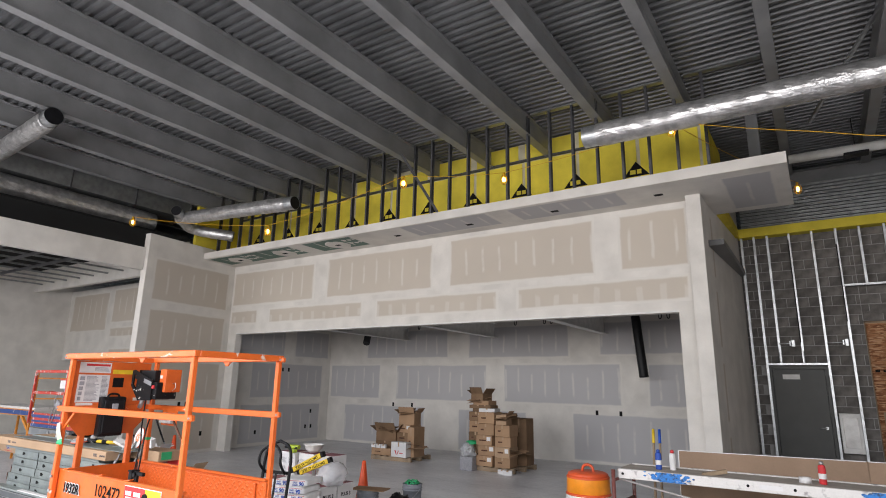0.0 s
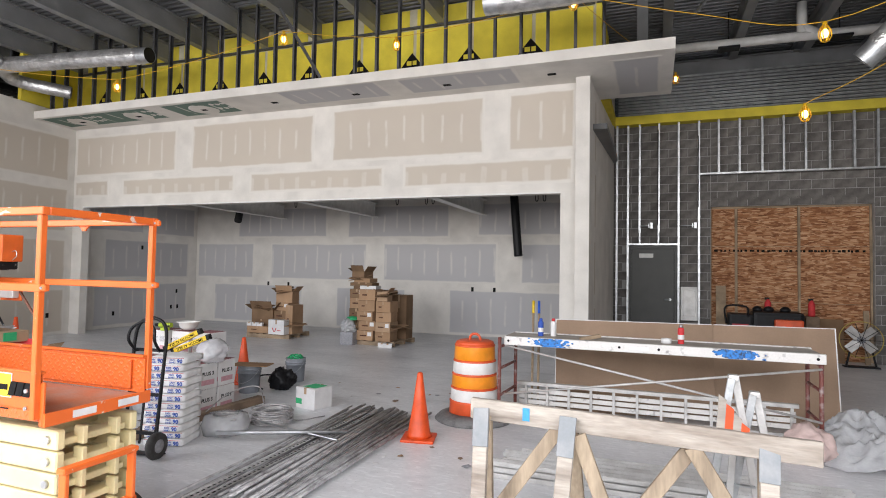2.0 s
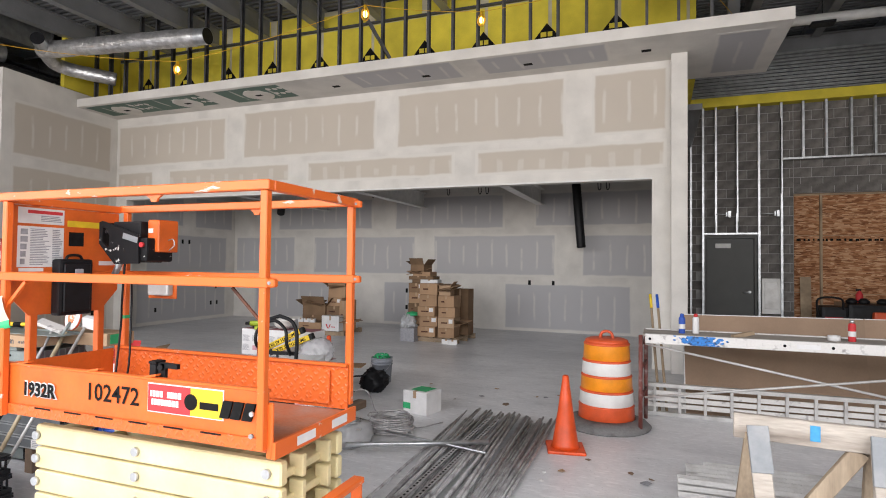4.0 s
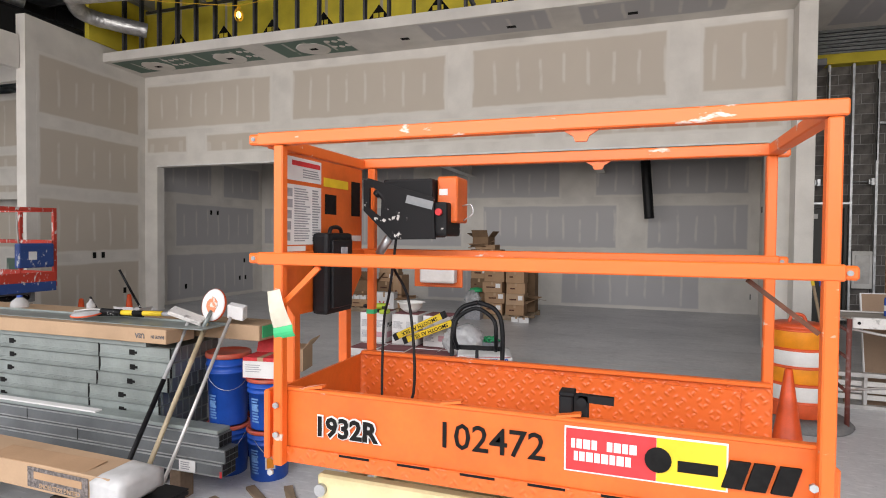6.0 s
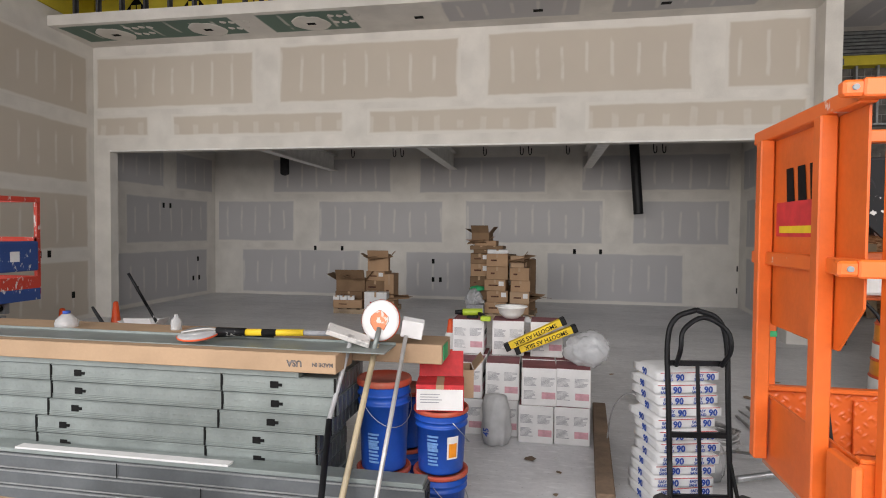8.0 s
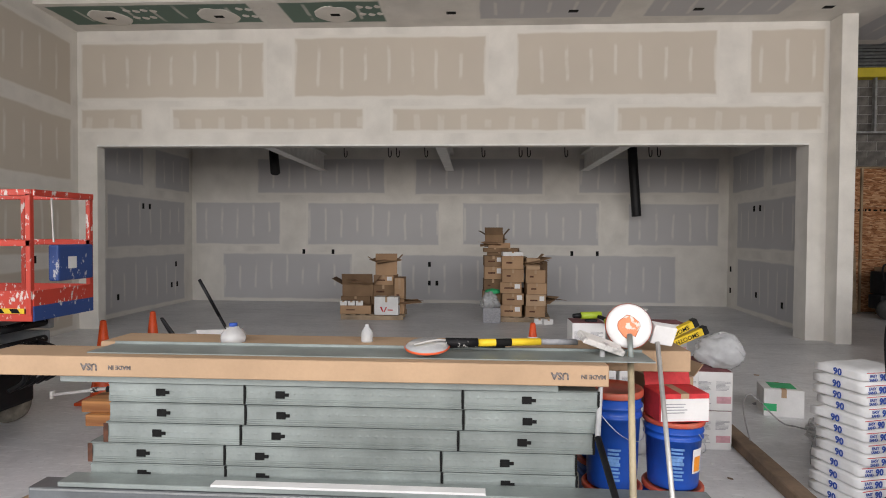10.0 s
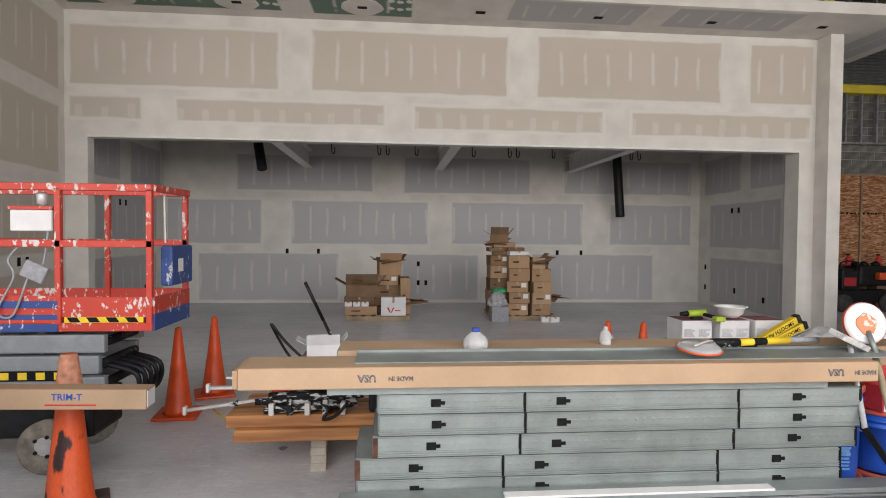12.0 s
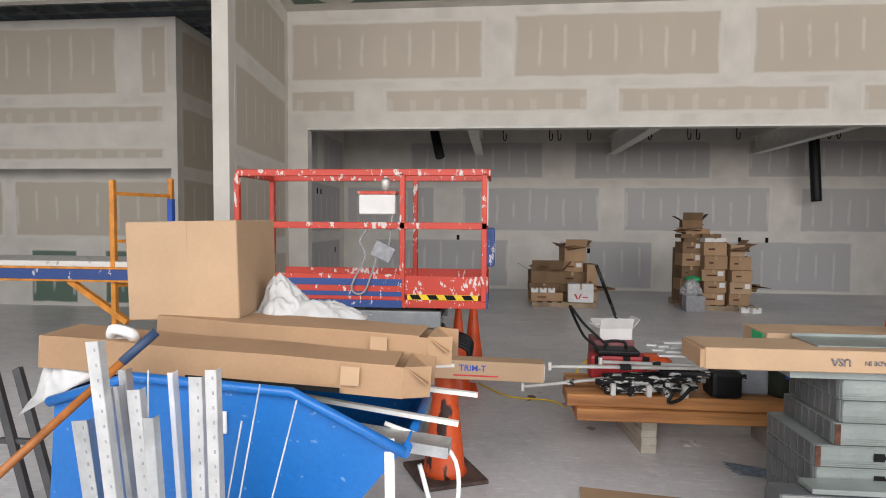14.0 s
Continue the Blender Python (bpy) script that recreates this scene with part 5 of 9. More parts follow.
# manual plate and control box
bm = bmesh.new()
vs = [bm.verts.new((LX0 + 0.005, y, z)) for y, z in ((LY0 + 0.03, 2.03), (LY1 - 0.03, 2.03), (LY1 - 0.03, 1.56), (LY1 - 0.14, 1.44), (LY0 + 0.14, 1.44), (LY0 + 0.03, 1.56))]
bm.faces.new(vs)
ex = bmesh.ops.extrude_face_region(bm, geom=bm.faces[:])
bmesh.ops.translate(bm, vec=(0.006, 0, 0), verts=[v for v in ex["geom"] if isinstance(v, bmesh.types.BMVert)])
bmesh.ops.recalc_face_normals(bm, faces=bm.faces)
plate = part("notice_plate", bm, M["orange"], lift, "orange plate with safety notices")
for y0, y1, z0, z1, mm in ((2.55, 2.80, 1.70, 1.92, "paper_white"), (2.55, 2.80, 1.935, 2.02, "paper_white"), (2.56, 2.69, 1.665, 1.695, "paper_white"), (2.83, 2.92, 1.82, 1.90, "black_ink_and_shade"), (2.82, 3.02, 1.93, 1.965, "print_yellow"), (3.05, 3.13, 1.82, 1.97, "black_ink_and_shade"), (3.02, 3.14, 1.71, 1.735, "paper_white")):
    part("notice", box(LX0 + 0.0112, LX0 + 0.0125, y0, y1, z0, z1), M[mm], plate)
bm = bmesh.new()
stripes(bm, (LX0 + 0.0127, 2.67, 1.81), 0.11, 0.2, 22, "x", 0.5, 3)
stripes(bm, (LX0 + 0.0127, 2.765, 1.81), 0.06, 0.2, 20, "x", 0.5, 4)
stripes(bm, (LX0 + 0.0127, 2.73, 1.965), 0.12, 0.035, 4, "x", 0.5, 5)
stripes(bm, (LX0 + 0.0127, 2.585, 1.81), 0.04, 0.2, 5, "x", 0.75, 6)
part("notice_print", bm, M["print_grey"], plate)
part("notice_print", box(LX0 + 0.0126, LX0 + 0.0138, 2.60, 2.79, 1.99, 2.008), M["print_red"], plate)
part("decal", box(LX0 + 0.002, LX0 + 0.0046, 2.735, 3.014, 1.725, 1.830), M["print_red"], plate)
part("decal", box(LX0 + 0.0005, LX0 + 0.002, 2.763, 2.986, 1.736, 1.757), M["print_yellow"], plate)
for u in (0.0, 0.35, 0.7):
    bm = bmesh.new()
    y0, w, z0, h = 2.728, 0.224, 1.816, 0.115
    bm.faces.new([bm.verts.new((LX0 + 0.0035, y, z)) for y, z in ((y0 + u * w, z0), (y0 + (u + 0.25) * w, z0), (y0 + (u + 0.3) * w, z0 + h), (y0 + (u + 0.08) * w, z0 + h))])
    part("decal_mark", bm, M["black_ink_and_shade"], plate)
bm = bmesh.new()
add_box(bm, LX0 + 0.015, LX0 + 0.085, 2.73, 2.93, 1.43, 1.745, 0.016)
add_box(bm, LX0 + 0.085, LX0 + 0.095, 2.75, 2.91, 1.45, 1.72, 0.006)
add_tube(bm, arc_points([(LX0 + 0.06, 2.78, 1.74), (LX0 + 0.06, 2.8, 1.765), (LX0 + 0.06, 2.86, 1.765), (LX0 + 0.06, 2.88, 1.74)], 4), 0.008, 6)
case = part("manual_case", bm, M["black"], lift, "black plastic manual case")
part("latch", box(LX0 + 0.095, LX0 + 0.1, 2.81, 2.86, 1.63, 1.69, 0.002), M["print_grey"], case)
# guard plate with a hand hole, and the control box behind it
outer = [(-4.834, 1.961), (-4.810, 1.968), (-4.53, 1.887), (-4.523, 1.724), (-4.709, 1.72), (-4.833, 1.837)]
inner = [(-4.806, 1.930), (-4.790, 1.930), (-4.752, 1.905), (-4.756, 1.81), (-4.775, 1.822), (-4.806, 1.845)]
bm = bmesh.new()
o = [bm.verts.new((x, 2.92, z)) for x, z in outer]
i = [bm.verts.new((x, 2.92, z)) for x, z in inner]
for k in range(6):
    j = (k + 1) % 6
    bm.faces.new((o[k], o[j], i[j], i[k]))
ex = bmesh.ops.extrude_face_region(bm, geom=bm.faces[:])
bmesh.ops.translate(bm, vec=(0, 0.012, 0), verts=[v for v in ex["geom"] if isinstance(v, bmesh.types.BMVert)])
bmesh.ops.recalc_face_normals(bm, faces=bm.faces)
control = part("control_guard", bm, M["black_worn"], lift, "paint-scuffed black guard plate with a hand hole")
bm = bmesh.new()
add_box(bm, -4.76, -4.545, 2.95, 3.12, 1.80, 1.965, 0.01)
add_box(bm, -4.545, -4.48, 2.935, 3.12, 1.735, 1.87, 0.012)
add_box(bm, -4.70, -4.535, 2.935, 3.1, 1.73, 1.80, 0.006)
part("control_box", bm, M["black_worn"], lift, "scuffed black control box")
part("scraped_patch", box(-4.65, -4.535, 2.9175, 2.9198, 1.85, 1.882, 0, pose(-4.58, 2.92, 1.85, 0, 14, 0) @ pose(4.58, -2.92, -1.85)), M["lift_grey"], control)
part("end_cover", box(-4.54, -4.455, 2.99, 3.135, 1.79, 1.975, 0.006), M["orange"], lift)
part("cover_label", box(-4.53, -4.495, 2.988, 2.9898, 1.9, 1.925), M["paper_white"], lift)
part("joystick", tube(arc_points([(-4.735, 2.94, 1.83), (-4.74, 2.935, 1.88), (-4.77, 2.935, 1.91), (-4.785, 2.935, 1.9)], 5), 0.016, 8), M["black"], lift)
part("red_knob", rod((-4.51, 2.935, 1.83), (-4.51, 2.92, 1.83), 0.014), M["print_red"], lift)
part("wire_clip", tube(arc_points([(-4.455, 3.06, 1.86), (-4.42, 3.06, 1.865), (-4.41, 3.06, 1.83), (-4.45, 3.06, 1.8)], 5), 0.003, 5), M["galv"], lift)
part("control_cable", tube(arc_points([(-4.72, 3.0, 1.74), (-4.76, 3.02, 1.5), (-4.8, 3.05, 1.35), (-4.78, 3.0, 1.0), (-4.72, 2.95, 0.985), (-4.62, 2.95, 1.1), (-4.66, 3.0, 1.45), (-4.78, 3.1, 1.6)], 6), 0.006, 6), M["black"], lift)
part("control_joint", rod((-4.8, 3.0, 1.66), (-4.74, 2.99, 1.74), 0.018), M["galv"], lift)
part("junction_plate", box(-4.70, -4.48, LY1 - 0.03, LY1 - 0.02, 1.515, 1.64, 0.003), M["orange"], lift)
part("junction_box", box(-4.66, -4.50, LY1 - 0.075, LY1 - 0.031, 1.535, 1.62, 0.01), M["alum"], lift)
part("green_band", bar((LX0 + 0.05, LY1, 1.38), (LX0 + 0.05, LY1, 1.40), 0.037, 0.037, (0, 1, 0)), M["green_label"], lift)
bm = bmesh.new()
add_box(bm, -3.985, -3.945, 2.52, 2.56, 1.205, 1.27, 0.004)
add_box(bm, -3.985, -3.94, 2.515, 2.575, 1.27, 1.282, 0.003)
add_box(bm, -3.945, -3.9, 2.53, 2.55, 1.195, 1.275, 0.003)
add_bar(bm, (-3.93, 2.54, 1.265), (-3.83, 2.54, 1.262), 0.02, 0.022)
add_rod(bm, (-3.92, 2.528, 1.255), (-3.92, 2.518, 1.255), 0.014)
part("platform_latch", bm, M["black_worn"], lift)
TAG = pose(-4.92, 2.445, 1.53, 8, -12, 0)
def tag_quad(z0, z1, w0, w1, y):
    """A bent strip of the hanging tag."""
    bm = bmesh.new()
    rows = [[bm.verts.new(TAG @ Vector((u * (w0 + (w1 - w0) * k / 4), y - 0.006 * math.sin(k * 0.9), z0 + (z1 - z0) * k / 4))) for u in (-0.5, 0.5)] for k in range(5)]
    for p, q in zip(rows, rows[1:]):
        bm.faces.new((p[0], p[1], q[1], q[0]))
    ex = bmesh.ops.extrude_face_region(bm, geom=bm.faces[:])
    bmesh.ops.translate(bm, vec=(0, 0.001, 0), verts=[v for v in ex["geom"] if isinstance(v, bmesh.types.BMVert)])
    bmesh.ops.recalc_face_normals(bm, faces=bm.faces)
    return bm


tag = part("hang_tag", tag_quad(-0.105, 0.02, 0.075, 0.05, 0.0), M["tag_cream"], lift, "cream paper tag with a green end")
part("tag_end", tag_quad(-0.145, -0.104, 0.08, 0.076, -0.001), M["green_label"], tag)
# markings
sign_text("marking", "1932R", 0.09, M["black_ink_and_shade"], (-4.68, LY0 + 0.0145, 1.09), front, 0, 0, 0.003)
sign_text("marking_outline", "1932R", 0.09, M["paper_white"], (-4.68, LY0 + 0.019, 1.09), front, 0, 0, 0.0075)
sign_text("marking", "102472", 0.115, M["black_ink_and_shade"], (-4.19, LY0 + 0.022, 1.112), front, 0, 0, 0.001)
part("decal", box(-3.965, -3.535, LY0 + 0.021, LY0 + 0.0245, 1.06, 1.19), M["paper_white"], front)
part("decal", box(-3.96, -3.715, LY0 + 0.018, LY0 + 0.021, 1.065, 1.185), M["print_red"], front)
part("decal", box(-3.714, -3.54, LY0 + 0.018, LY0 + 0.021, 1.065, 1.185), M["print_yellow"], front)
bm = bmesh.new()
add_rod(bm, (-3.71, LY0 + 0.0175, 1.125), (-3.71, LY0 + 0.014, 1.125), 0.035, seg=20)
add_box(bm, -3.66, -3.56, LY0 + 0.015, LY0 + 0.018, 1.1, 1.13)
part("decal_mark", bm, M["black_ink_and_shade"], front)
bm = bmesh.new()
for k in range(2):
    u = -3.945 + 0.008 * k
    while u < -3.775 - 0.01 * k:
        wd = 0.011 + 0.004 * ((int(u * 1000) + k) % 3)
        if (int(u * 1000) // 13) % 7 != 3:
            add_box(bm, u, u + wd, LY0 + 0.0165, LY0 + 0.0177, 1.13 - 0.036 * k, 1.157 - 0.036 * k)
        u += wd + 0.004
part("decal_text", bm, M["paper_white"], front)
bm = bmesh.new()
for k, xx in enumerate((-3.552, -3.495, -3.435)):
    v = [bm.verts.new((xx + dx, LY0 + 0.013, z)) for dx, z in ((0, 1.075), (0.048, 1.075), (0.07, 1.148), (0.022, 1.148))]
    bm.faces.new(v)
ex = bmesh.ops.extrude_face_region(bm, geom=bm.faces[:])
bmesh.ops.translate(bm, vec=(0, 0.01, 0), verts=[v for v in ex["geom"] if isinstance(v, bmesh.types.BMVert)])
bmesh.ops.recalc_face_normals(bm, faces=bm.faces)
part("decal_mark", bm, M["black_ink_and_shade"], front)
# scissor arms and chassis
for k in range(5):
    z0 = 0.885 - 0.118 * (k + 1)
    for y0 in (2.60, 3.06):
        arm = part("scissor_arm", box(LX0 + 0.12, LX1 + 0.0, y0, y0 + 0.05, z0 + 0.006, z0 + 0.112, 0.008), M["cream"], lift)
        if y0 < 2.8:
            for xx in (LX0 + 0.14, LX0 + 0.83, LX1 - 0.07):
                part("pivot_pin", rod((xx, y0, z0 + 0.06), (xx, y0 - 0.018, z0 + 0.06), 0.022, seg=12), M["galv"], arm)
    part("end_block", box(LX1 - 0.14, LX1 - 0.03, 2.66, 3.05, z0 + 0.014, z0 + 0.052, 0.006), M["cream"], lift)
    for yy in (2.74, 2.95):
        part("arm_rib", box(LX1 - 0.06, LX1 + 0.015, yy, yy + 0.03, z0 + 0.008, z0 + 0.108, 0.004), M["cream"], lift)
    for xx in (LX0 + 0.2, LX1 - 0.3):
        part("cross_tube", rod((xx, 2.65, z0 + 0.06), (xx, 3.06, z0 + 0.06), 0.03), M["cream"], lift)
part("chassis", box(LX0 + 0.02, LX1 + 0.06, 2.56, 3.16, 0.12, 0.29, 0.015), M["orange_worn"], lift)
bm = bmesh.new()
for yy in (2.5, 2.9):
    add_bar(bm, (LX1 + 0.2, yy, 0.14), (LX1 + 0.2, yy, 0.74), 0.05, 0.025, (0, 1, 0), 0, 0.004)
    add_bar(bm, (LX1 + 0.05, yy, 0.2), (LX1 + 0.2, yy, 0.2), 0.025, 0.06)
add_bar(bm, (LX1 + 0.2, 2.475, 0.73), (LX1 + 0.2, 2.925, 0.73), 0.06, 0.03, (0, 0, 1), 0, 0.006)
add_bar(bm, (LX1 + 0.2, 2.475, 0.45), (LX1 + 0.2, 2.925, 0.45), 0.05, 0.03, (0, 0, 1), 0, 0.006)
part("step_guard", bm, M["orange_worn"], lift)
for xx in (LX0 + 0.25, LX1 - 0.18):
    for yy in (2.53, 3.19):
        wheel = part("wheel", rod((xx, yy - 0.05, 0.16), (xx, yy + 0.05, 0.16), 0.16, seg=24), M["rubber"], lift)
        part("hub", rod((xx, yy - 0.06, 0.16), (xx, yy + 0.06, 0.16), 0.08, seg=16), M["cream"], wheel)

# ---- red scissor lift ----
RX0, RX1, RY0, RY1 = -12.72, -10.81, 5.39, 6.08
rl = empty("scissor_lift", "red scissor lift splashed with white plaster", "scissor lift", pose(-11.8, 5.7, 0))
for n, a, b in (("top_rail", (RX0, RY0, 2.01), (RX1, RY0, 2.01)), ("top_rail", (RX0, RY1, 2.02), (RX1, RY1, 2.02)), ("top_rail", (RX1, RY0, 2.01), (RX1, RY1, 2.02)), ("top_rail", (RX0, RY0, 2.01), (RX0, RY1, 2.02)),
                ("mid_rail", (RX0, RY0, 1.615), (RX1, RY0, 1.615)), ("mid_rail", (RX0, RY1, 1.615), (RX1, RY1, 1.615)), ("mid_rail", (RX0, RY0, 1.615), (RX0, RY1, 1.615))):
    part(n, bar(a, b, 0.045, 0.05, bevel=0.004), M["red_worn"], rl)
for px in (RX0 + 0.0, -11.44, RX1 - 0.02):
    for py in (RY0, RY1):
        part("post", bar((px, py, 1.05), (px, py, 2.0), 0.04, 0.045, (0, 1, 0), 0.004), M["red_worn"], rl)
bm = bmesh.new()
add_box(bm, -12.55, -11.44, RY0 - 0.02, RY0 + 0.0, 1.06, 1.25)
panel = part("side_panel", bm, M["red_worn"], rl)
for z0, z1 in ((1.165, 1.215), (1.0, 1.055), (1.085, 1.12)):
    part("blue_stripe", box(-12.55, -11.44, RY0 - 0.024, RY0 - 0.02, z0, z1), M["blue_worn"], panel)
bm = bmesh.new()
add_box(bm, -11.42, RX1, RY0 - 0.01, RY0 + 0.01, 1.1, 1.24)
add_box(bm, -12.6, RX1, RY0 - 0.015, RY0 + 0.02, 1.0, 1.06, 0.004)
add_box(bm, -12.6, RX1, RY1 - 0.01, RY1 + 0.01, 1.0, 1.24)
part("side_panel", bm, M["red_worn"], rl)
part("deck", box(-12.6, RX1 - 0.002, RY0 + 0.02, RY1 - 0.01, 1.02, 1.05), M["red_worn"], rl)
bm = bmesh.new()
for k in range(4):
    a = -11.36 + 0.13 * k
    vs = [bm.verts.new((a + dx, RY0 - 0.016, z)) for dx, z in ((0, 1.065), (0.07, 1.065), (0.045, 1.1), (-0.025, 1.1))]
    bm.faces.new(vs)
part("hazard_stripe", bm, M["black_ink_and_shade"], rl)
part("hazard_band", box(-11.4, RX1 - 0.06, RY0 - 0.0145, RY0 - 0.011, 1.062, 1.102), M["print_yellow"], rl)
part("end_panel", box(RX1 - 0.001, RX1 + 0.012, RY0, RY1, 1.0, 1.12), M["blue_worn"], rl)
part("end_panel", box(RX1 - 0.001, RX1 + 0.012, RY0, RY1, 1.12, 1.24), M["red_worn"], rl)
ecase = part("control_case", box(RX1 - 0.03, RX1 + 0.06, RY0 + 0.2, RY1 - 0.06, 1.3, 1.6, 0.02), M["blue_worn"], rl, "blue plastic control case")
part("case_label", box(RX1 + 0.061, RX1 + 0.063, 5.7, 5.8, 1.4, 1.5), M["paper_white"], ecase)
part("notice_frame", bar((RX1, 5.6, 1.98), (RX1, 5.62, 1.62), 0.012, 0.012, (0, 1, 0)), M["alum"], rl)
cb = part("white_box", box(-11.78, -11.5, RY0 + 0.03, RY0 + 0.12, 1.7, 1.85, 0.006), M["paper_white"], rl)
part("box_lid", box(-11.79, -11.49, RY0 + 0.02, RY0 + 0.13, 1.85, 1.875, 0.004), M["red_worn"], cb)
part("lamp_head", lathe([(0.0, 0.0), (0.035, 0.02), (0.035, 0.08), (0.02, 0.1)], 10, pose(-11.58, RY0 + 0.06, 1.875)), M["alum"], rl)
part("cable", tube(arc_points([(-11.7, RY0, 1.6), (-11.76, RY0 - 0.02, 1.5), (-11.72, RY0 - 0.03, 1.38), (-11.82, RY0 - 0.04, 1.15), (-11.72, RY0 - 0.04, 1.12), (-11.62, RY0 - 0.02, 1.4), (-11.55, RY0, 1.45), (-11.52, RY0 + 0.02, 1.7)], 6), 0.008, 6), M["print_grey"], rl)
part("plug_box", box(-11.66, -11.5, RY0 - 0.05, RY0 - 0.01, 1.36, 1.48, 0.012, pose(-11.58, 5.36, 1.42, 0, 25, 0) @ pose(11.58, -5.36, -1.42)), M["print_grey"], rl)
for k in range(3):
    z0 = 0.98 - 0.15 * (k + 1)
    for yy in (RY0 + 0.02, RY1 - 0.08):
        arm = part("scissor_arm", box(-12.7, -11.15 - 0.04 * (k % 2), yy, yy + 0.06, z0 + 0.01, z0 + 0.14, 0.012), M["lift_grey"], rl)
        part("pivot_pin", rod((-11.9, yy, z0 + 0.075), (-11.9, yy - 0.02, z0 + 0.075), 0.035), M["galv"], arm)
    part("cross_tube", rod((-11.2, RY0 + 0.08, z0 + 0.07), (-11.2, RY1 - 0.08, z0 + 0.07), 0.035), M["black_worn"], rl)
chassis = part("chassis", box(-12.75, -11.28, RY0 + 0.12, RY1 - 0.1, 0.2, 0.5, 0.03), M["black"], rl)
part("warning_band", box(-12.7, -11.35, RY0 + 0.003, RY0 + 0.0115, 0.65, 0.72), M["black_ink_and_shade"], rl)
part("yellow_plate", box(-12.12, -11.88, RY0 + 0.001, RY0 + 0.003, 0.655, 0.715), M["print_yellow"], rl)
for k in range(4):
    part("hazard_bar", box(-11.84 + 0.12 * k, -11.78 + 0.12 * k, RY0 + 0.001, RY0 + 0.003, 0.66, 0.71), M["print_yellow"], rl)
sign_text("marking", "CLEAR", 0.065, M["black_ink_and_shade"], (-12.0, RY0 + 0.001, 0.685), rl, 0, 0, 0.002)
bm = bmesh.new()
for k in range(5):
    add_tube(bm, arc_points([(-11.2, 5.5 + 0.1 * k, 0.75), (-10.95, 5.45 + 0.1 * k, 0.68), (-10.98, 5.5 + 0.1 * k, 0.5), (-11.15, 5.55 + 0.1 * k, 0.4)], 5), 0.02, 6)
part("hose_loom", bm, M["black"], rl)
for xx in (-11.52, -12.5):
    for yy in (RY0 + 0.06, RY1 - 0.05):
        wheel = part("wheel", lathe([(0.12, -0.05), (0.185, -0.045), (0.19, 0), (0.185, 0.045), (0.12, 0.05)], 28, pose(xx, yy - 0.06, 0.19, 90)), M["wheel_tan"], rl)
        hub = part("hub", lathe([(0.0, 0.04), (0.05, 0.045), (0.13, 0.02), (0.14, 0.0)], 20, pose(xx, yy - 0.07, 0.205, 90)), M["alum"], wheel)
        for k in range(5):
            a = 2 * math.pi * k / 5
            part("wheel_nut", rod((xx + 0.07 * math.cos(a), yy - 0.12, 0.205 + 0.07 * math.sin(a)), (xx + 0.07 * math.cos(a), yy - 0.1, 0.205 + 0.07 * math.sin(a)), 0.014, seg=6), M["black"], wheel)

# ---- stack of steel studs in bundles ----
stack = empty("stud_stack", "stack of bundled green-grey galvanised steel studs", "steel studs", pose(-8, 4.2, 0))
for k in range(9):
    z0 = 0.972 - 0.1 * (k + 1)
    shift = (0, 0.004, -0.02, -0.1, -0.096, -0.1, -0.09, -0.1, -0.09, -0.1)[k]
    x0, x1 = -9.174 + shift, -6.81 + shift
    cuts = [x0, -8.491 + shift, -7.442 + shift, x1]
    row = part("stud_layer", box(x0, x1, 3.815, 4.25, z0 + 0.002, z0 + 0.098), M["stack_steel"], stack)
    for a, b in zip(cuts, cuts[1:]):
        bm = bmesh.new()
        add_box(bm, a + 0.004, b - 0.004, 3.80, 3.815, z0 + 0.002, z0 + 0.098, 0.004)
        for zz in (0.006, 0.016, 0.026, 0.088):
            add_box(bm, a + 0.006, b - 0.006, 3.7955, 3.802, z0 + zz, z0 + zz + 0.005)
        u = a + 0.03
        while k < 6 and u < b - 0.03:
            c = bm.verts.new((u, 3.7987, z0 + 0.06))
            rim = [bm.verts.new((u + du, 3.7999, z0 + 0.06 + dv)) for du, dv in ((-0.017, 0), (0, -0.012), (0.017, 0), (0, 0.012))]
            for e in range(4):
                bm.faces.new((rim[e], rim[(e + 1) % 4], c))
            u += 0.042
        piece = part("stud_web", bm, M["stack_steel"], row)
        bm = bmesh.new()
        hx = b - 0.34 if b == x1 else b - 0.28
        hx = {0: -8.93, 1: -8.34, 2: -7.165}[cuts.index(a)] + shift
        add_box(bm, hx, hx + 0.045, 3.7945, 3.7995, z0 + 0.035, z0 + 0.07, 0.001)
        add_box(bm, hx + 0.045, hx + 0.065, 3.7945, 3.7995, z0 + 0.045, z0 + 0.06)
        part("punched_hole", bm, M["black_ink_and_shade"], row)
        part("joint_gap", box(b - 0.006, b + 0.004, 3.796, 3.801, z0 + 0.004, z0 + 0.1), M["black_ink_and_shade"], row)
    for xx in (x0, x1):
        bm = bmesh.new()
        for j in range(7):
            y = 3.83 + 0.06 * j
            add_box(bm, xx - 0.005, xx + 0.005, y, y + 0.045, z0 + 0.008, z0 + 0.094)
        part("layer_face", bm, M["dark_steel"], row)
    if k in (2, 3):
        part("rusty_edge", box(x0 - 0.001, x0 + 0.022, 3.7945, 3.7965, z0 + 0.004, z0 + 0.096), M["rust"], row)
part("thin_top", box(-9.4, -7.0, 3.78, 4.3, 0.973, 1.01), M["stack_steel"], stack)

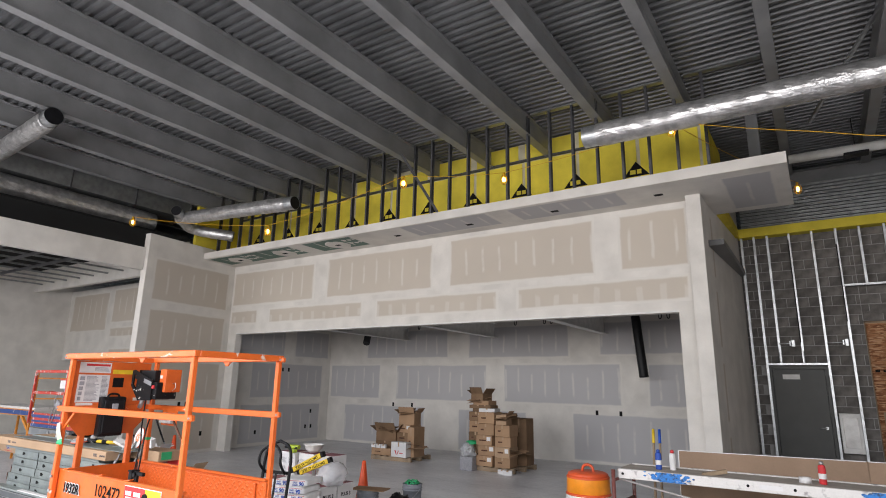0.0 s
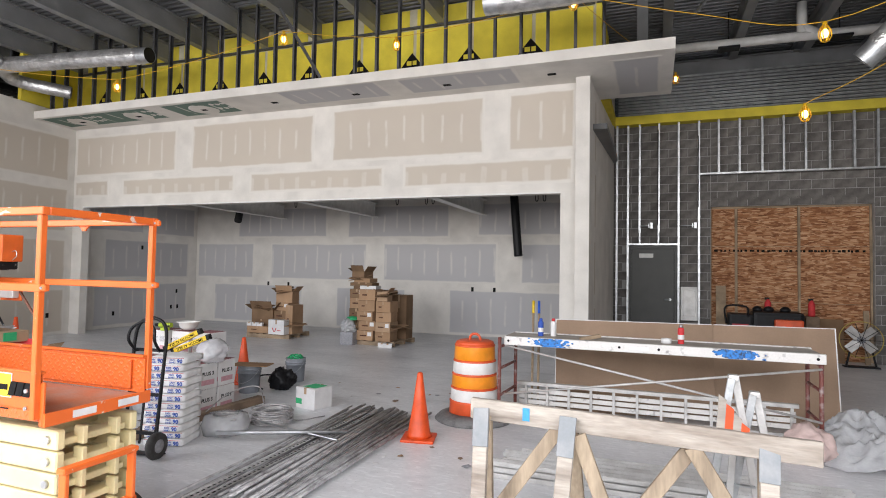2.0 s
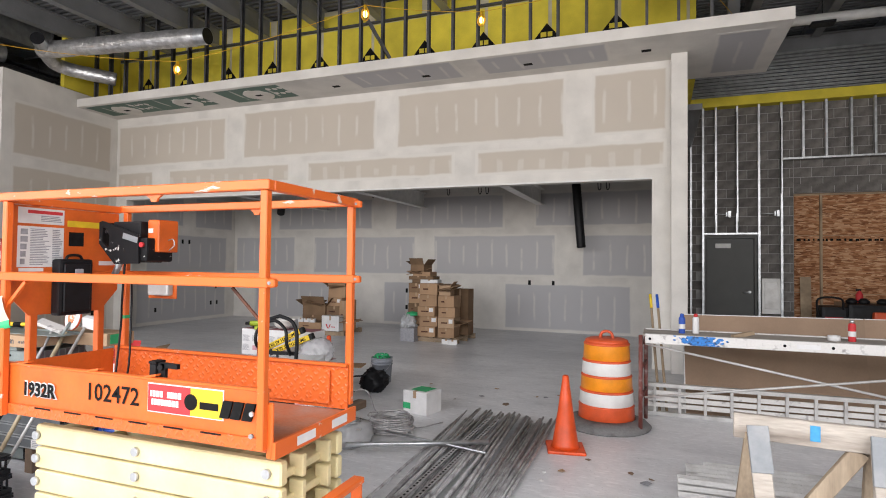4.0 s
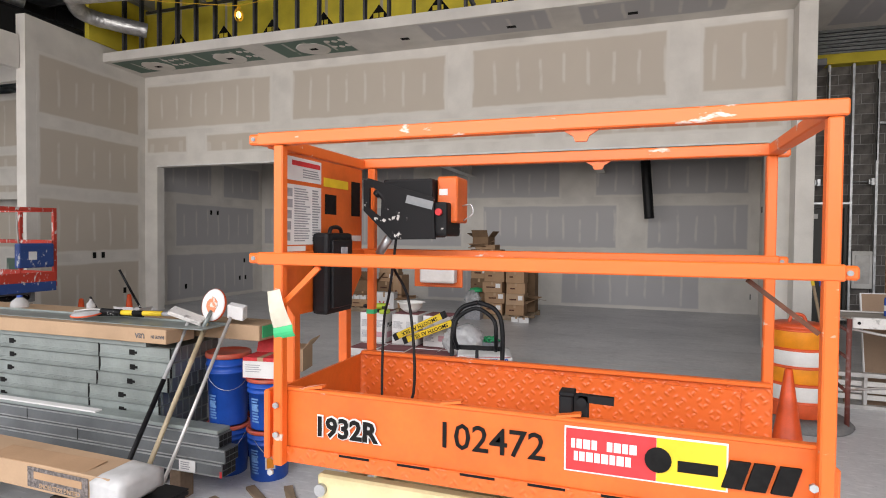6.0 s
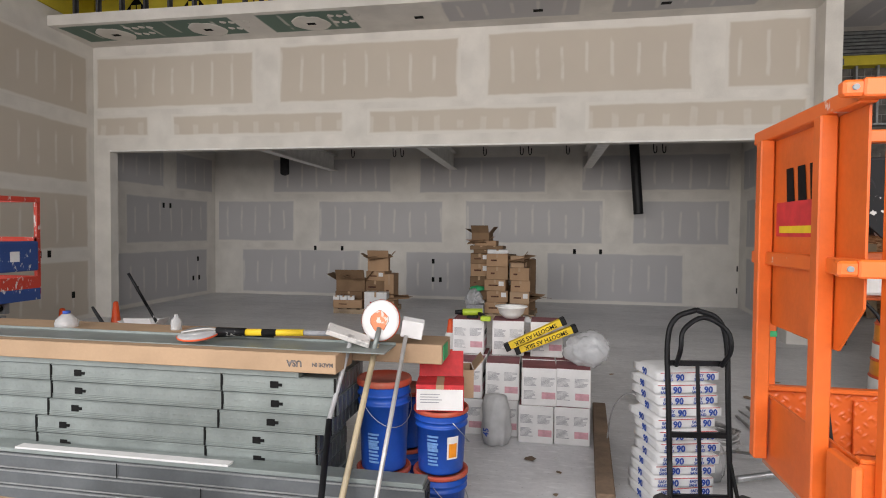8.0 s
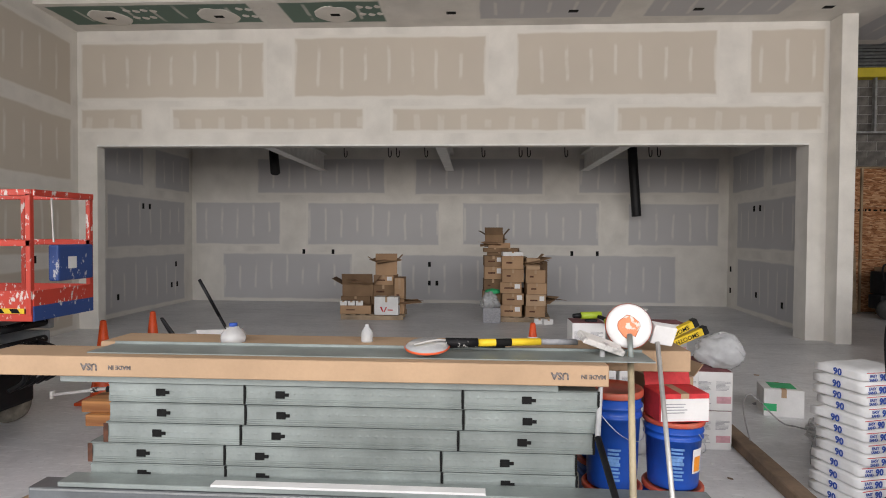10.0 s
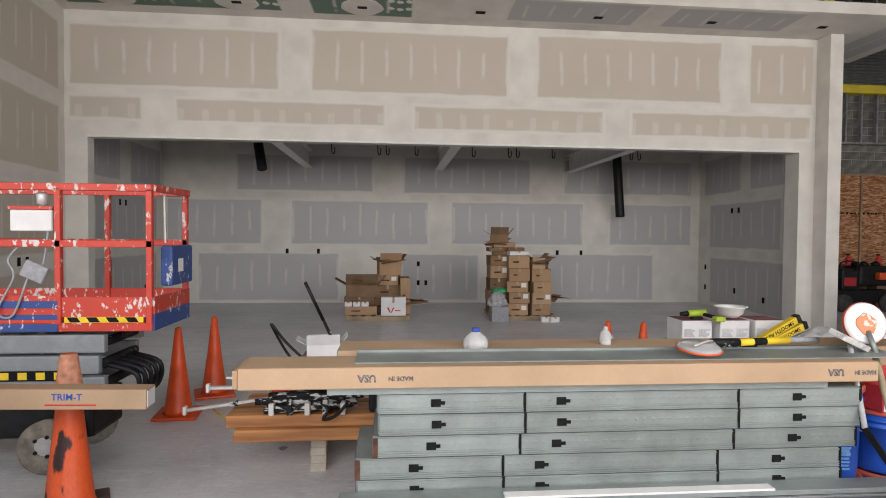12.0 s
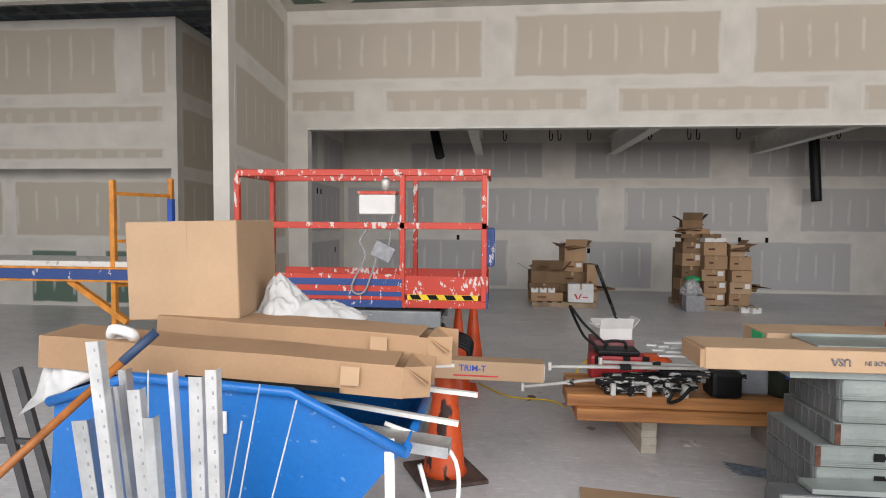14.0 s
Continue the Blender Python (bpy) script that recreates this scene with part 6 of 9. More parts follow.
lc = empty("long_carton", "long pale cardboard carton on the stud stack", "carton", pose(-8.2, 3.85, 1.01))
bm = bmesh.new()
add_box(bm, -9.78, -6.78, 3.73, 3.98, 1.012, 1.108, 0.004)
part("body", bm, M["card_light"], lc)
part("end_flap", box(-9.80, -9.781, 3.73, 3.98, 1.02, 1.1), M["card"], lc)
for xx in (-9.22, -7.0):
    sign_text("marking", "USA", 0.044, M["card_print"], (xx, 3.7285, 1.06), lc, 0, 180, 0.002)
    sign_text("marking", "MADE IN", 0.028, M["card_print"], (xx + 0.15, 3.7285, 1.058), lc, 0, 180, 0.001)
angle = empty("metal_angle", "flat grey metal angle lying on the carton", "metal strip", pose(-7.9, 3.9, 1.11))
part("flat_leg", box(-9.28, -6.55, 3.80, 4.02, 1.1085, 1.115, 0.001), M["stack_steel"], angle)
part("upright_leg", box(-9.28, -6.55, 4.02, 4.026, 1.1085, 1.128, 0.001), M["stack_steel"], angle)
lc2 = empty("long_carton", "second long carton behind with a green end label", "carton", pose(-8, 4.3, 1.0))
part("body", box(-9.38, -6.3, 4.05, 4.32, 1.012, 1.118, 0.004), M["card_light"], lc2)
part("green_end", box(-9.386, -9.381, 4.08, 4.2, 1.03, 1.11), M["green_label"], lc2)
part("red_label", box(-8.82, -8.45, 4.046, 4.0495, 1.095, 1.113), M["print_red"], lc2)
part("green_end", box(-6.299, -6.294, 4.08, 4.2, 1.03, 1.11), M["green_label"], lc2)
bundle = empty("white_bead_bundle", "bundle of white corner beads sticking out", "corner bead", pose(-9.8, 3.9, 1.0))
for k in range(7):
    part("bead", box(-9.9 + 0.04 * (k % 3), -9.4, 3.99 + 0.04 * k, 4.028 + 0.04 * k, 1.0 + 0.011 * (k % 3), 1.01 + 0.011 * (k % 3), 0.001), M["bead"], bundle)

# the whole stack stands a little further back and larger
STACK_AT = Matrix.Translation((-8.7, 1.22, 1.68)) @ Matrix.Scale(1.025, 4) @ Matrix.Translation((8.7, -1.22, -1.68))
for _o in (stack, lc, angle, lc2, bundle):
    _o.matrix_basis = STACK_AT @ _o.matrix_basis

low = empty("channel_pile", "low pile of dark grey steel channels on timber bearers", "steel channels", pose(-8, 3.8, 0))
random.seed(8)
for k in range(3):
    z0 = 0.2 + 0.09 * k
    x1 = -6.2 - (0.02, 0.0, 0.05)[k]
    bm = bmesh.new()
    add_box(bm, -9.5, x1, 3.724 + 0.004 * k, 3.855, z0 + 0.001, z0 + 0.089, 0.003)
    row = part("channel", bm, M["dark_steel"], low)
    for zz in (0.004, 0.076):
        part("lip", box(-9.49, x1 - 0.002, 3.719 + 0.004 * k, 3.7235 + 0.004 * k, z0 + zz, z0 + zz + 0.01, 0.002), M["stud"], row)
    bm = bmesh.new()
    for j in range(3):
        for i in range(2):
            add_box(bm, x1, x1 + 0.004, 3.735 + 0.04 * j, 3.767 + 0.04 * j, z0 + 0.01 + 0.04 * i, z0 + 0.042 + 0.04 * i)
    part("open_end", bm, M["black"], row)
    part("joint_gap", box(-6.95 - 0.5 * k, -6.945 - 0.5 * k, 3.717 + 0.004 * k, 3.7185 + 0.004 * k, z0 + 0.006, z0 + 0.084), M["black_ink_and_shade"], row)
part("rusty_corner", box(-6.232, -6.216, 3.7165, 3.7185, 0.205, 0.245), M["print_red"], low)
part("top_channel", bar((-9.36, 3.80, 0.483), (-6.26, 3.79, 0.483), 0.12, 0.024, bevel=0.003), M["stack_steel"], low)
part("paper_strip", box(-8.6, -7.3, 3.735, 3.79, 0.4955, 0.506), M["paper_white"], low)
lab = part("label", box(-6.55, -6.42, 3.714, 3.7175, 0.212, 0.285), M["paper_white"], low)
bm = bmesh.new()
stripes(bm, (-6.485, 3.7125, 0.25), 0.1, 0.055, 4, "y", 0.4, 4)
part("label_print", bm, M["print_grey"], lab)
for xx in (-9.2, -7.9, -6.6):
    part("bearer", box(xx - 0.045, xx + 0.045, 3.73, 3.85, 0.0, 0.2, 0.004), M["wood_old"], low)

# ---- boxes, buckets, bags ----
random.seed(12)


def plus_box(x, y, z, w=0.285, d=0.29, h=0.31, rz=0):
    m = pose(x, y, z, 0, 0, rz)
    e = empty("compound_carton", "white printed carton of joint compound with maroon top", "carton", m, "stacked compound cartons")
    bm = bmesh.new()
    add_box(bm, -w / 2, w / 2, -d / 2, d / 2, 0, h, 0.006)
    bmesh.ops.transform(bm, matrix=m, verts=bm.verts)
    part("body", bm, M["paper_white"], e)
    bm = bmesh.new()
    add_box(bm, -w / 2 + 0.004, w / 2 - 0.004, -d / 2 + 0.004, d / 2 - 0.004, h, h + 0.002)
    bmesh.ops.transform(bm, matrix=m, verts=bm.verts)
    part("top_print", bm, M["print_maroon"], e)
    bm = bmesh.new()
    for cx, cz, sd in ((-0.07, 0.2, 1), (0.07, 0.2, 2), (-0.07, 0.09, 3)):
        stripes(bm, (cx, -d / 2 - 0.0013, cz), 0.11, 0.075, 8, "y", 0.45, sd)
    bmesh.ops.transform(bm, matrix=m, verts=bm.verts)
    part("front_print", bm, M["print_grey"], e)
    bm = bmesh.new()
    add_box(bm, 0.02, 0.13, -d / 2 - 0.0015, -d / 2, 0.06, 0.115)
    add_box(bm, w / 2, w / 2 + 0.0015, -0.1, 0.1, 0.05, 0.11)
    bmesh.ops.transform(bm, matrix=m, verts=bm.verts)
    part("pink_panel", bm, M["print_pink"], e)
    writing("marking", "PLUS 3", 0.062, M["black_ink_and_shade"], m @ pose(w / 2 + 0.001, 0.0, 0.18, 90, 0, 90), e, bold=0.002)
    return e


for c, x in enumerate((-6.33, -6.03, -5.73, -5.44)):
    y = 5.98 - (0.1 if c > 1 else 0)
    for z in (0.0, 0.313):
        plus_box(x + random.uniform(-0.01, 0.01), y + random.uniform(-0.01, 0.01), z, rz=random.uniform(-3, 3))
    plus_box(x, y + 0.32, 0.0)
    plus_box(x, y + 0.32, 0.313)
for x in (-6.36, -6.0, -5.66):
    plus_box(x, 6.28, 0.628)
drill = empty("cordless_drill", "lime green and black cordless drill on a carton", "drill", pose(-6.3, 6.22, 0.942))
part("body", rod((-6.42, 6.2, 0.995), (-6.24, 6.22, 1.0), 0.032, seg=14), M["lime"], drill)
part("chuck", rod((-6.49, 6.193, 0.993), (-6.42, 6.2, 0.995), 0.018, 0.026), M["black"], drill)
part("handle", bar((-6.27, 6.2, 0.99), (-6.2, 6.1, 0.972), 0.035, 0.03, bevel=0.008), M["black"], drill)
part("battery", box(-6.24, -6.15, 6.03, 6.11, 0.942, 0.985, 0.008), M["lime"], drill)
part("rest", box(-6.38, -6.28, 6.18, 6.23, 0.942, 0.966, 0.004), M["black"], drill)
tagged(part("pallet_beam", box(-0.06, 0.06, -1.0, 1.0, 0, 0.09, 0.008), M["wood_old"]), "weathered timber beam lying on the floor", "beam").matrix_world = pose(-5.22, 5.7, 0, 0, 0, -4)
bag = lathe([(0.0, 0.0), (0.1, 0.01), (0.118, 0.1), (0.11, 0.2), (0.115, 0.3), (0.09, 0.39), (0.0, 0.41)], 24, None, 0.25)
small_bag = tagged(part("small_bag", bag, M["bag_white"], None, "", True), "white plastic bag of powder leaning on cartons", "bag")
small_bag.matrix_world = pose(-6.06, 5.66, 0, -4)
writing("marking", "45", 0.07, M["print_blue"], pose(-6.13, 5.548, 0.13, 90, 0, -25) @ pose(0, 0, 0, 0, 0, 90), small_bag, bold=0.001)
helmet = empty("hard_hat", "white hard hat upside down on the cartons", "hard hat", pose(-5.98, 6.25, 0.94))
part("shell", lathe([(0.0, 0.0), (0.06, 0.008), (0.11, 0.05), (0.125, 0.1), (0.15, 0.112), (0.148, 0.118), (0.12, 0.108), (0.1, 0.05), (0.0, 0.012)], 24, pose(-5.98, 6.25, 0.942)), M["white"], helmet)
for k, (yy, zz) in enumerate(((6.02, 0.74), (6.1, 0.71))):
    silk = empty("skimming_blade", "long yellow skimming blade box with black ends", "tool", pose(-5.6, yy, zz))
    m = pose(-5.76 + 0.09 * k, yy - 0.08 - 0.04 * k, zz + 0.125 - 0.02 * k, 0, -26 + 4 * k, 8)
    bm = bmesh.new()
    add_box(bm, -0.24, 0.24, -0.03, 0.03, -0.03, 0.03, 0.004)
    bmesh.ops.transform(bm, matrix=m, verts=bm.verts)
    body = part("body", bm, M["print_yellow"], silk)
    for s in (-1, 1):
        bm = bmesh.new()
        add_box(bm, s * 0.26 - 0.022, s * 0.26 + 0.022, -0.034, 0.034, -0.034, 0.034, 0.004)
        bmesh.ops.transform(bm, matrix=m, verts=bm.verts)
        part("end_cap", bm, M["black"], silk)
    writing("marking", "SMOOTH AS SILK", 0.05, M["black_ink_and_shade"], m @ pose(0, -0.0312, 0, 90) @ pose(0, 0, 0, 0, 0, 180), body, bold=0.001)
film = crumple(0.18, 4.0, 0.8, -0.13, 4, 0.28)
tagged(part("crumpled_film", film, M["film"]), "crumpled clear plastic film on the cartons", "plastic film").matrix_world = pose(-5.32, 5.95, 0.75)
banded = cone("traffic_cone", "orange traffic cone with a white band on the floor", -6.72, 7.36, 0.75, M["cone"], 0.14, 0.36, 10)
part("white_band", lathe([(0.0785, 0.42), (0.056, 0.6)], 24, pose(-6.72, 7.36, 0), 0.0, False), M["white"], banded)

for i, (x, y, z) in enumerate(((-6.605, 4.25, 0.0), (-6.605, 4.25, 0.362), (-6.27, 4.28, 0.0), (-6.27, 4.28, 0.362), (-6.57, 4.62, 0.0), (-6.57, 4.62, 0.362))):
    top = 0.19 if i == 1 else 0
    b = bucket("lidded_bucket", "blue plastic bucket with a red lid", pose(x, y, z + (0.0), 0, 0, 40 * i), M["blue_bucket"], M["red_lid"], 0.36 if i not in (1,) else 0.52, 0.15, "stacked blue buckets")
    def ring_patch(a0, a1, z0, z1, lift):
        """A bent strip on the bucket's side."""
        bm2 = bmesh.new()
        rows = []
        for k in range(6):
            a = radians(a0 + (a1 - a0) * k / 5) - radians(40 * i)
            rows.append([pose(x, y, z, 0, 0, 40 * i) @ Vector(((0.1295 + 0.058 * hz + lift) * math.cos(a), (0.1295 + 0.058 * hz + lift) * math.sin(a), hz)) for hz in (z0, z1)])
        for p, q in zip(rows, rows[1:]):
            bm2.faces.new([bm2.verts.new(v) for v in (p[0], q[0], q[1], p[1])])
        return bm2

    for k in range(9):
        z0 = 0.055 + 0.02 * k
        part("label_line", ring_patch(-112, -86 - 3 * (k % 2), z0, z0 + (0.012 if k not in (4, 5) else 0.019), 0.0035), M["pale_blue"], b)
    if i in (3, 2):
        st = part("sticker", ring_patch(-66, -38, 0.09, 0.22, 0.004), M["paper_white"], b)
        part("sticker_print", ring_patch(-62, -42, 0.1, 0.18, 0.005), M["drum_orange"], st)
rb = carton("red_carton", "open red and white carton standing on a bucket lid", "carton", pose(-6.27, 4.25, 0.724, 0, 0, 8), 0.27, 0.2, 0.15, M["print_red"], 0)
part("white_front", box(-0.13, 0.13, -0.1035, -0.101, 0.008, 0.125, 0, pose(-6.27, 4.25, 0.724, 0, 0, 8)), M["paper_white"], rb)
bm = bmesh.new()
stripes(bm, (-0.03, -0.105, 0.075), 0.16, 0.06, 4, "y", 0.3, 4)
bmesh.ops.transform(bm, matrix=pose(-6.27, 4.25, 0.724, 0, 0, 8), verts=bm.verts)
part("print", bm, M["print_grey"], rb)
part("flap", box(-0.13, 0.13, 0, 0.15, -0.002, 0.002, 0, pose(-6.27, 4.25, 0.724, 0, 0, 8) @ pose(0, 0.09, 0.152, 72)), M["print_red"], rb)
carton("open_carton", "open brown carton behind the red one", "carton", pose(-6.25, 4.52, 0.724, 0, 0, 12), 0.26, 0.2, 0.17, M["card_light"], 2)


def add_pillow(bm, m, w, d, h, seed=0):
    """A filled bag: a soft flat slab with uneven faces."""
    n0 = len(bm.verts)
    add_box(bm, -w / 2, w / 2, -d / 2, d / 2, 0, h, 0)
    bm.verts.ensure_lookup_table()
    vs = bm.verts[n0:]
    es = list({e for v in vs for e in v.link_edges})
    bmesh.ops.subdivide_edges(bm, edges=es, cuts=5, use_grid_fill=True)
    bm.verts.ensure_lookup_table()
    for v in bm.verts[n0:]:
        ex, ey = abs(v.co.x) / (w / 2), abs(v.co.y) / (d / 2)
        k = 1 - 0.4 * max(ex, ey) ** 10
        v.co.z = h / 2 + (v.co.z - h / 2) * k
        v.co += Vector((0, 0, 1)) * 0.007 * noise.noise(v.co * 9 + Vector((seed, 0, 0)))
        v.co.x += 0.008 * noise.noise(v.co * 7 + Vector((0, seed, 3)))
    bmesh.ops.transform(bm, matrix=m, verts=bm.verts[n0:])
    for f in {f for v in bm.verts[n0:] for f in v.link_faces}:
        f.smooth = True


for k in range(12):
    m = pose(-4.85 + random.uniform(-0.02, 0.02), 4.92 + random.uniform(-0.02, 0.02), 0.002 + 0.073 * k, 0, 0, 16 + random.uniform(-3, 3))
    e = empty("compound_bag", "white paper bag of setting compound with blue print", "bag", m, "stacked compound bags")
    bm = bmesh.new()
    add_pillow(bm, m, 0.39, 0.36, 0.08, k * 3.1)
    body = part("body", bm, M["bag_paper"], e)
    for u in (-0.1, 0.1):
        writing("marking", "90", 0.056, M["print_blue"], m @ pose(u + 0.04, -0.1855, 0.036, 90), body, bold=0.002)
        writing("marking", "EASY\nSAND", 0.024, M["print_blue"], m @ pose(u - 0.035, -0.1855, 0.036, 90), body, bold=0.0006)
    writing("marking", "90", 0.06, M["print_blue"], m @ pose(-0.2015, 0.0, 0.036, 90, 0, -90), body, bold=0.002)
    bm = bmesh.new()
    add_box(bm, -0.185, 0.185, -0.1855, -0.182, 0.0655, 0.0685)
    bmesh.ops.transform(bm, matrix=m, verts=bm.verts)
    part("red_line", bm, M["print_red"], body)

ht = empty("hand_truck", "black steel hand truck with a looped handle", "hand truck", pose(-4.77, 4.5, 0))
m = pose(-4.79, 4.47, 0.12, -6, 0, 8)
bm = bmesh.new()
for s in (-1, 1):
    add_tube(bm, [m @ Vector(p) for p in arc_points([(s * 0.17, 0, 0), (s * 0.17, 0, 0.6), (s * 0.17, 0, 0.98), (s * 0.12, 0, 1.12), (0, 0, 1.17)], 6)], 0.016, 8)
part("frame", bm, M["black"], ht)
bm = bmesh.new()
add_tube(bm, [m @ Vector(p) for p in arc_points([(-0.13, -0.02, 0.85), (-0.14, -0.12, 0.95), (-0.12, -0.12, 1.06), (0, -0.1, 1.13), (0.12, -0.12, 1.06), (0.14, -0.12, 0.95), (0.13, -0.02, 0.85)], 5)], 0.014, 8)
part("handle", bm, M["black"], ht)
for zz in (0.1, 0.45, 0.86):
    part("cross_bar", bar(m @ Vector((-0.17, 0, zz)), m @ Vector((0.17, 0, zz)), 0.02, 0.03), M["black"], ht)
part("centre_bar", bar(m @ Vector((0, 0, 0)), m @ Vector((0, 0, 0.86)), 0.02, 0.012, (0, 1, 0)), M["black"], ht)
part("toe_plate", box(-0.2, 0.2, 0.0, 0.12, -0.1, -0.09, 0, m), M["black"], ht)
for s in (-1, 1):
    wheel = part("wheel", lathe([(0.06, -0.03), (0.115, -0.03), (0.125, 0), (0.115, 0.03), (0.06, 0.03)], 24, m @ pose(s * 0.23, -0.06, 0.008, 0, 90, 0)), M["rubber"], ht)
    part("hub", lathe([(0.0, -0.034), (0.06, -0.034), (0.06, 0.034), (0.0, 0.034)], 16, m @ pose(s * 0.23, -0.06, 0.008, 0, 90, 0)), M["print_grey"], wheel)
    part("brace", bar(m @ Vector((s * 0.17, -0.01, 0.3)), m @ Vector((s * 0.2, -0.06, 0.02)), 0.02, 0.01), M["black"], ht)

# ---- drum, cones ----
drum = empty("traffic_drum", "orange and white banded traffic drum on a rubber ring", "traffic drum", pose(-2.33, 7.05, 0))
w = pose(-2.33, 7.05, 0)
part("base_ring", lathe([(0.29, 0.0), (0.46, 0.0), (0.47, 0.015), (0.42, 0.06), (0.31, 0.1), (0.29, 0.06)], 36, w, 0.02, False), M["ring_dusty"], drum)
zs = [0.05, 0.24, 0.40, 0.56, 0.72, 0.90]
cols = ["drum_red", "white", "drum_orange", "white", "drum_orange"]
for i, c in enumerate(cols):
    r0, r1 = 0.30 - 0.013 * i, 0.30 - 0.013 * (i + 1)
    z0, z1 = zs[i], zs[i + 1]
    part("band", lathe([(r0 - 0.01, z0), (r0, z0 + 0.012), (r1 + 0.006, z1 - 0.02)], 36, w, 0.0, False), M[c], drum)
    part("groove", lathe([(r1 + 0.006, z1 - 0.022), (r1 + 0.012, z1 - 0.012), (r1 + 0.004, z1), (r1 - 0.008, z1 + 0.004)], 36, w, 0.0, False), M["drum_red"], drum)
part("top", lathe([(0.235, 0.9), (0.225, 0.93), (0.19, 0.945), (0.0, 0.945)], 36, w), M["drum_red"], drum)
part("handle", tube([w @ Vector(p) for p in arc_points([(-0.07, 0, 0.94), (-0.05, 0, 1.0), (0, 0, 1.02), (0.05, 0, 1.0), (0.07, 0, 0.94)], 5)], 0.016, 8), M["drum_red"], drum)
cone("traffic_cone", "orange traffic cone standing on the floor", -2.62, 6.03, 0.70, M["cone"], 0.14, 0.36, 12)
old_cone = cone("traffic_cone", "scuffed old orange traffic cone with black marks", -11.06, 4.8, 0.96, M["cone_old"], 0.155, 0.44, 25, 0.045, M["ring_old"])
part("faded_tip", lathe([(0.076, 0.74), (0.049, 0.945), (0.046, 0.962), (0.03, 0.963)], 24, pose(-11.06, 4.8, 0), 0.03, False), M["cone_faded"], old_cone)
cone("traffic_cone", "orange traffic cone near the red lift", -11.1, 6.66, 0.82, M["cone"], 0.14, 0.4, 5)
cone("traffic_cone", "orange traffic cone near the red lift", -10.98, 7.34, 0.82, M["cone"], 0.14, 0.4, 18)
cone("traffic_cone", "orange traffic cone behind the buckets", -6.20, 7.60, 0.7, M["cone"], 0.14, 0.36, 8)


# ---- things by the scaffold ----
scaf = empty("scaffold", "low scaffold with a paint-splashed aluminium plank", "scaffold", pose(-0.35, 7.2, 0))
for x, mm in ((-1.93, "rust_post"), (1.24, "rust_post")):
    near = (x - 0.04, 6.85) if x < 0 else (x, 6.96)
    for px, py in (near, (x, 7.5)):
        part("post", rod((px, py, 0.0), (px, py, 1.02), 0.021), M[mm], scaf)
    for z in (0.35, 0.66, 0.91):
        part("rung", rod((*near, z), (x, 7.5, z), 0.016), M[mm], scaf)
for a, b in (((-1.93, 6.94, 0.92), (1.24, 6.94, 0.36)), ((-1.93, 6.93, 0.36), (1.24, 6.93, 0.88))):
    part("cross_brace", rod(a, b, 0.012), M["alum"], scaf)
bm = bmesh.new()
add_box(bm, -1.93, 1.27, 6.90, 6.94, 0.93, 1.03, 0.004)
add_box(bm, -1.93, 1.27, 7.46, 7.5, 0.93, 1.03, 0.004)
plank = part("plank_rail", bm, M["alum_white"], scaf)
part("plank_deck", box(-1.95, 1.25, 6.94, 7.46, 1.0, 1.02), M["wood"], scaf)
for a, b in ((-1.64, -1.15), (0.2, 0.78)):
    rnd = random.Random(int(a * 10))
    bm = bmesh.new()
    for q in range(110):
        x, z = min(b, max(a, rnd.gauss((a + b) / 2 + (0.1 if q % 3 else -0.13) * (b - a), 0.17 * (b - a)))), rnd.gauss(0.984, 0.022)
        far = abs(x - (a + b) / 2) / ((b - a) / 2)
        r = rnd.uniform(0.004, 0.026) * (1.2 - 0.7 * far)
        y = 6.8988 - 0.00005 * q
        ring = [(x + r * 1.5 * rnd.uniform(0.7, 1.2) * math.cos(2 * math.pi * i / 9), min(1.027, max(0.933, z + r * rnd.uniform(0.7, 1.2) * math.sin(2 * math.pi * i / 9)))) for i in range(9)]
        bm.faces.new([bm.verts.new((u, y, w)) for u, w in ring])
    part("spray_patch", bm, M["spray_blue"], plank)
for x in (-0.65, -0.25, -1.88, 1.2):
    part("rivet", rod((x, 6.899, 0.98), (x, 6.895, 0.98), 0.014), M["black_ink_and_shade"], plank)
part("name_plate", box(-0.55, -0.35, 6.8965, 6.899, 0.96, 1.0), M["paper_white"], plank)

ladder = empty("ladder_plank", "aluminium ladder plank lying on its edge", "ladder", pose(-0.3, 7.7, 0))
for z in (0.0, 0.33):
    part("rail", box(-1.95, 1.2, 7.68, 7.74, z, z + 0.045, 0.003), M["alum"], ladder)
for k in range(12):
    x = -1.85 + 0.27 * k
    part("rung", box(x, x + 0.03, 7.69, 7.73, 0.045, 0.33), M["alum"], ladder)
for z in (0.09, 0.16, 0.23):
    part("slat", box(-1.93, 1.18, 7.735, 7.75, z, z + 0.05), M["alum_white"], ladder)

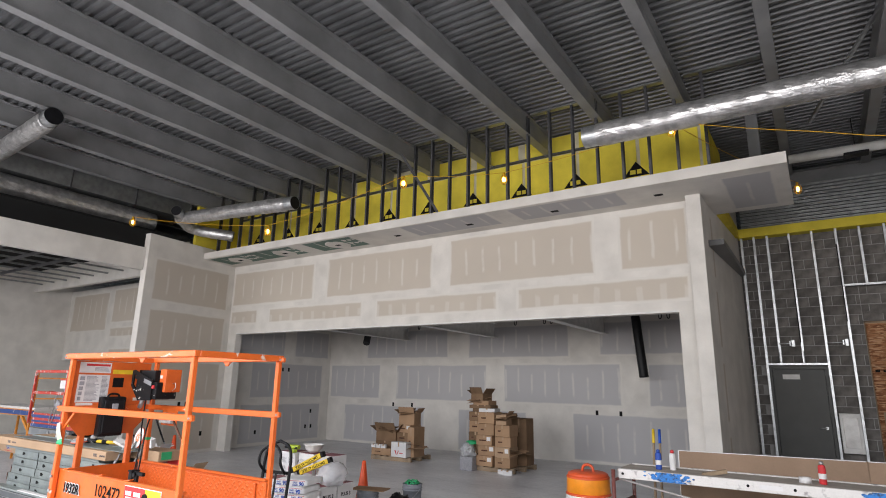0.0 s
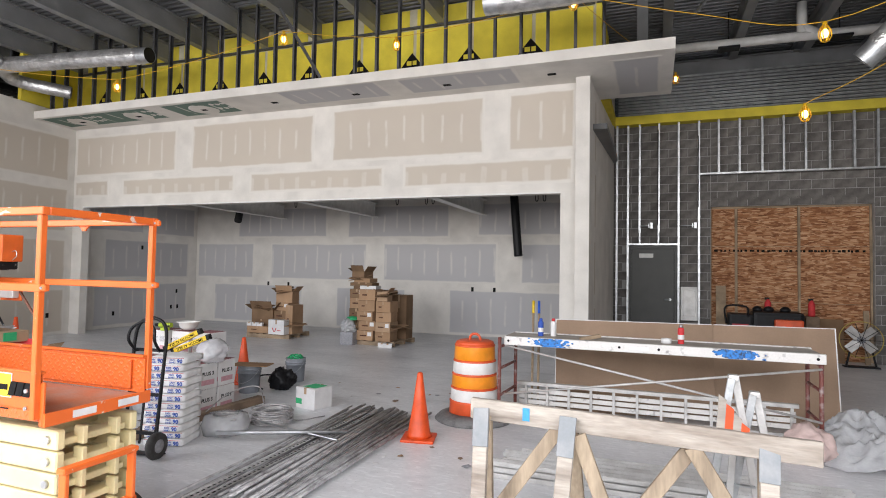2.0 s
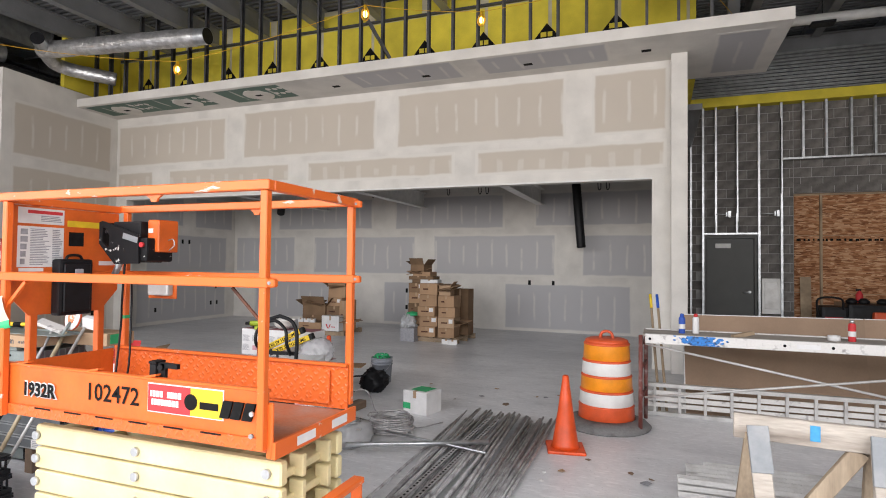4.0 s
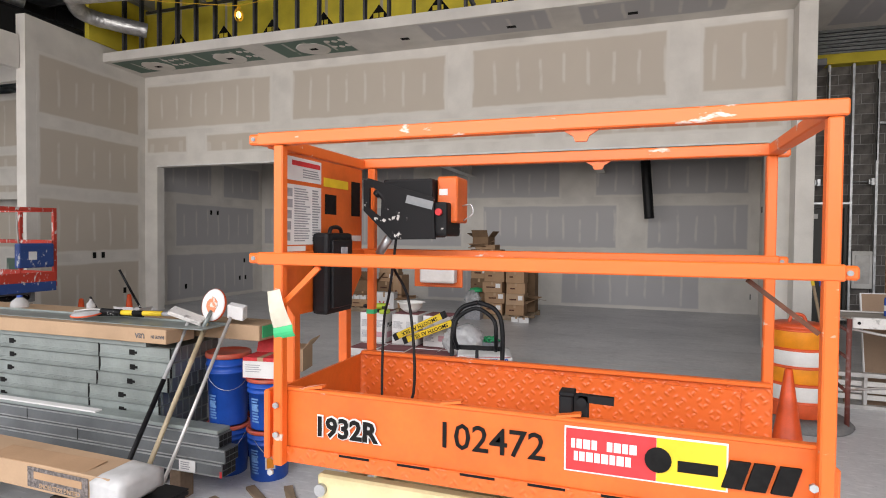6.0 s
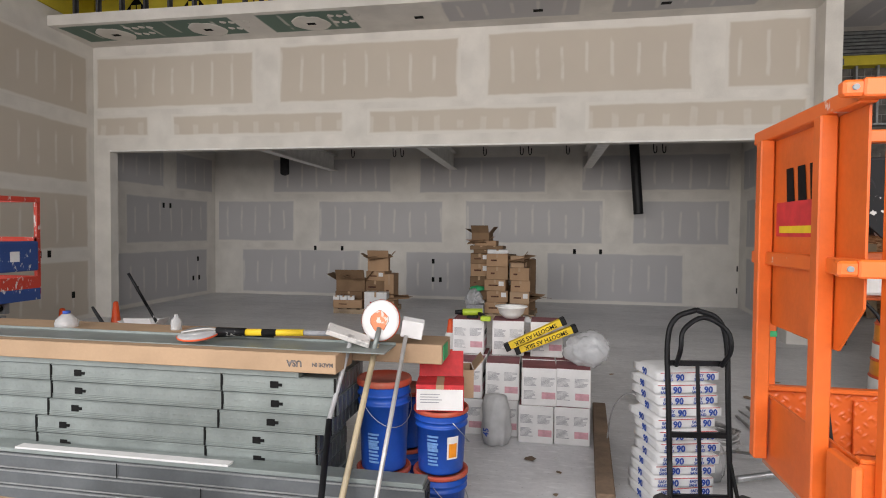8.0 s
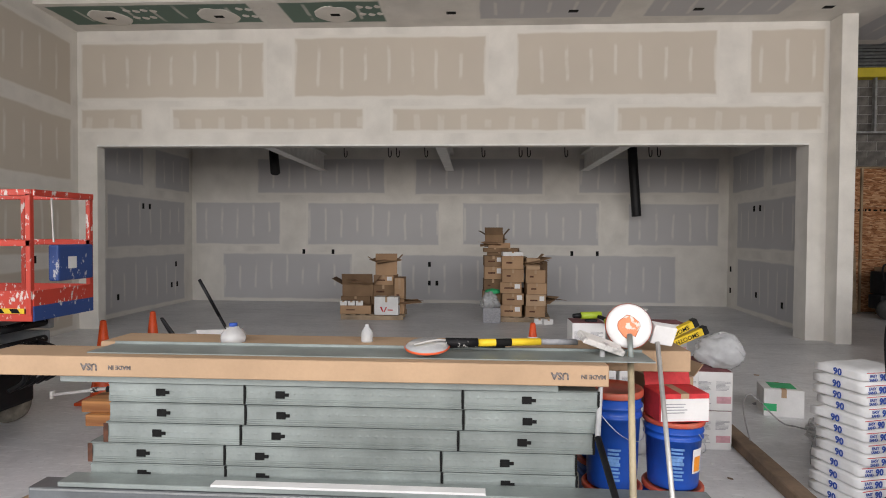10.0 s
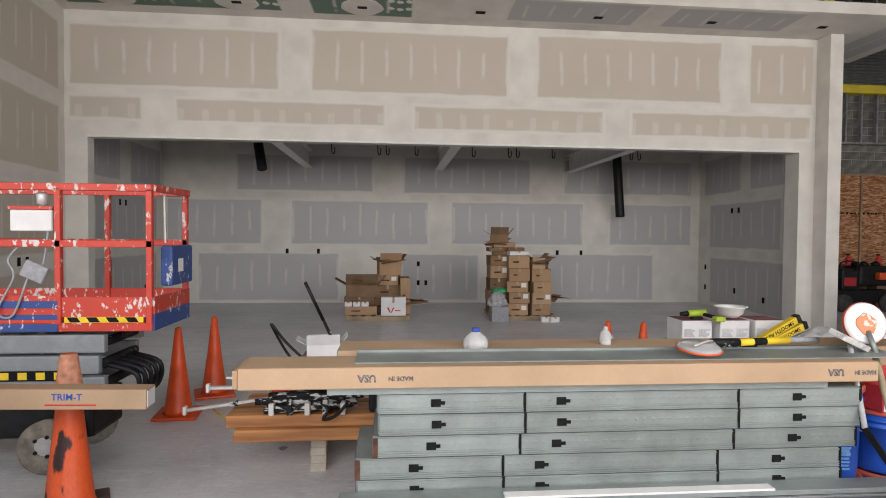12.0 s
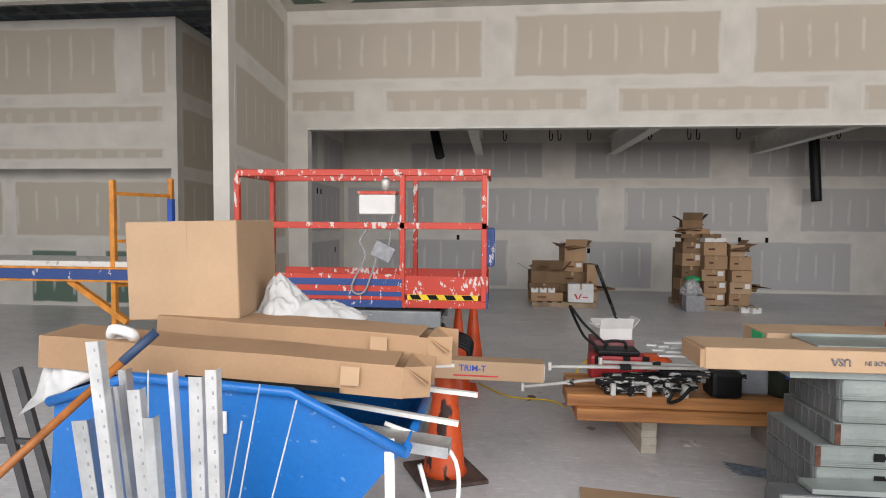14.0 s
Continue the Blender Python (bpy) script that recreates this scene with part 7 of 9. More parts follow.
for k, (x0, x1) in enumerate(((0.0, 1.93), (1.932, 3.3))):
    m = pose(-1.5, 7.9 + 0.012 * k, 0.0, -8, 0, 7.6)
    sheet = empty("drywall_sheet", "brown backed drywall sheet leaning on its long edge", "drywall sheet", m @ pose((x0 + x1) / 2, 0, 0), "leaning drywall sheets")
    bm = bmesh.new()
    add_box(bm, x0, x1, -0.008, 0.008, 0, 1.17)
    bmesh.ops.transform(bm, matrix=m, verts=bm.verts)
    part("board", bm, M["board_brown"], sheet)
    bm = bmesh.new()
    if k == 0:
        add_box(bm, x0 - 0.002, x0 + 0.01, -0.0105, 0.0105, 0.001, 1.172)
    else:
        add_box(bm, x1 - 0.01, x1 + 0.002, -0.0105, 0.0105, 0.001, 1.172)
    add_box(bm, x0 + 0.01, x1 - 0.01, -0.0105, 0.0105, 1.164, 1.1725)
    bmesh.ops.transform(bm, matrix=m, verts=bm.verts)
    part("white_edge", bm, M["paper_white"], sheet)
tagged(part("prop_stand", box(0.3, 3.0, 0.19, 0.25, 0, 1.1), M["wood_old"]), "timber frame behind the leaning sheets", "frame").matrix_world = pose(-1.5, 7.9, 0, 0, 0, 7.6)


def spray_can(x, y, z, body, cap):
    e = empty("spray_can", "spray can standing on the plank", "spray can", pose(x, y, z))
    part("body", lathe([(0.031, 0), (0.033, 0.006), (0.033, 0.16), (0.028, 0.172), (0.016, 0.18)], 18, pose(x, y, z)), body, e)
    part("cap", lathe([(0.02, 0.178), (0.02, 0.2), (0.015, 0.21), (0.0, 0.212)], 14, pose(x, y, z)), cap, e)
    part("band", lathe([(0.0337, 0.05), (0.0337, 0.1)], 18, pose(x, y, z), 0.0, False), M["paper_white"], e)


spray_can(-1.56, 7.2, 1.021, M["print_blue"], M["print_blue"])
spray_can(-1.42, 7.25, 1.021, M["paper_white"], M["print_red"])
spray_can(-0.02, 7.2, 1.021, M["print_red"], M["galv"])
tagged(part("tape_roll", lathe([(0.035, 0), (0.055, 0), (0.055, 0.05), (0.035, 0.05), (0.035, 0)], 20, None, 0.0, False), M["paper_white"]), "white tape roll on the plank", "tape roll").matrix_world = pose(-0.17, 7.2, 1.021)
tagged(part("wood_offcut", box(-0.13, 0.13, -0.02, 0.02, 0, 0.04, 0.002), M["wood_raw"]), "short lumber offcut on the plank", "wood block").matrix_world = pose(-0.98, 7.15, 1.021, 0, -8, 35)
for x, mm in ((-1.78, "tan_pole"), (-1.7, "blue_bucket")):
    tool = empty("long_handle_tool", "long handled tool leaning behind the scaffold", "tool", pose(x, 7.8, 0))
    part("handle", rod((x, 7.8, 0.0), (x - 0.1, 8.35, 1.2), 0.016), M["wood_raw"], tool)
    part("grip", rod((x - 0.1, 8.35, 1.2), (x - 0.115, 8.43, 1.37), 0.018), M["print_yellow" if mm == "tan_pole" else "blue_bucket"], tool)

# saw horses
horse = empty("saw_horse", "plaster-stained timber saw horse with metal brackets", "saw horse", pose(-0.45, 3.95, 0))
bm = box(-0.97, 0.97, -0.02, 0.02, -0.13, 0.0, 0.004)
bmesh.ops.subdivide_edges(bm, edges=[q for q in bm.edges if q.calc_length() > 1.5], cuts=60)
for v in bm.verts:
    nick = max(0.0, noise.noise(Vector((v.co.x * 9, v.co.y * 20, 3.0))) - 0.15)
    v.co.z += (-0.03 if v.co.z > -0.06 else 0.012) * nick + 0.002 * noise.noise(v.co * 14)
bmesh.ops.transform(bm, matrix=pose(-0.45, 3.94, 0.945, 0, 0.6, -4), verts=bm.verts)
part("beam", bm, M["horse_wood"], horse)
part("tape", box(-0.62, -0.575, -0.0225, 0.0225, -0.1, -0.02, 0, pose(-0.45, 3.94, 0.945, 0, 0.6, -4)), M["tape_blue"], horse)
for x, dx in ((-1.32, -0.06), (-0.78, 0.04), (0.28, 0.05)):
    for s in (-1, 1):
        part("leg", bar((x, 3.95 + 0.04 * s, 0.86), (x + dx * s, 3.95 + 0.34 * s, 0.0), 0.09, 0.04, (0, 1, 0), 0.003), M["horse_wood"] if s < 0 else M["horse_leg"], horse)
    bracket = part("bracket", bar((x, 3.9, 0.92), (x - dx * 0.25, 3.83, 0.7), 0.1, 0.02, (0, 1, 0), 0.002), M["lift_grey"], horse)
for a, b in (((-1.28, 4.0, 0.2), (-0.85, 3.98, 0.82)), ((-0.72, 3.9, 0.82), (-0.45, 3.9, 0.1)), ((-0.55, 3.97, 0.15), (-0.1, 3.97, 0.8)), ((-0.1, 3.92, 0.82), (0.25, 3.9, 0.25))):
    part("diagonal", bar(a, b, 0.085, 0.035, (0, 1, 0), 0.003), M["horse_leg"], horse)

step = empty("step_ladder", "folded aluminium A-shaped trestle with dusty legs", "ladder", pose(0.2, 4.45, 0))
for y, ax, az in ((4.36, 0.16, 1.15), (4.46, 0.29, 1.04)):
    for sd in (-1, 1):
        part("leg", bar((ax + 0.012 * sd, y + 0.02 * sd, az), (ax + 0.2 * sd, y + 0.05 * sd, 0.0), 0.045, 0.025, (0, 1, 0), 0.003), M["alum"] if sd > 0 else M["galv"], step)
    part("cap", box(ax - 0.03, ax + 0.03, y - 0.03, y + 0.03, az - 0.02, az + 0.02, 0.01), M["alum"], step)
part("brace", bar((0.04, 4.36, 0.5), (0.28, 4.36, 0.5), 0.03, 0.01), M["galv"], step)
board = empty("barricade_board", "orange and white striped barricade board leaning on the trestle", "barricade", pose(0.08, 4.32, 0))
BOARD = pose(0.1, 4.31, 0.0, 0, 4, 0)
part("post", box(-0.02, 0.02, -0.01, 0.01, 0, 0.75, 0.002, BOARD), M["alum"], board)
for k in range(4):
    bm = bmesh.new()
    bm.faces.new([bm.verts.new(BOARD @ Vector(q)) for q in ((-0.1 + 0.045 * k, -0.014, 0.72), (-0.055 + 0.045 * k, -0.014, 0.72), (-0.055 + 0.045 * k, -0.014, 1.02 - 0.05 * k), (-0.1 + 0.045 * k, -0.014, 1.05 - 0.05 * k))])
    ex = bmesh.ops.extrude_face_region(bm, geom=bm.faces[:])
    bmesh.ops.translate(bm, vec=(0, 0.012, 0), verts=[v for v in ex["geom"] if isinstance(v, bmesh.types.BMVert)])
    bmesh.ops.recalc_face_normals(bm, faces=bm.faces)
    part("stripe", bm, M["wood"] if k % 2 == 0 else M["drum_red"], board)

for k in range(15):
    x0 = -1.66 + 0.07 * (k * 2 % 5)
    y0 = 5.24 + 0.095 * (k % 5) + 0.02 * (k // 5)
    z0 = 0.002 + 0.045 * (k // 5)
    bm = bmesh.new()
    add_box(bm, x0, x0 + 2.6, y0, y0 + 0.08, z0, z0 + 0.004)
    add_box(bm, x0, x0 + 2.6, y0, y0 + 0.004, z0 + 0.004, z0 + 0.04)
    add_box(bm, x0, x0 + 2.6, y0 + 0.076, y0 + 0.08, z0 + 0.004, z0 + 0.04)
    tagged(part("loose_stud", bm, M["alum"]), "bright galvanised steel stud lying on the floor", "stud", "loose studs on the floor")
bm = bmesh.new()
bmesh.ops.create_grid(bm, x_segments=90, y_segments=70, size=0.5)
for v in bm.verts:
    r = v.co.xy.length / 0.55
    hgt = max(0, 1 - r * r)
    v.co.x *= 2.0
    v.co.y *= 1.25
    q = v.co * 2.2
    v.co.z = 0.012 + hgt * (0.36 + 0.3 * noise.noise(q) + 0.28 * (0.35 - abs(noise.noise(q * 2.3))) + 0.14 * (0.35 - abs(noise.noise(q * 5.5))))
    v.co.z = max(v.co.z, 0.006)
    v.co.y += 0.08 * noise.noise(q * 1.5)
tagged(part("plastic_sheet", bm, M["film"], None, "", True), "crumpled clear plastic sheet heaped on the floor", "plastic sheet").matrix_world = pose(2.05, 7.0, 0, 0, 0, -25)
tagged(part("trash_bag", crumple(0.19, 2.0, 1.0, -0.15, 4, 0.35), M["film_pink"]), "pinkish translucent rubbish bag by the scaffold post", "bag").matrix_world = pose(1.12, 6.85, 0.15)

# pipes, coils and small things on the floor
random.seed(21)
for k in range(46):
    a = random.random()
    x0, x1 = -3.72 + 0.95 * a + random.uniform(-0.08, 0.08), -3.9 + 1.05 * a + random.uniform(-0.05, 0.05)
    z = 0.012 + 0.022 * (k % 3) + 0.004 * random.random()
    r = random.choice((0.009, 0.012, 0.014))
    y1 = 6.95 - random.uniform(0, 0.35)
    tagged(part("conduit_pipe", rod((x0, 3.7 + random.uniform(0, 0.4), z), (x1, y1, z + 0.004), r, seg=8, caps=True), M["conduit"]), "grey metal conduit pipe lying in a pile", "conduit", "pile of conduit pipes")
for k, x in enumerate((-3.5, -3.4)):
    bm = bmesh.new()
    add_box(bm, x - 0.02, x + 0.02, 3.6, 6.5, 0.082, 0.086)
    for j in range(48):
        add_box(bm, x - 0.008, x + 0.008, 3.65 + 0.058 * j, 3.68 + 0.058 * j, 0.0865, 0.0875, mi=1)
    tagged(part("slotted_strut", bm, (M["conduit"], M["black_ink_and_shade"])), "slotted steel strut lying on the pipes", "strut", "slotted struts")
tagged(part("pale_pipe", rod((-4.42, 5.05, 0.11), (-3.25, 5.62, 0.11), 0.022), M["galv"]), "pale galvanised pipe across the pile", "pipe")
tagged(part("pale_pipe", rod((-4.3, 5.6, 0.1), (-3.2, 5.35, 0.1), 0.012), M["galv"]), "thin galvanised pipe across the pile", "pipe")


def coil(x, y, r, n, material, label, wrap=False):
    e = empty("cable_coil", label, "cable coil", pose(x, y, 0))
    bm = bmesh.new()
    pts = []
    rnd = random.Random(int(abs(x * 100)))
    for i in range(n * 16):
        a = 2 * math.pi * i / 16
        rr = r * (1 - 0.25 * rnd.random())
        pts.append((x + rr * math.cos(a), y + rr * math.sin(a), 0.02 + 0.15 * i / (n * 16) + 0.01 * rnd.random()))
    add_tube(bm, pts, 0.009, 6)
    part("cable", bm, material, e)
    if wrap:
        part("wrapper", lathe([(r * 0.55, 0.004), (r * 1.1, 0.006), (r * 1.15, 0.1), (r * 1.0, 0.19), (r * 0.6, 0.2)], 22, pose(x, y, 0), 0.15, False), M["film"], e)
    else:
        part("paper_tag", box(x - 0.06, x + 0.06, y - 0.05, y + 0.05, 0.18, 0.183, 0, pose(0, 0, 0)), M["paper_white"], e)


coil(-4.62, 5.42, 0.21, 9, M["conduit"], "wrapped coil of grey cable on the floor", True)
coil(-4.38, 5.9, 0.25, 12, M["conduit"], "coil of bare grey cable with a paper tag")
tagged(part("loose_cable", tube(arc_points([(-5.2, 5.6, 0.01), (-5.1, 6.0, 0.25), (-4.9, 6.3, 0.3), (-4.7, 6.2, 0.1), (-4.5, 6.3, 0.02), (-4.2, 6.1, 0.01), (-4.0, 6.4, 0.01)], 8), 0.007, 6), M["conduit"]), "loose grey cable looping over the floor", "cable")
bucket("open_bucket", "grey plastic bucket with a lid board", pose(-5.72, 7.15, 0), M["grey_plastic"], None, 0.38, 0.16)
tagged(part("lid_board", box(-0.22, 0.3, -0.14, 0.14, 0, 0.015), M["card"]), "brown board lying on the bucket", "board").matrix_world = pose(-5.72, 7.15, 0.381, 0, 0, 15)
bucket("open_bucket", "grey bucket full of green and black scraps", pose(-5.6, 8.1, 0), M["grey_plastic"], None, 0.36, 0.155)
bm = bmesh.new()
for k in range(12):
    a = k * 0.9
    add_tube(bm, arc_points([(-5.6 + 0.1 * math.cos(a), 8.1 + 0.1 * math.sin(a), 0.3), (-5.6 + 0.08 * math.cos(a + 1), 8.1 + 0.08 * math.sin(a + 1), 0.4), (-5.6 + 0.12 * math.cos(a + 2), 8.1 + 0.12 * math.sin(a + 2), 0.36)], 4), 0.012, 5)
tagged(part("scrap_wire", bm, M["green_label"]), "green and black scraps heaped in a bucket", "scraps")
tb = empty("tool_bag", "black cloth tool bag slumped on the floor", "bag", pose(-5.42, 7.5, 0))
bm = crumple(0.16, 5.0, 1.05, -0.13, 4, 0.45)
bmesh.ops.transform(bm, matrix=pose(-5.42, 7.5, 0.13), verts=bm.verts)
part("body", bm, M["black"], tb)
part("front_pocket", box(-5.5, -5.34, 7.32, 7.37, 0.03, 0.18, 0.015), M["black"], tb)
part("strap", tube(arc_points([(-5.5, 7.4, 0.22), (-5.66, 7.3, 0.2), (-5.72, 7.3, 0.05), (-5.6, 7.3, 0.02)], 6), 0.012, 6), M["black"], tb)
wb = carton("white_carton", "white and green carton on the floor", "carton", pose(-4.4, 6.78, 0, 0, 0, -14), 0.34, 0.3, 0.26, M["paper_white"])
part("green_mark", box(-0.17, -0.06, -0.1515, -0.15, 0.05, 0.12, 0, pose(-4.4, 6.78, 0, 0, 0, -14)), M["green_label"], wb)
part("green_mark", box(-0.1, 0.12, -0.1, 0.12, 0.262, 0.2635, 0, pose(-4.4, 6.78, 0, 0, 0, -14)), M["green_label"], wb)
random.seed(31)
for k in range(34):
    x, y = random.choice(((-4.2, 7.2), (-3.2, 7.8), (-2.2, 5.6), (-4.4, 8.2), (-10.2, 6.2), (-9.4, 5.6), (-5.9, 5.2)))
    x, y = x + random.uniform(-0.6, 0.6), y + random.uniform(-0.5, 0.5)
    s = random.uniform(0.02, 0.07)
    bm = bmesh.new()
    vs = [bm.verts.new((s * math.cos(a) * random.uniform(0.5, 1), s * math.sin(a) * random.uniform(0.5, 1), 0.004 + random.uniform(0, 0.012))) for a in (0.2, 1.4, 2.5, 3.6, 5.0)]
    c = bm.verts.new((0, 0, 0.016))
    for i in range(5):
        bm.faces.new((vs[i], vs[(i + 1) % 5], c))
    tagged(part("floor_scrap", bm, M[random.choice(("paper_white", "card", "print_grey", "wood_old"))]), "small torn scrap lying on the floor", "scrap", "scraps on the floor").matrix_world = pose(x, y, 0.0)

# ---- cardboard piles in the recess ----
random.seed(41)


def pallet(x, y, w, d, rz):
    e = empty("pallet", "rough timber pallet under cardboard boxes", "pallet", pose(x, y, 0, 0, 0, rz))
    m = pose(x, y, 0, 0, 0, rz)
    for s in (-1, 0, 1):
        part("bearer", box(-w / 2, w / 2, s * (d / 2 - 0.04) - 0.04, s * (d / 2 - 0.04) + 0.04, 0, 0.09, 0.004, m), M["wood_raw"], e)
    for k in range(7):
        a = -w / 2 + (w - 0.1) * k / 6
        part("board", box(a, a + 0.1, -d / 2, d / 2, 0.0905, 0.11, 0.002, m), M["wood_raw"], e)


def pile(boxes):
    for x, y, z, w, d, h, rz, flaps, mm in boxes:
        c = carton("cardboard_box", "open brown cardboard box with raised flaps" if flaps else "brown cardboard box stacked on a pallet", "cardboard box", pose(x, y, z, 0, 0, rz), w, d, h, M[mm], flaps, "cardboard boxes in the recess")
        k = random.random()
        if not flaps and h > 0.15:
            part("print", box(-w * 0.3, -w * 0.3 + w * 0.35 * (0.4 + k), -d / 2 - 0.0016, -d / 2 - 0.0002, h * 0.42, h * 0.55, 0, pose(x, y, z, 0, 0, rz)), M["rust"], c)
            if k > 0.62:
                part("shipping_label", box(w * 0.18, w * 0.42, -d / 2 - 0.0016, -d / 2 - 0.0002, h * 0.45, h * 0.85, 0, pose(x, y, z, 0, 0, rz)), M["paper_white"], c)


pallet(-9.42, 12.85, 1.25, 0.95, 2)
pile([(-9.75, 12.75, 0.112, 0.62, 0.7, 0.17, 2, 0, "card"), (-9.78, 12.85, 0.284, 0.6, 0.5, 0.16, 0, 0, "card_dark"), (-9.75, 12.85, 0.446, 0.62, 0.55, 0.24, 4, 3, "card_dark"),
      (-9.25, 12.95, 0.112, 0.5, 0.6, 0.3, -4, 0, "card_dark"), (-9.25, 12.95, 0.414, 0.5, 0.55, 0.26, 6, 0, "card_dark"), (-9.2, 12.9, 0.676, 0.42, 0.42, 0.2, -6, 0, "card"),
      (-9.2, 12.9, 0.878, 0.44, 0.4, 0.28, 10, 4, "card"), (-8.88, 12.75, 0.112, 0.2, 0.5, 0.72, 3, 0, "card")])
wbx = carton("white_carton", "white carton with a red tick mark", "carton", pose(-9.1, 12.42, 0.112, 0, 0, -2), 0.48, 0.22, 0.36, M["paper_white"])
bm = bmesh.new()
for pts in (((-0.13, 0.16), (-0.09, 0.16), (-0.05, 0.06), (-0.075, 0.06)), ((-0.05, 0.06), (-0.01, 0.16), (0.02, 0.16), (-0.03, 0.06))):
    bm.faces.new([bm.verts.new((x, -0.1125, z)) for x, z in pts])
add_box(bm, 0.03, 0.14, -0.1125, -0.111, 0.09, 0.11)
bmesh.ops.transform(bm, matrix=pose(-9.1, 12.42, 0.112, 0, 0, -2), verts=bm.verts)
part("printed_mark", bm, M["print_red"], wbx)
for k in range(3):
    carton("small_carton", "small white carton lying in an open box", "carton", pose(-9.98 + 0.16 * k, 12.42, 0.284, 0, 0, 4 * k), 0.14, 0.09, 0.09, M["paper_white"])
pallet(-6.5, 12.9, 1.3, 1.1, -3)
cols = [(-7.0, 12.75, 0.36, ("card_dark", "card", "card_dark", "card", "card_dark")), (-6.62, 12.55, 0.42, ("card", "card", "card", "card", "card")), (-6.17, 12.5, 0.38, ("card", "card_light", "card", "card"))]
for x, y, w, ms in cols:
    z = 0.112
    for mm in ms:
        h = random.uniform(0.2, 0.26)
        pile([(x + random.uniform(-0.02, 0.02), y + random.uniform(-0.03, 0.03), z, w, 0.4, h, random.uniform(-4, 4), 0, mm)])
        z += h + 0.003
    if x < -6.9:
        for w2, h2, fl in ((0.5, 0.07, 0), (0.46, 0.08, 0), (0.44, 0.1, 0), (0.36, 0.16, 3)):
            pile([(x + 0.1 + random.uniform(-0.06, 0.06), y, z, w2, 0.36, h2, random.uniform(-9, 9), fl, random.choice(("card", "card_dark", "card_dark")))])
            z += h2 + 0.003
    elif x < -6.5:
        pile([(x, y, z, 0.4, 0.34, 0.08, 5, 0, "paper_white"), (x - 0.03, y, z + 0.083, 0.34, 0.3, 0.07, -8, 0, "card_dark")])
    else:
        pile([(x - 0.05, y, z, 0.26, 0.3, 0.22, 3, 2, "card_light")])
for k in range(3):
    pile([(-6.9 + 0.42 * k, 13.15, 0.112, 0.4, 0.4, 1.05 + 0.1 * (k % 2), 0, 0, "card_dark")])
rnd = random.Random(9)
for x, y, z, n in ((-9.75, 12.7, 0.7, 4), (-9.2, 12.75, 1.16, 3), (-6.95, 12.7, 1.5, 4), (-6.2, 12.45, 1.16, 3), (-8.75, 12.6, 0.35, 3), (-5.9, 12.5, 0.4, 3)):
    for k in range(n):
        sheet = box(-0.24, 0.24, -0.17, 0.17, 0, 0.006)
        tagged(part("cardboard_flap", sheet, M[rnd.choice(("card", "card_dark"))]), "loose flattened cardboard thrown on the boxes", "cardboard", "loose cardboard on the piles").matrix_world = pose(x + rnd.uniform(-0.08, 0.08), y + rnd.uniform(-0.08, 0.08), z + 0.03 * k, rnd.uniform(-8, 8), rnd.uniform(-14, 14), rnd.uniform(0, 90))
tagged(part("grey_bin", box(-0.17, 0.17, -0.14, 0.14, 0, 0.3, 0.02), M["print_grey"]), "grey plastic bin beside the boxes", "bin").matrix_world = pose(-7.02, 12.28, 0)
tagged(part("white_bag", crumple(0.16, 7.0, 1.0, -0.1), M["film"]), "crumpled white plastic bag on the bin", "bag").matrix_world = pose(-7.05, 12.3, 0.4)
tagged(part("green_film", lathe([(0.0, 0.0), (0.16, 0.01), (0.13, 0.07), (0.0, 0.1)], 12, None, 0.4), M["green_label"]), "green plastic film tucked among the boxes", "plastic film").matrix_world = pose(-7.0, 12.4, 0.56)
for k, (x, y) in enumerate(((-6.1, 12.2), (-5.95, 12.15))):
    carton("small_carton", "small white carton fallen beside the pallet", "carton", pose(x, y, 0, 0, 0, 20 * k), 0.2, 0.1, 0.1, M["paper_white"])

# ---- tools leaning on and lying on the stud stack ----
p1 = empty("sanding_pole", "black and white pole sander with a flat head", "sanding pole", pose(-6.8, 3.2, 0))
part("lower_pole", rod((-6.62, 3.16, 0.0), (-6.776, 3.817, 0.753), 0.016), M["black"], p1)
part("upper_pole", rod((-6.776, 3.817, 0.753), (-6.72, 3.99, 1.14), 0.013), M["bead"], p1)
part("head", box(-0.12, 0.12, -0.045, 0.045, -0.015, 0.015, 0.004, pose(-6.73, 3.98, 1.165, 20, 20, 20)), M["alum_white"], p1)
p2 = empty("sanding_pole", "tan wooden pole with a round white sanding head", "sanding pole", pose(-6.6, 3.1, 0))
part("pole", rod((-6.69, 3.45, 0.0), (-6.58, 4.0, 1.12), 0.016), M["tan_pole"], p2)
part("joint", rod((-6.585, 3.97, 1.09), (-6.575, 4.04, 1.2), 0.014), M["stack_steel"], p2)
head = part("round_head", lathe([(0.0, 0.012), (0.095, 0.012), (0.112, 0.004), (0.112, -0.012), (0.0, -0.016)], 30, pose(-6.575, 4.06, 1.24, 78, 0, -8)), M["paper_white"], p2)
part("orange_plate", lathe([(0.0, 0.017), (0.05, 0.016), (0.056, 0.0125)], 18, pose(-6.575, 4.06, 1.24, 78, 0, -8), 0.35), M["disc_orange"], head)
part("orange_rim", lathe([(0.113, 0.006), (0.116, -0.004), (0.113, -0.012)], 30, pose(-6.575, 4.06, 1.24, 78, 0, -8), 0.0, False), M["drum_red"], head)
p3 = empty("sanding_pole", "thin aluminium pole with a white sanding head", "sanding pole", pose(-6.4, 3.1, 0))
part("pole", rod((-6.5, 3.4, 0.0), (-6.43, 4.06, 1.16), 0.012), M["alum"], p3)
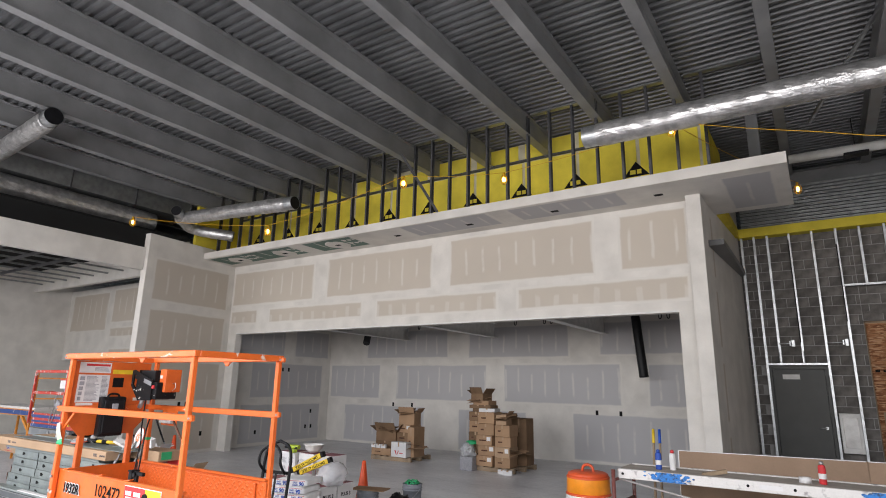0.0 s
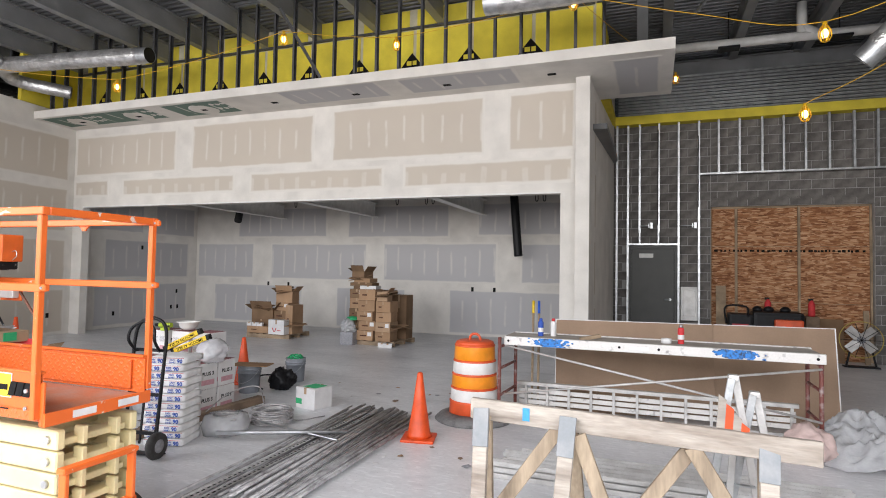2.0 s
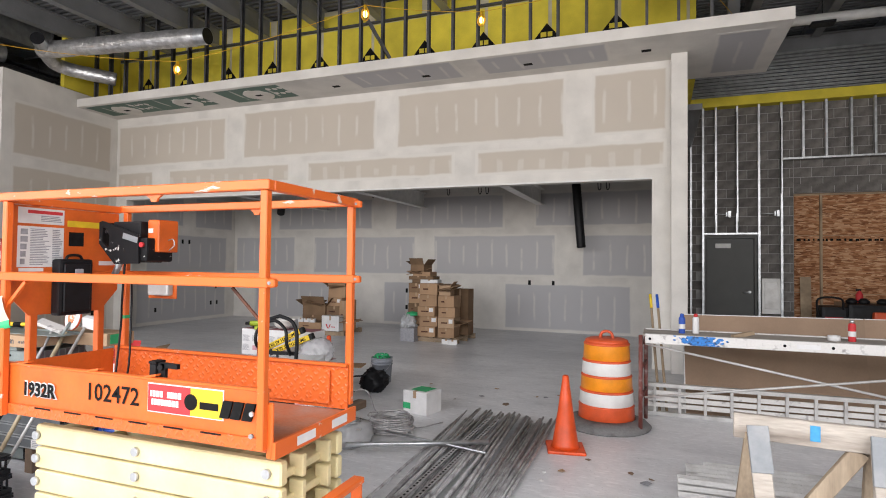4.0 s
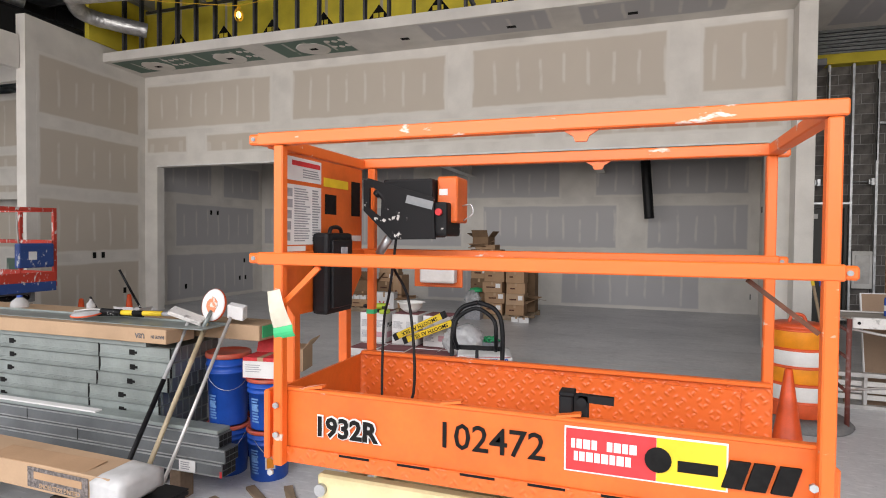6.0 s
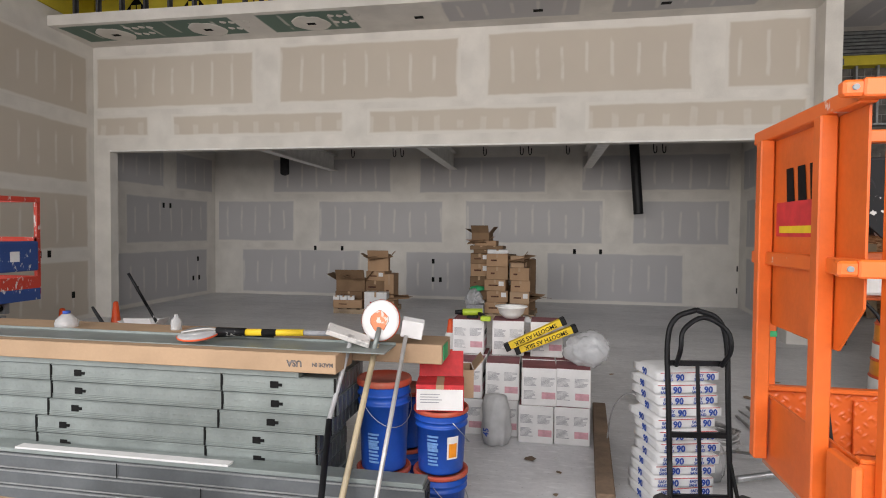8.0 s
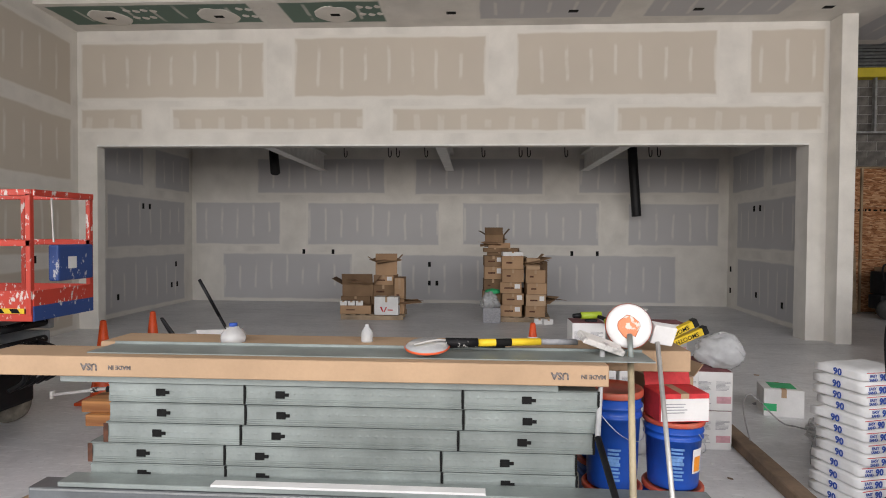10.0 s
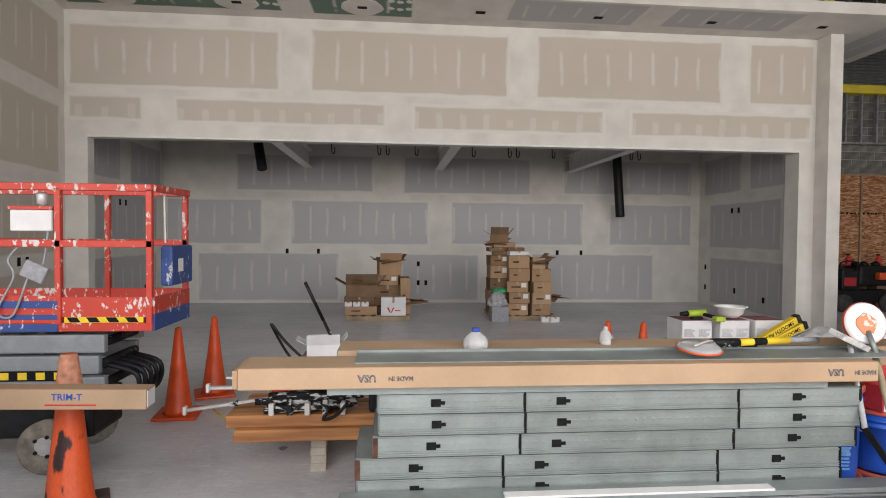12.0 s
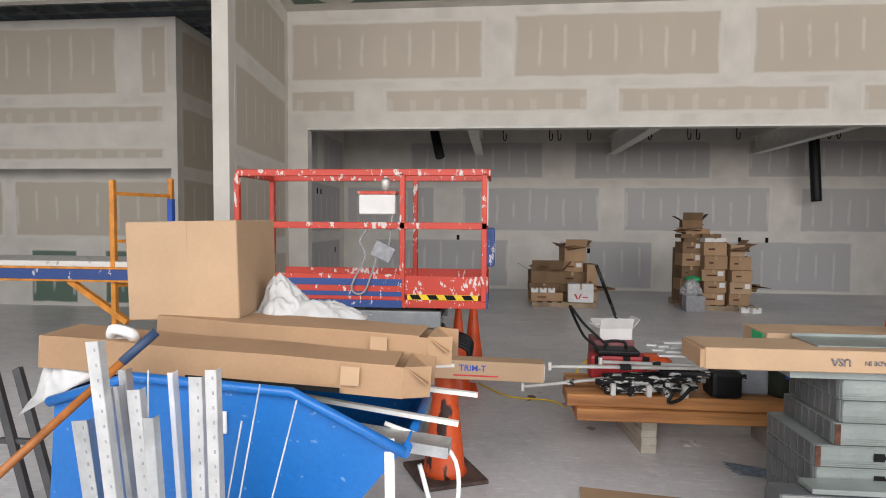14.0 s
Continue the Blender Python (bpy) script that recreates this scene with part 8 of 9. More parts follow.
part("head", box(-0.05, 0.07, -0.03, 0.03, -0.05, 0.05, 0.004, pose(-6.41, 4.09, 1.2, 15, 10, 10)), M["paper_white"], p3)
yh = empty("pole_sander", "yellow handled pole with a clear round sander head", "sander", pose(-7.4, 3.95, 1.12))
part("yellow_grip", rod((-7.29, 3.93, 1.155), (-6.97, 3.99, 1.155), 0.019), M["print_yellow"], yh)
part("grey_end", rod((-6.97, 3.99, 1.155), (-6.78, 4.02, 1.15), 0.015), M["print_grey"], yh)
part("black_joint", rod((-7.45, 3.9, 1.16), (-7.29, 3.93, 1.155), 0.024), M["black_worn"], yh)
part("grip_mark", rod((-7.2, 3.947, 1.155), (-7.12, 3.962, 1.155), 0.0195), M["black_ink_and_shade"], yh)
part("round_head", lathe([(0.0, 0.02), (0.09, 0.018), (0.108, 0.004), (0.104, -0.008), (0.0, -0.01)], 28, pose(-7.54, 3.86, 1.145, 8, 0, 0)), M["film"], yh)
part("red_rim", lathe([(0.1085, 0.005), (0.112, 0.0), (0.1085, -0.006)], 28, pose(-7.54, 3.86, 1.145, 8, 0, 0), 0.0, False), M["drum_red"], yh)
part("wire_frame", tube(arc_points([(-7.6, 3.8, 1.165), (-7.5, 3.85, 1.18), (-7.44, 3.9, 1.17)], 4), 0.006, 5), M["alum"], yh)
jug = empty("water_jug", "clear plastic water jug with a blue cap", "jug", pose(-8.68, 4.18, 1.101))
part("body", lathe([(0.062, 0), (0.066, 0.008), (0.068, 0.03), (0.06, 0.055), (0.026, 0.085), (0.02, 0.09)], 18, pose(-8.68, 4.18, 1.101)), M["film"], jug)
part("cap", lathe([(0.022, 0.088), (0.022, 0.105), (0.0, 0.106)], 14, pose(-8.68, 4.18, 1.101)), M["print_blue"], jug)
tagged(part("water_bottle", lathe([(0.03, 0), (0.032, 0.01), (0.032, 0.06), (0.012, 0.085), (0.012, 0.1), (0, 0.1)], 14), M["film"]), "small clear plastic bottle on the carton", "bottle").matrix_world = pose(-7.95, 4.24, 1.101)
bm = bmesh.new()
add_tube(bm, arc_points([(-7.6, 3.98, 1.125), (-7.4, 4.02, 1.135), (-7.2, 4.05, 1.13)], 5), 0.012, 6)
yh.matrix_basis = pose(-0.05, 0.06, 0.0) @ yh.matrix_basis
tagged(part("black_strap", bm, M["black"]), "black strap lying on the carton", "strap")

# planks on blocks with tools, behind the stack
for k, (px, py, pz, tn) in enumerate(((-9.18, 5.24, 0.292, 0.6), (-9.14, 5.53, 0.292, -0.4), (-9.24, 5.27, 0.378, -0.4), (-9.2, 5.565, 0.378, 0.3))):
    tagged(part("plank", box(-1.0, 1.0, -0.142, 0.142, 0, 0.084, 0.005), M["plank"]), "orange-brown timber plank resting on blocks", "plank", "planks on blocks").matrix_world = pose(px, py, pz, 0, 0, tn)
wb = empty("wood_block", "stack of pale lumber strips under the planks", "wood block", pose(-9.7, 5.4, 0))
for k in range(5):
    part("strip", box(-0.055, 0.055, -0.27, 0.5, 0.058 * k + 0.001, 0.058 * k + 0.0575, 0.003, pose(-9.66 + 0.003 * (k % 2), 5.56, 0, 0, 0, 4)), M["wood_pale"], wb)
tagged(part("wood_block", box(-0.05, 0.05, -0.3, 0.4, 0, 0.291, 0.004), M["wood"]), "pale lumber block under the planks", "wood block").matrix_world = pose(-8.7, 5.35, 0, 0, 0, 0)
DZ = pose(0, 0.04, -0.053)
tray = empty("taping_tool", "plaster-caked black and silver taping tools", "tool", pose(-9.8, 5.2, 0.517))
rnd = random.Random(5)
for k in range(9):
    y0, z0 = 5.1 + 0.055 * (k % 5), 0.55 + 0.055 * (k // 5)
    part("tube", rod((-10.0 + rnd.uniform(-0.06, 0.06), y0, z0), (-9.4 + rnd.uniform(-0.08, 0.08), y0 + rnd.uniform(-0.04, 0.06), z0 + rnd.uniform(0, 0.03)), rnd.uniform(0.02, 0.032), seg=10), M["tool_caked"], tray)
for k in range(5):
    a = -9.95 + 0.12 * k
    part("clamp", box(a, a + 0.035, 5.06, 5.14, 0.517, 0.6 + 0.03 * (k % 2), 0.006), M["tool_caked"] if k % 2 else M["alum_white"], tray)
for a, b, w in (((-10.36, 5.12, 0.70), (-9.3, 5.12, 0.715), 0.05), ((-10.54, 5.2, 0.525), (-9.85, 5.19, 0.62), 0.035), ((-10.0, 5.2, 0.72), (-9.2, 5.25, 0.7), 0.03)):
    part("silver_arm", bar(a, b, w * 0.7, 0.022, bevel=0.004), M["alum"], tray)
    part("arm_clip", bar(Vector(a).lerp(Vector(b), 0.45), Vector(a).lerp(Vector(b), 0.52), w, 0.034), M["tool_caked"], tray)
    part("arm_head", box(a[0] - 0.012, a[0] + 0.012, a[1] - 0.02, a[1] + 0.02, a[2] - 0.03, a[2] + 0.03, 0.005), M["alum_white"], tray)
part("dark_tube", rod((-9.6, 5.18, 0.67), (-9.05, 5.12, 0.66), 0.026), M["tool_caked"], tray)
part("dark_tube", rod((-9.6, 5.25, 0.62), (-9.1, 5.2, 0.6), 0.022), M["tool_caked"], tray)
part("black_box", box(-9.28, -9.08, 5.08, 5.28, 0.518, 0.7, 0.03), M["black"], tray)
strap_points = [(-9.6, 5.08, 0.6), (-9.55, 5.045, 0.56), (-9.58, 5.03, 0.5), (-9.5, 5.04, 0.52), (-9.42, 5.06, 0.6)]
part("strap", tube(arc_points(strap_points, 5), 0.012, 6), M["black"], tray)
tagged(part("grey_bin", box(-9.06, -8.86, 5.24, 5.44, 0.464, 0.69, 0.02), M["grey_plastic"]), "grey plastic bin standing on the planks", "bin")
case = empty("tool_case", "red and black power tool case", "tool case", pose(-9.75, 5.6, 0.517))
part("body", box(-10.02, -9.6, 5.48, 5.66, 0.517, 0.7, 0.025), M["red_tool"], case)
part("lid", box(-9.97, -9.66, 5.47, 5.67, 0.702, 0.74, 0.012), M["black"], case)
for u in (-9.99, -9.78, -9.64):
    part("latch", box(u, u + 0.05, 5.47, 5.482, 0.6, 0.7, 0.004), M["black"], case)
part("handle", tube(arc_points([(-9.9, 5.57, 0.74), (-9.88, 5.57, 0.79), (-9.76, 5.57, 0.79), (-9.74, 5.57, 0.74)], 4), 0.012, 6), M["black"], case)
tray.matrix_basis = DZ @ tray.matrix_basis
case.matrix_basis = DZ @ case.matrix_basis
bucket("open_bucket", "grey bucket with orange rim holding tools", pose(-9.45, 6.2, 0), M["grey_plastic"], None, 0.42, 0.17)
ob = carton("open_carton", "open white carton among the tools", "carton", pose(-9.72, 6.25, 0.645, 0, 0, 6), 0.28, 0.22, 0.1, M["paper_white"], 4)
tagged(part("crate_stand", box(-9.9, -9.56, 6.1, 6.4, 0, 0.643, 0.01), M["print_maroon"]), "maroon and white carton under the open one", "carton")
tagged(part("orange_cloth", lathe([(0.0, 0.0), (0.15, 0.0), (0.16, 0.05), (0.1, 0.1), (0.0, 0.11)], 14, None, 0.35), M["drum_red"]), "orange bag lying on the bucket", "bag").matrix_world = pose(-9.4, 6.15, 0.42)
st = empty("taping_pole", "black and white taping pole leaning upright", "pole", pose(-9.5, 5.9, 0.6))
part("white_part", rod((-9.5, 6.43, 0.4), (-9.73, 6.286, 0.94), 0.014), M["black_worn"], st)
part("black_part", rod((-9.73, 6.286, 0.94), (-9.874, 6.199, 1.279), 0.015), M["black"], st)
can = empty("bin", "dark olive plastic bin standing on the planks", "bin", pose(-8.72, 5.32, 0.464))
part("body", lathe([(0.15, 0), (0.16, 0.02), (0.175, 0.36), (0.185, 0.37), (0.185, 0.4), (0.165, 0.4), (0.15, 0.04), (0, 0.04)], 22, pose(-8.72, 5.32, 0.464)), M["olive"], can)
part("label", box(-8.8, -8.64, 5.14, 5.145, 0.61, 0.69, 0.001), M["print_blue"], can)
wires = empty("wire_bundle", "bundle of thin steel wires on the floor", "wire", pose(-9.0, 5.05, 0))
for k in range(16):
    part("wire", rod((-9.14 - 0.02 * (k % 3), 5.0 + 0.012 * k, 0.008 + 0.004 * (k % 3)), (-8.66, 4.9 + 0.006 * k, 0.01), 0.003, seg=4), M["wire_blue"], wires)
bm = bmesh.new()
bmesh.ops.create_grid(bm, x_segments=8, y_segments=8, size=0.075)
for v in bm.verts:
    v.co.z = 0.012 + 0.022 * abs(noise.noise(v.co * 14))
tagged(part("paper_scrap", bm, M["paper_white"]), "crumpled white paper on the floor", "paper").matrix_world = pose(-9.29, 5.47, 0)
tagged(part("extension_cord", tube(arc_points([(-10.9, 6.9, 0.01), (-10.6, 6.5, 0.01), (-10.2, 6.4, 0.01), (-10.0, 6.0, 0.02), (-10.1, 5.8, 0.4), (-9.95, 5.7, 0.64)], 6), 0.008, 6), M["print_yellow"]), "yellow extension cord on the floor", "cable")
tagged(part("black_cable", tube(arc_points([(-9.8, 5.95, 0.62), (-10.0, 6.0, 0.8), (-10.12, 6.0, 0.95), (-10.0, 6.05, 0.7), (-9.9, 6.0, 0.62)], 6), 0.012, 6), M["black"]), "coiled black cable by the tool case", "cable")

# long carton on the old cone
tc = empty("trim_carton", "long cardboard trim carton with blue lettering", "carton", pose(-11.5, 4.5, 0.8))
m = pose(-11.54, 4.47, 0.805, 0, 1.2, 1)
bm = bmesh.new()
add_box(bm, -1.08, 1.08, -0.06, 0.06, -0.055, 0.055, 0.003)
bmesh.ops.transform(bm, matrix=m, verts=bm.verts)
body = part("body", bm, M["card_light"], tc)
part("end", box(1.081, 1.084, -0.05, 0.05, -0.045, 0.045, 0, m), M["paper_white"], tc)
for u in (1.12, 0.62):
    writing("marking", "TRIM-T", 0.05, M["print_blue"], m @ pose(u - 0.45, -0.0605, 0.012, 90), body, bold=0.0008)
    part("red_underline", box(u - 0.56, u - 0.3, -0.0622, -0.0602, -0.034, -0.026, 0, m), M["print_red"], body)

# ---- blue tilt truck with rubbish ----
hop = empty("tilt_truck", "blue plastic tilt truck full of rubbish", "tilt truck", pose(-11.8, 3.15, 0))
bm = bmesh.new()
prof = [(-12.15, 1.06), (-11.88, 1.15), (-11.36, 1.115), (-11.02, 0.945), (-11.3, 0.6), (-11.52, 0.3), (-12.05, 0.22), (-12.2, 0.4)]
for y, flip in ((2.86, False), (3.6, True)):
    vs = [bm.verts.new((x + (0.06 if False else 0), y, z)) for x, z in prof]
    bm.faces.new(vs)
bm.verts.ensure_lookup_table()
n = len(prof)
for i in range(n):
    if i in (0, 1, 2):
        continue
    j = (i + 1) % n
    bm.faces.new((bm.verts[i], bm.verts[j], bm.verts[n + j], bm.verts[n + i]))
bmesh.ops.recalc_face_normals(bm, faces=bm.faces)
bmesh.ops.subdivide_edges(bm, edges=bm.edges[:], cuts=3, use_grid_fill=True)
part("tub", bm, M["blue_tub"], hop)
bm = bmesh.new()
for y in (2.85, 3.61):
    add_tube(bm, [(-12.16, y, 1.06), (-11.88, y, 1.15), (-11.36, y, 1.118), (-11.01, y, 0.945)], 0.017, 8)
add_tube(bm, [(-11.01, 2.85, 0.945), (-11.01, 3.61, 0.945)], 0.017, 8)
add_tube(bm, [(-12.16, 2.85, 1.06), (-12.16, 3.61, 1.06)], 0.017, 8)
part("rim", bm, M["blue_tub"], hop)
part("socket_plate", box(-11.62, -11.57, 2.848, 2.857, 0.98, 1.05, 0.002), M["paper_white"], hop)
for y in (2.95, 3.5):
    part("wheel", lathe([(0.0, -0.04), (0.12, -0.04), (0.13, 0), (0.12, 0.04), (0.0, 0.04)], 22, pose(-11.75, y, 0.13, 90)), M["rubber"], hop)
part("axle_frame", box(-12.3, -11.5, 2.95, 3.5, 0.12, 0.24), M["dark_steel"], hop)
carton("large_carton", "large plain brown cardboard box on the rubbish", "cardboard box", pose(-11.92, 3.42, 1.27, 0, -1.5, 4), 0.42, 0.44, 0.37, M["card_light"])


def open_carton_tube(m, w, d, h, label):
    """A long opened carton: four thin walls, torn flaps at one end."""
    e = empty("flat_carton", label, "carton", m)
    t = 0.005
    for x1, y0, y1, z0, z1 in ((w / 2, -d / 2, d / 2, 0, t), (w / 2, -d / 2, -d / 2 + t, t, h), (w / 2, d / 2 - t, d / 2, t, h * 0.9), (w / 2 - 0.03, -d / 2, d / 2, h, h + t)):
        bm = box(-w / 2, x1, y0, y1, z0, z1)
        bmesh.ops.subdivide_edges(bm, edges=[q for q in bm.edges if q.calc_length() > w * 0.8], cuts=14)
        for v in bm.verts:
            v.co.y += 0.005 * noise.noise(v.co * 5 + Vector((w, 0, 0)))
            v.co.z += 0.006 * noise.noise(v.co * 3)
        bmesh.ops.transform(bm, matrix=m, verts=bm.verts)
        part("side", bm, M["card"], e)
    part("black_label", box(-0.1, w / 2 - 0.2, -d / 2 - 0.014, -d / 2 - 0.0125, 0.004, 0.02, 0, m), M["black_ink_and_shade"], e)
    for q, sz in (((0, 0, h, 0, 35, 0), d), ((0, -d / 2, h / 2, 90, 0, 25), h), ((0, d / 2, h / 2, 90, 0, -15), h)):
        part("open_flap", box(0, 0.09, -sz / 2, sz / 2, -0.002, 0.002, 0, m @ pose(w / 2, 0, 0) @ pose(*q)), M["card"], e)
    part("tape", box(w / 2 - 0.2, w / 2 - 0.14, -d / 2 - 0.013, -d / 2 - 0.0125, h * 0.3, h * 0.9, 0, m), M["card_light"], e)


open_carton_tube(pose(-11.63, 3.0, 1.125, 0, 3.5, 2), 1.2, 0.19, 0.1, "long opened cardboard carton across the tilt truck")
open_carton_tube(pose(-11.48, 3.24, 1.165, 0, 2, -3), 1.02, 0.2, 0.1, "second opened cardboard carton on the tilt truck")
for k, (w, h, at, rise) in enumerate(((0.24, 0.2, (-11.6, 3.42, 1.26, 0, -8, 20), 0.13), (0.36, 0.26, (-11.45, 3.44, 1.262, 0, 4, -10), 0.06), (0.3, 0.24, (-12.17, 2.98, 1.12, 18, -28, 12), 0.08))):
    tagged(part("white_bag", rag(w, h, 3.0 + 2.1 * k, rise), M["bag_white"]), "crumpled white plastic bag on the rubbish", "bag", "white bags on the truck").matrix_world = pose(*at)
bm = bmesh.new()
add_tube(bm, arc_points([(-12.0, 2.93, 1.26), (-11.97, 2.9, 1.29), (-11.92, 2.92, 1.27), (-11.95, 2.95, 1.24), (-12.0, 2.93, 1.25)], 5), 0.018, 6)
tagged(part("tape_loop", bm, M["paper_white"]), "white loop of tape on the cartons", "tape")
for k, (a, b) in enumerate((((-11.5, 3.1, 1.04), (-10.86, 3.05, 0.97)), ((-11.5, 3.25, 1.07), (-10.8, 3.18, 1.03)), ((-11.5, 3.35, 1.06), (-10.9, 3.4, 1.08)))):
    tagged(part("white_strip", bar(a, b, 0.02, 0.015), M["white"]), "white plastic strip sticking out of the truck", "strip", "white strips in the truck")
tagged(part("steel_offcut", bar((-11.6, 2.98, 1.0), (-10.88, 2.94, 0.93), 0.09, 0.035), M["galv"]), "galvanised steel stud offcut in the truck", "stud")
tagged(part("white_strip", bar((-11.06, 2.87, 0.98), (-11.05, 2.84, 0.7), 0.03, 0.012, (0, 1, 0)), M["white"]), "white plastic strip hanging from the truck", "strip", "white strips in the truck")
tagged(part("white_cable", tube(arc_points([(-11.1, 3.0, 0.98), (-10.88, 2.98, 0.9), (-10.86, 2.97, 0.72), (-10.92, 2.96, 0.68), (-10.98, 2.97, 0.86)], 6), 0.008, 6), M["white"]), "thin white cable looping from the truck", "cable")

# steel scraps standing in a bin in front of the truck
sb = empty("scrap_bin", "grey bin holding upright galvanised and white scraps", "bin", pose(-11.59, 2.5, 0))
part("bin_body", lathe([(0.2, 0), (0.22, 0.02), (0.25, 0.6), (0.26, 0.62), (0.235, 0.62), (0.2, 0.03), (0, 0.03)], 24, pose(-11.59, 2.5, 0)), M["grey_plastic"], sb)
for x0, x1, y, z, mm, w in [(-11.638, -11.685, 2.42, 1.357, 'white', 0.03), (-11.651, -11.687, 2.445, 1.235, 'galv', 0.035), (-11.602, -11.618, 2.47, 1.23, 'white', 0.032), (-11.637, -11.687, 2.495, 1.228, 'white', 0.022), (-11.517, -11.487, 2.52, 1.252, 'white', 0.034), (-11.419, -11.394, 2.42, 1.299, 'white', 0.026), (-11.552, -11.564, 2.445, 1.171, 'galv', 0.025), (-11.709, -11.76, 2.47, 1.148, 'galv', 0.04), (-11.519, -11.538, 2.495, 1.268, 'film', 0.012), (-11.661, -11.681, 2.52, 1.264, 'galv', 0.02)]:
    a, b = Vector((x0 + 0.07 * (0.5 if x0 > -11.6 else 1.0), y + 0.03, 0.05)), Vector((x1, y, z))
    bm = bmesh.new()
    add_bar(bm, a, b, w, 0.002, (0, 1, 0))
    add_bar(bm, a + Vector((w / 2, 0.012, 0)), b + Vector((w / 2, 0.012, 0)), 0.002, 0.024, (0, 1, 0))
    for k in range(14):
        q = b.lerp(a, 0.012 + 0.028 * k) + Vector((w * 0.2, -0.0016, 0))
        if w > 0.025:
            add_bar(bm, q, q + (a - b).normalized() * 0.008, 0.004, 0.0012, (0, 1, 0), 1)
    tagged(part("steel_scrap", bm, (M["bead" if mm == "white" else mm], M["print_grey"])), "upright perforated metal bead offcut in the scrap bin", "metal strip", "scraps in the bin")
for k in range(6):
    a = (-11.59 + 0.12 + 0.03 * k, 2.4 + 0.02 * k, 0.52)
    tagged(part("steel_scrap", bar(a, (a[0] + 0.12, a[1] - 0.12, 0.75 + 0.012 * k), 0.03, 0.003, (0, 0, 1)), M["galv"]), "short bent galvanised offcut in the scrap bin", "metal strip", "scraps in the bin")
for a, b in (((-11.511, 2.45, 0.1), (-11.310, 2.5, 1.246)), ((-11.491, 2.45, 0.1), (-11.218, 2.5, 1.210)), ((-11.540, 2.45, 0.1), (-11.357, 2.5, 1.153)), ((-11.591, 2.45, 0.1), (-11.597, 2.5, 1.272))):
    tagged(part("clear_rod", rod(a, b, 0.0022, seg=6), M["film"]), "thin clear plastic rod in the scrap bin", "rod", "thin rods in the bin")
br = empty("broom", "broom with an orange handle and blue grip", "broom", pose(-12.1, 2.5, 0))
part("handle", rod((-12.3, 2.3, 0.66), (-11.82, 2.72, 1.23), 0.012), M["broom_orange"], br)
part("grip", rod((-11.82, 2.72, 1.23), (-11.75, 2.78, 1.31), 0.014), M["grip_slate"], br)
part("lower_handle", rod((-12.7, 1.9, 0.1), (-12.3, 2.3, 0.66), 0.012), M["broom_orange"], br)
part("brush", box(-12.86, -12.56, 1.85, 1.95, 0.0, 0.12, 0.01), M["wood_old"], br)
bm = bmesh.new()
bmesh.ops.create_grid(bm, x_segments=24, y_segments=20, size=0.4)
for v in bm.verts:
    r = v.co.xy.length / 0.42
    v.co.z = 0.01 + max(0, 1 - r * r) * (0.6 + 0.3 * noise.noise(v.co * 9)) * 0.55
tagged(part("debris_heap", bm, M["card"], None, "", False), "heap of broken plaster and cardboard debris", "debris").matrix_world = pose(-12.35, 2.75, 0)
sl = empty("folding_trestle", "dark metal trestle leg on the floor", "trestle", pose(-13.6, 3.9, 0))
for s in (0, 0.16):
    part("leg", bar((-13.35 + s, 4.1, 0.0), (-13.75 + s, 4.3, 0.75), 0.05, 0.03, (0, 1, 0)), M["stud_dark"], sl)
part("cross", bar((-13.62, 4.2, 0.35), (-13.42, 4.2, 0.35), 0.03, 0.03), M["stud_dark"], sl)

# rolling scaffold beyond the truck
rs = empty("rolling_scaffold", "orange and blue rolling scaffold with a platform", "scaffold", pose(-15, 6.2, 0))
for x, z in ((-14.17, 2.0), (-13.92, 2.05)):
    part("post", bar((x, 6.0 + 0.5 * (x + 14.17) / 0.25, 0.0), (x, 6.0 + 0.5 * (x + 14.17) / 0.25, z), 0.045, 0.045, (0, 1, 0), 0.003), M["scaf_yellow"], rs)
for z in (0.55, 1.05, 1.45, 1.88):
    part("rung", bar((-14.17, 6.0, z), (-13.92, 6.5, z), 0.03, 0.03), M["scaf_yellow"], rs)
part("blue_sleeve", bar((-13.92, 6.5, 1.55), (-13.92, 6.5, 1.85), 0.052, 0.052, (0, 1, 0)), M["blue_bucket"], rs)
deck = part("platform", box(-16.5, -14.0, 5.98, 6.7, 1.2, 1.27, 0.004), M["alum_white"], rs)
part("edge", box(-16.5, -14.0, 5.95, 5.98, 1.1, 1.2, 0.003), M["blue_worn"], deck)
for z in (1.085, 1.2):
    part("yellow_edge", box(-16.5, -14.0, 5.945, 5.98, z, z + 0.02, 0.003), M["scaf_yellow"], deck)
part("diagonal", bar((-14.6, 6.0, 1.09), (-14.05, 6.0, 0.72), 0.05, 0.05, (0, 1, 0)), M["scaf_yellow"], rs)
for x in (-16.4,):
    for y in (6.0, 6.65):
        part("post", bar((x, y, 0.0), (x, y, 1.2), 0.045, 0.045, (0, 1, 0), 0.003), M["scaf_yellow"], rs)

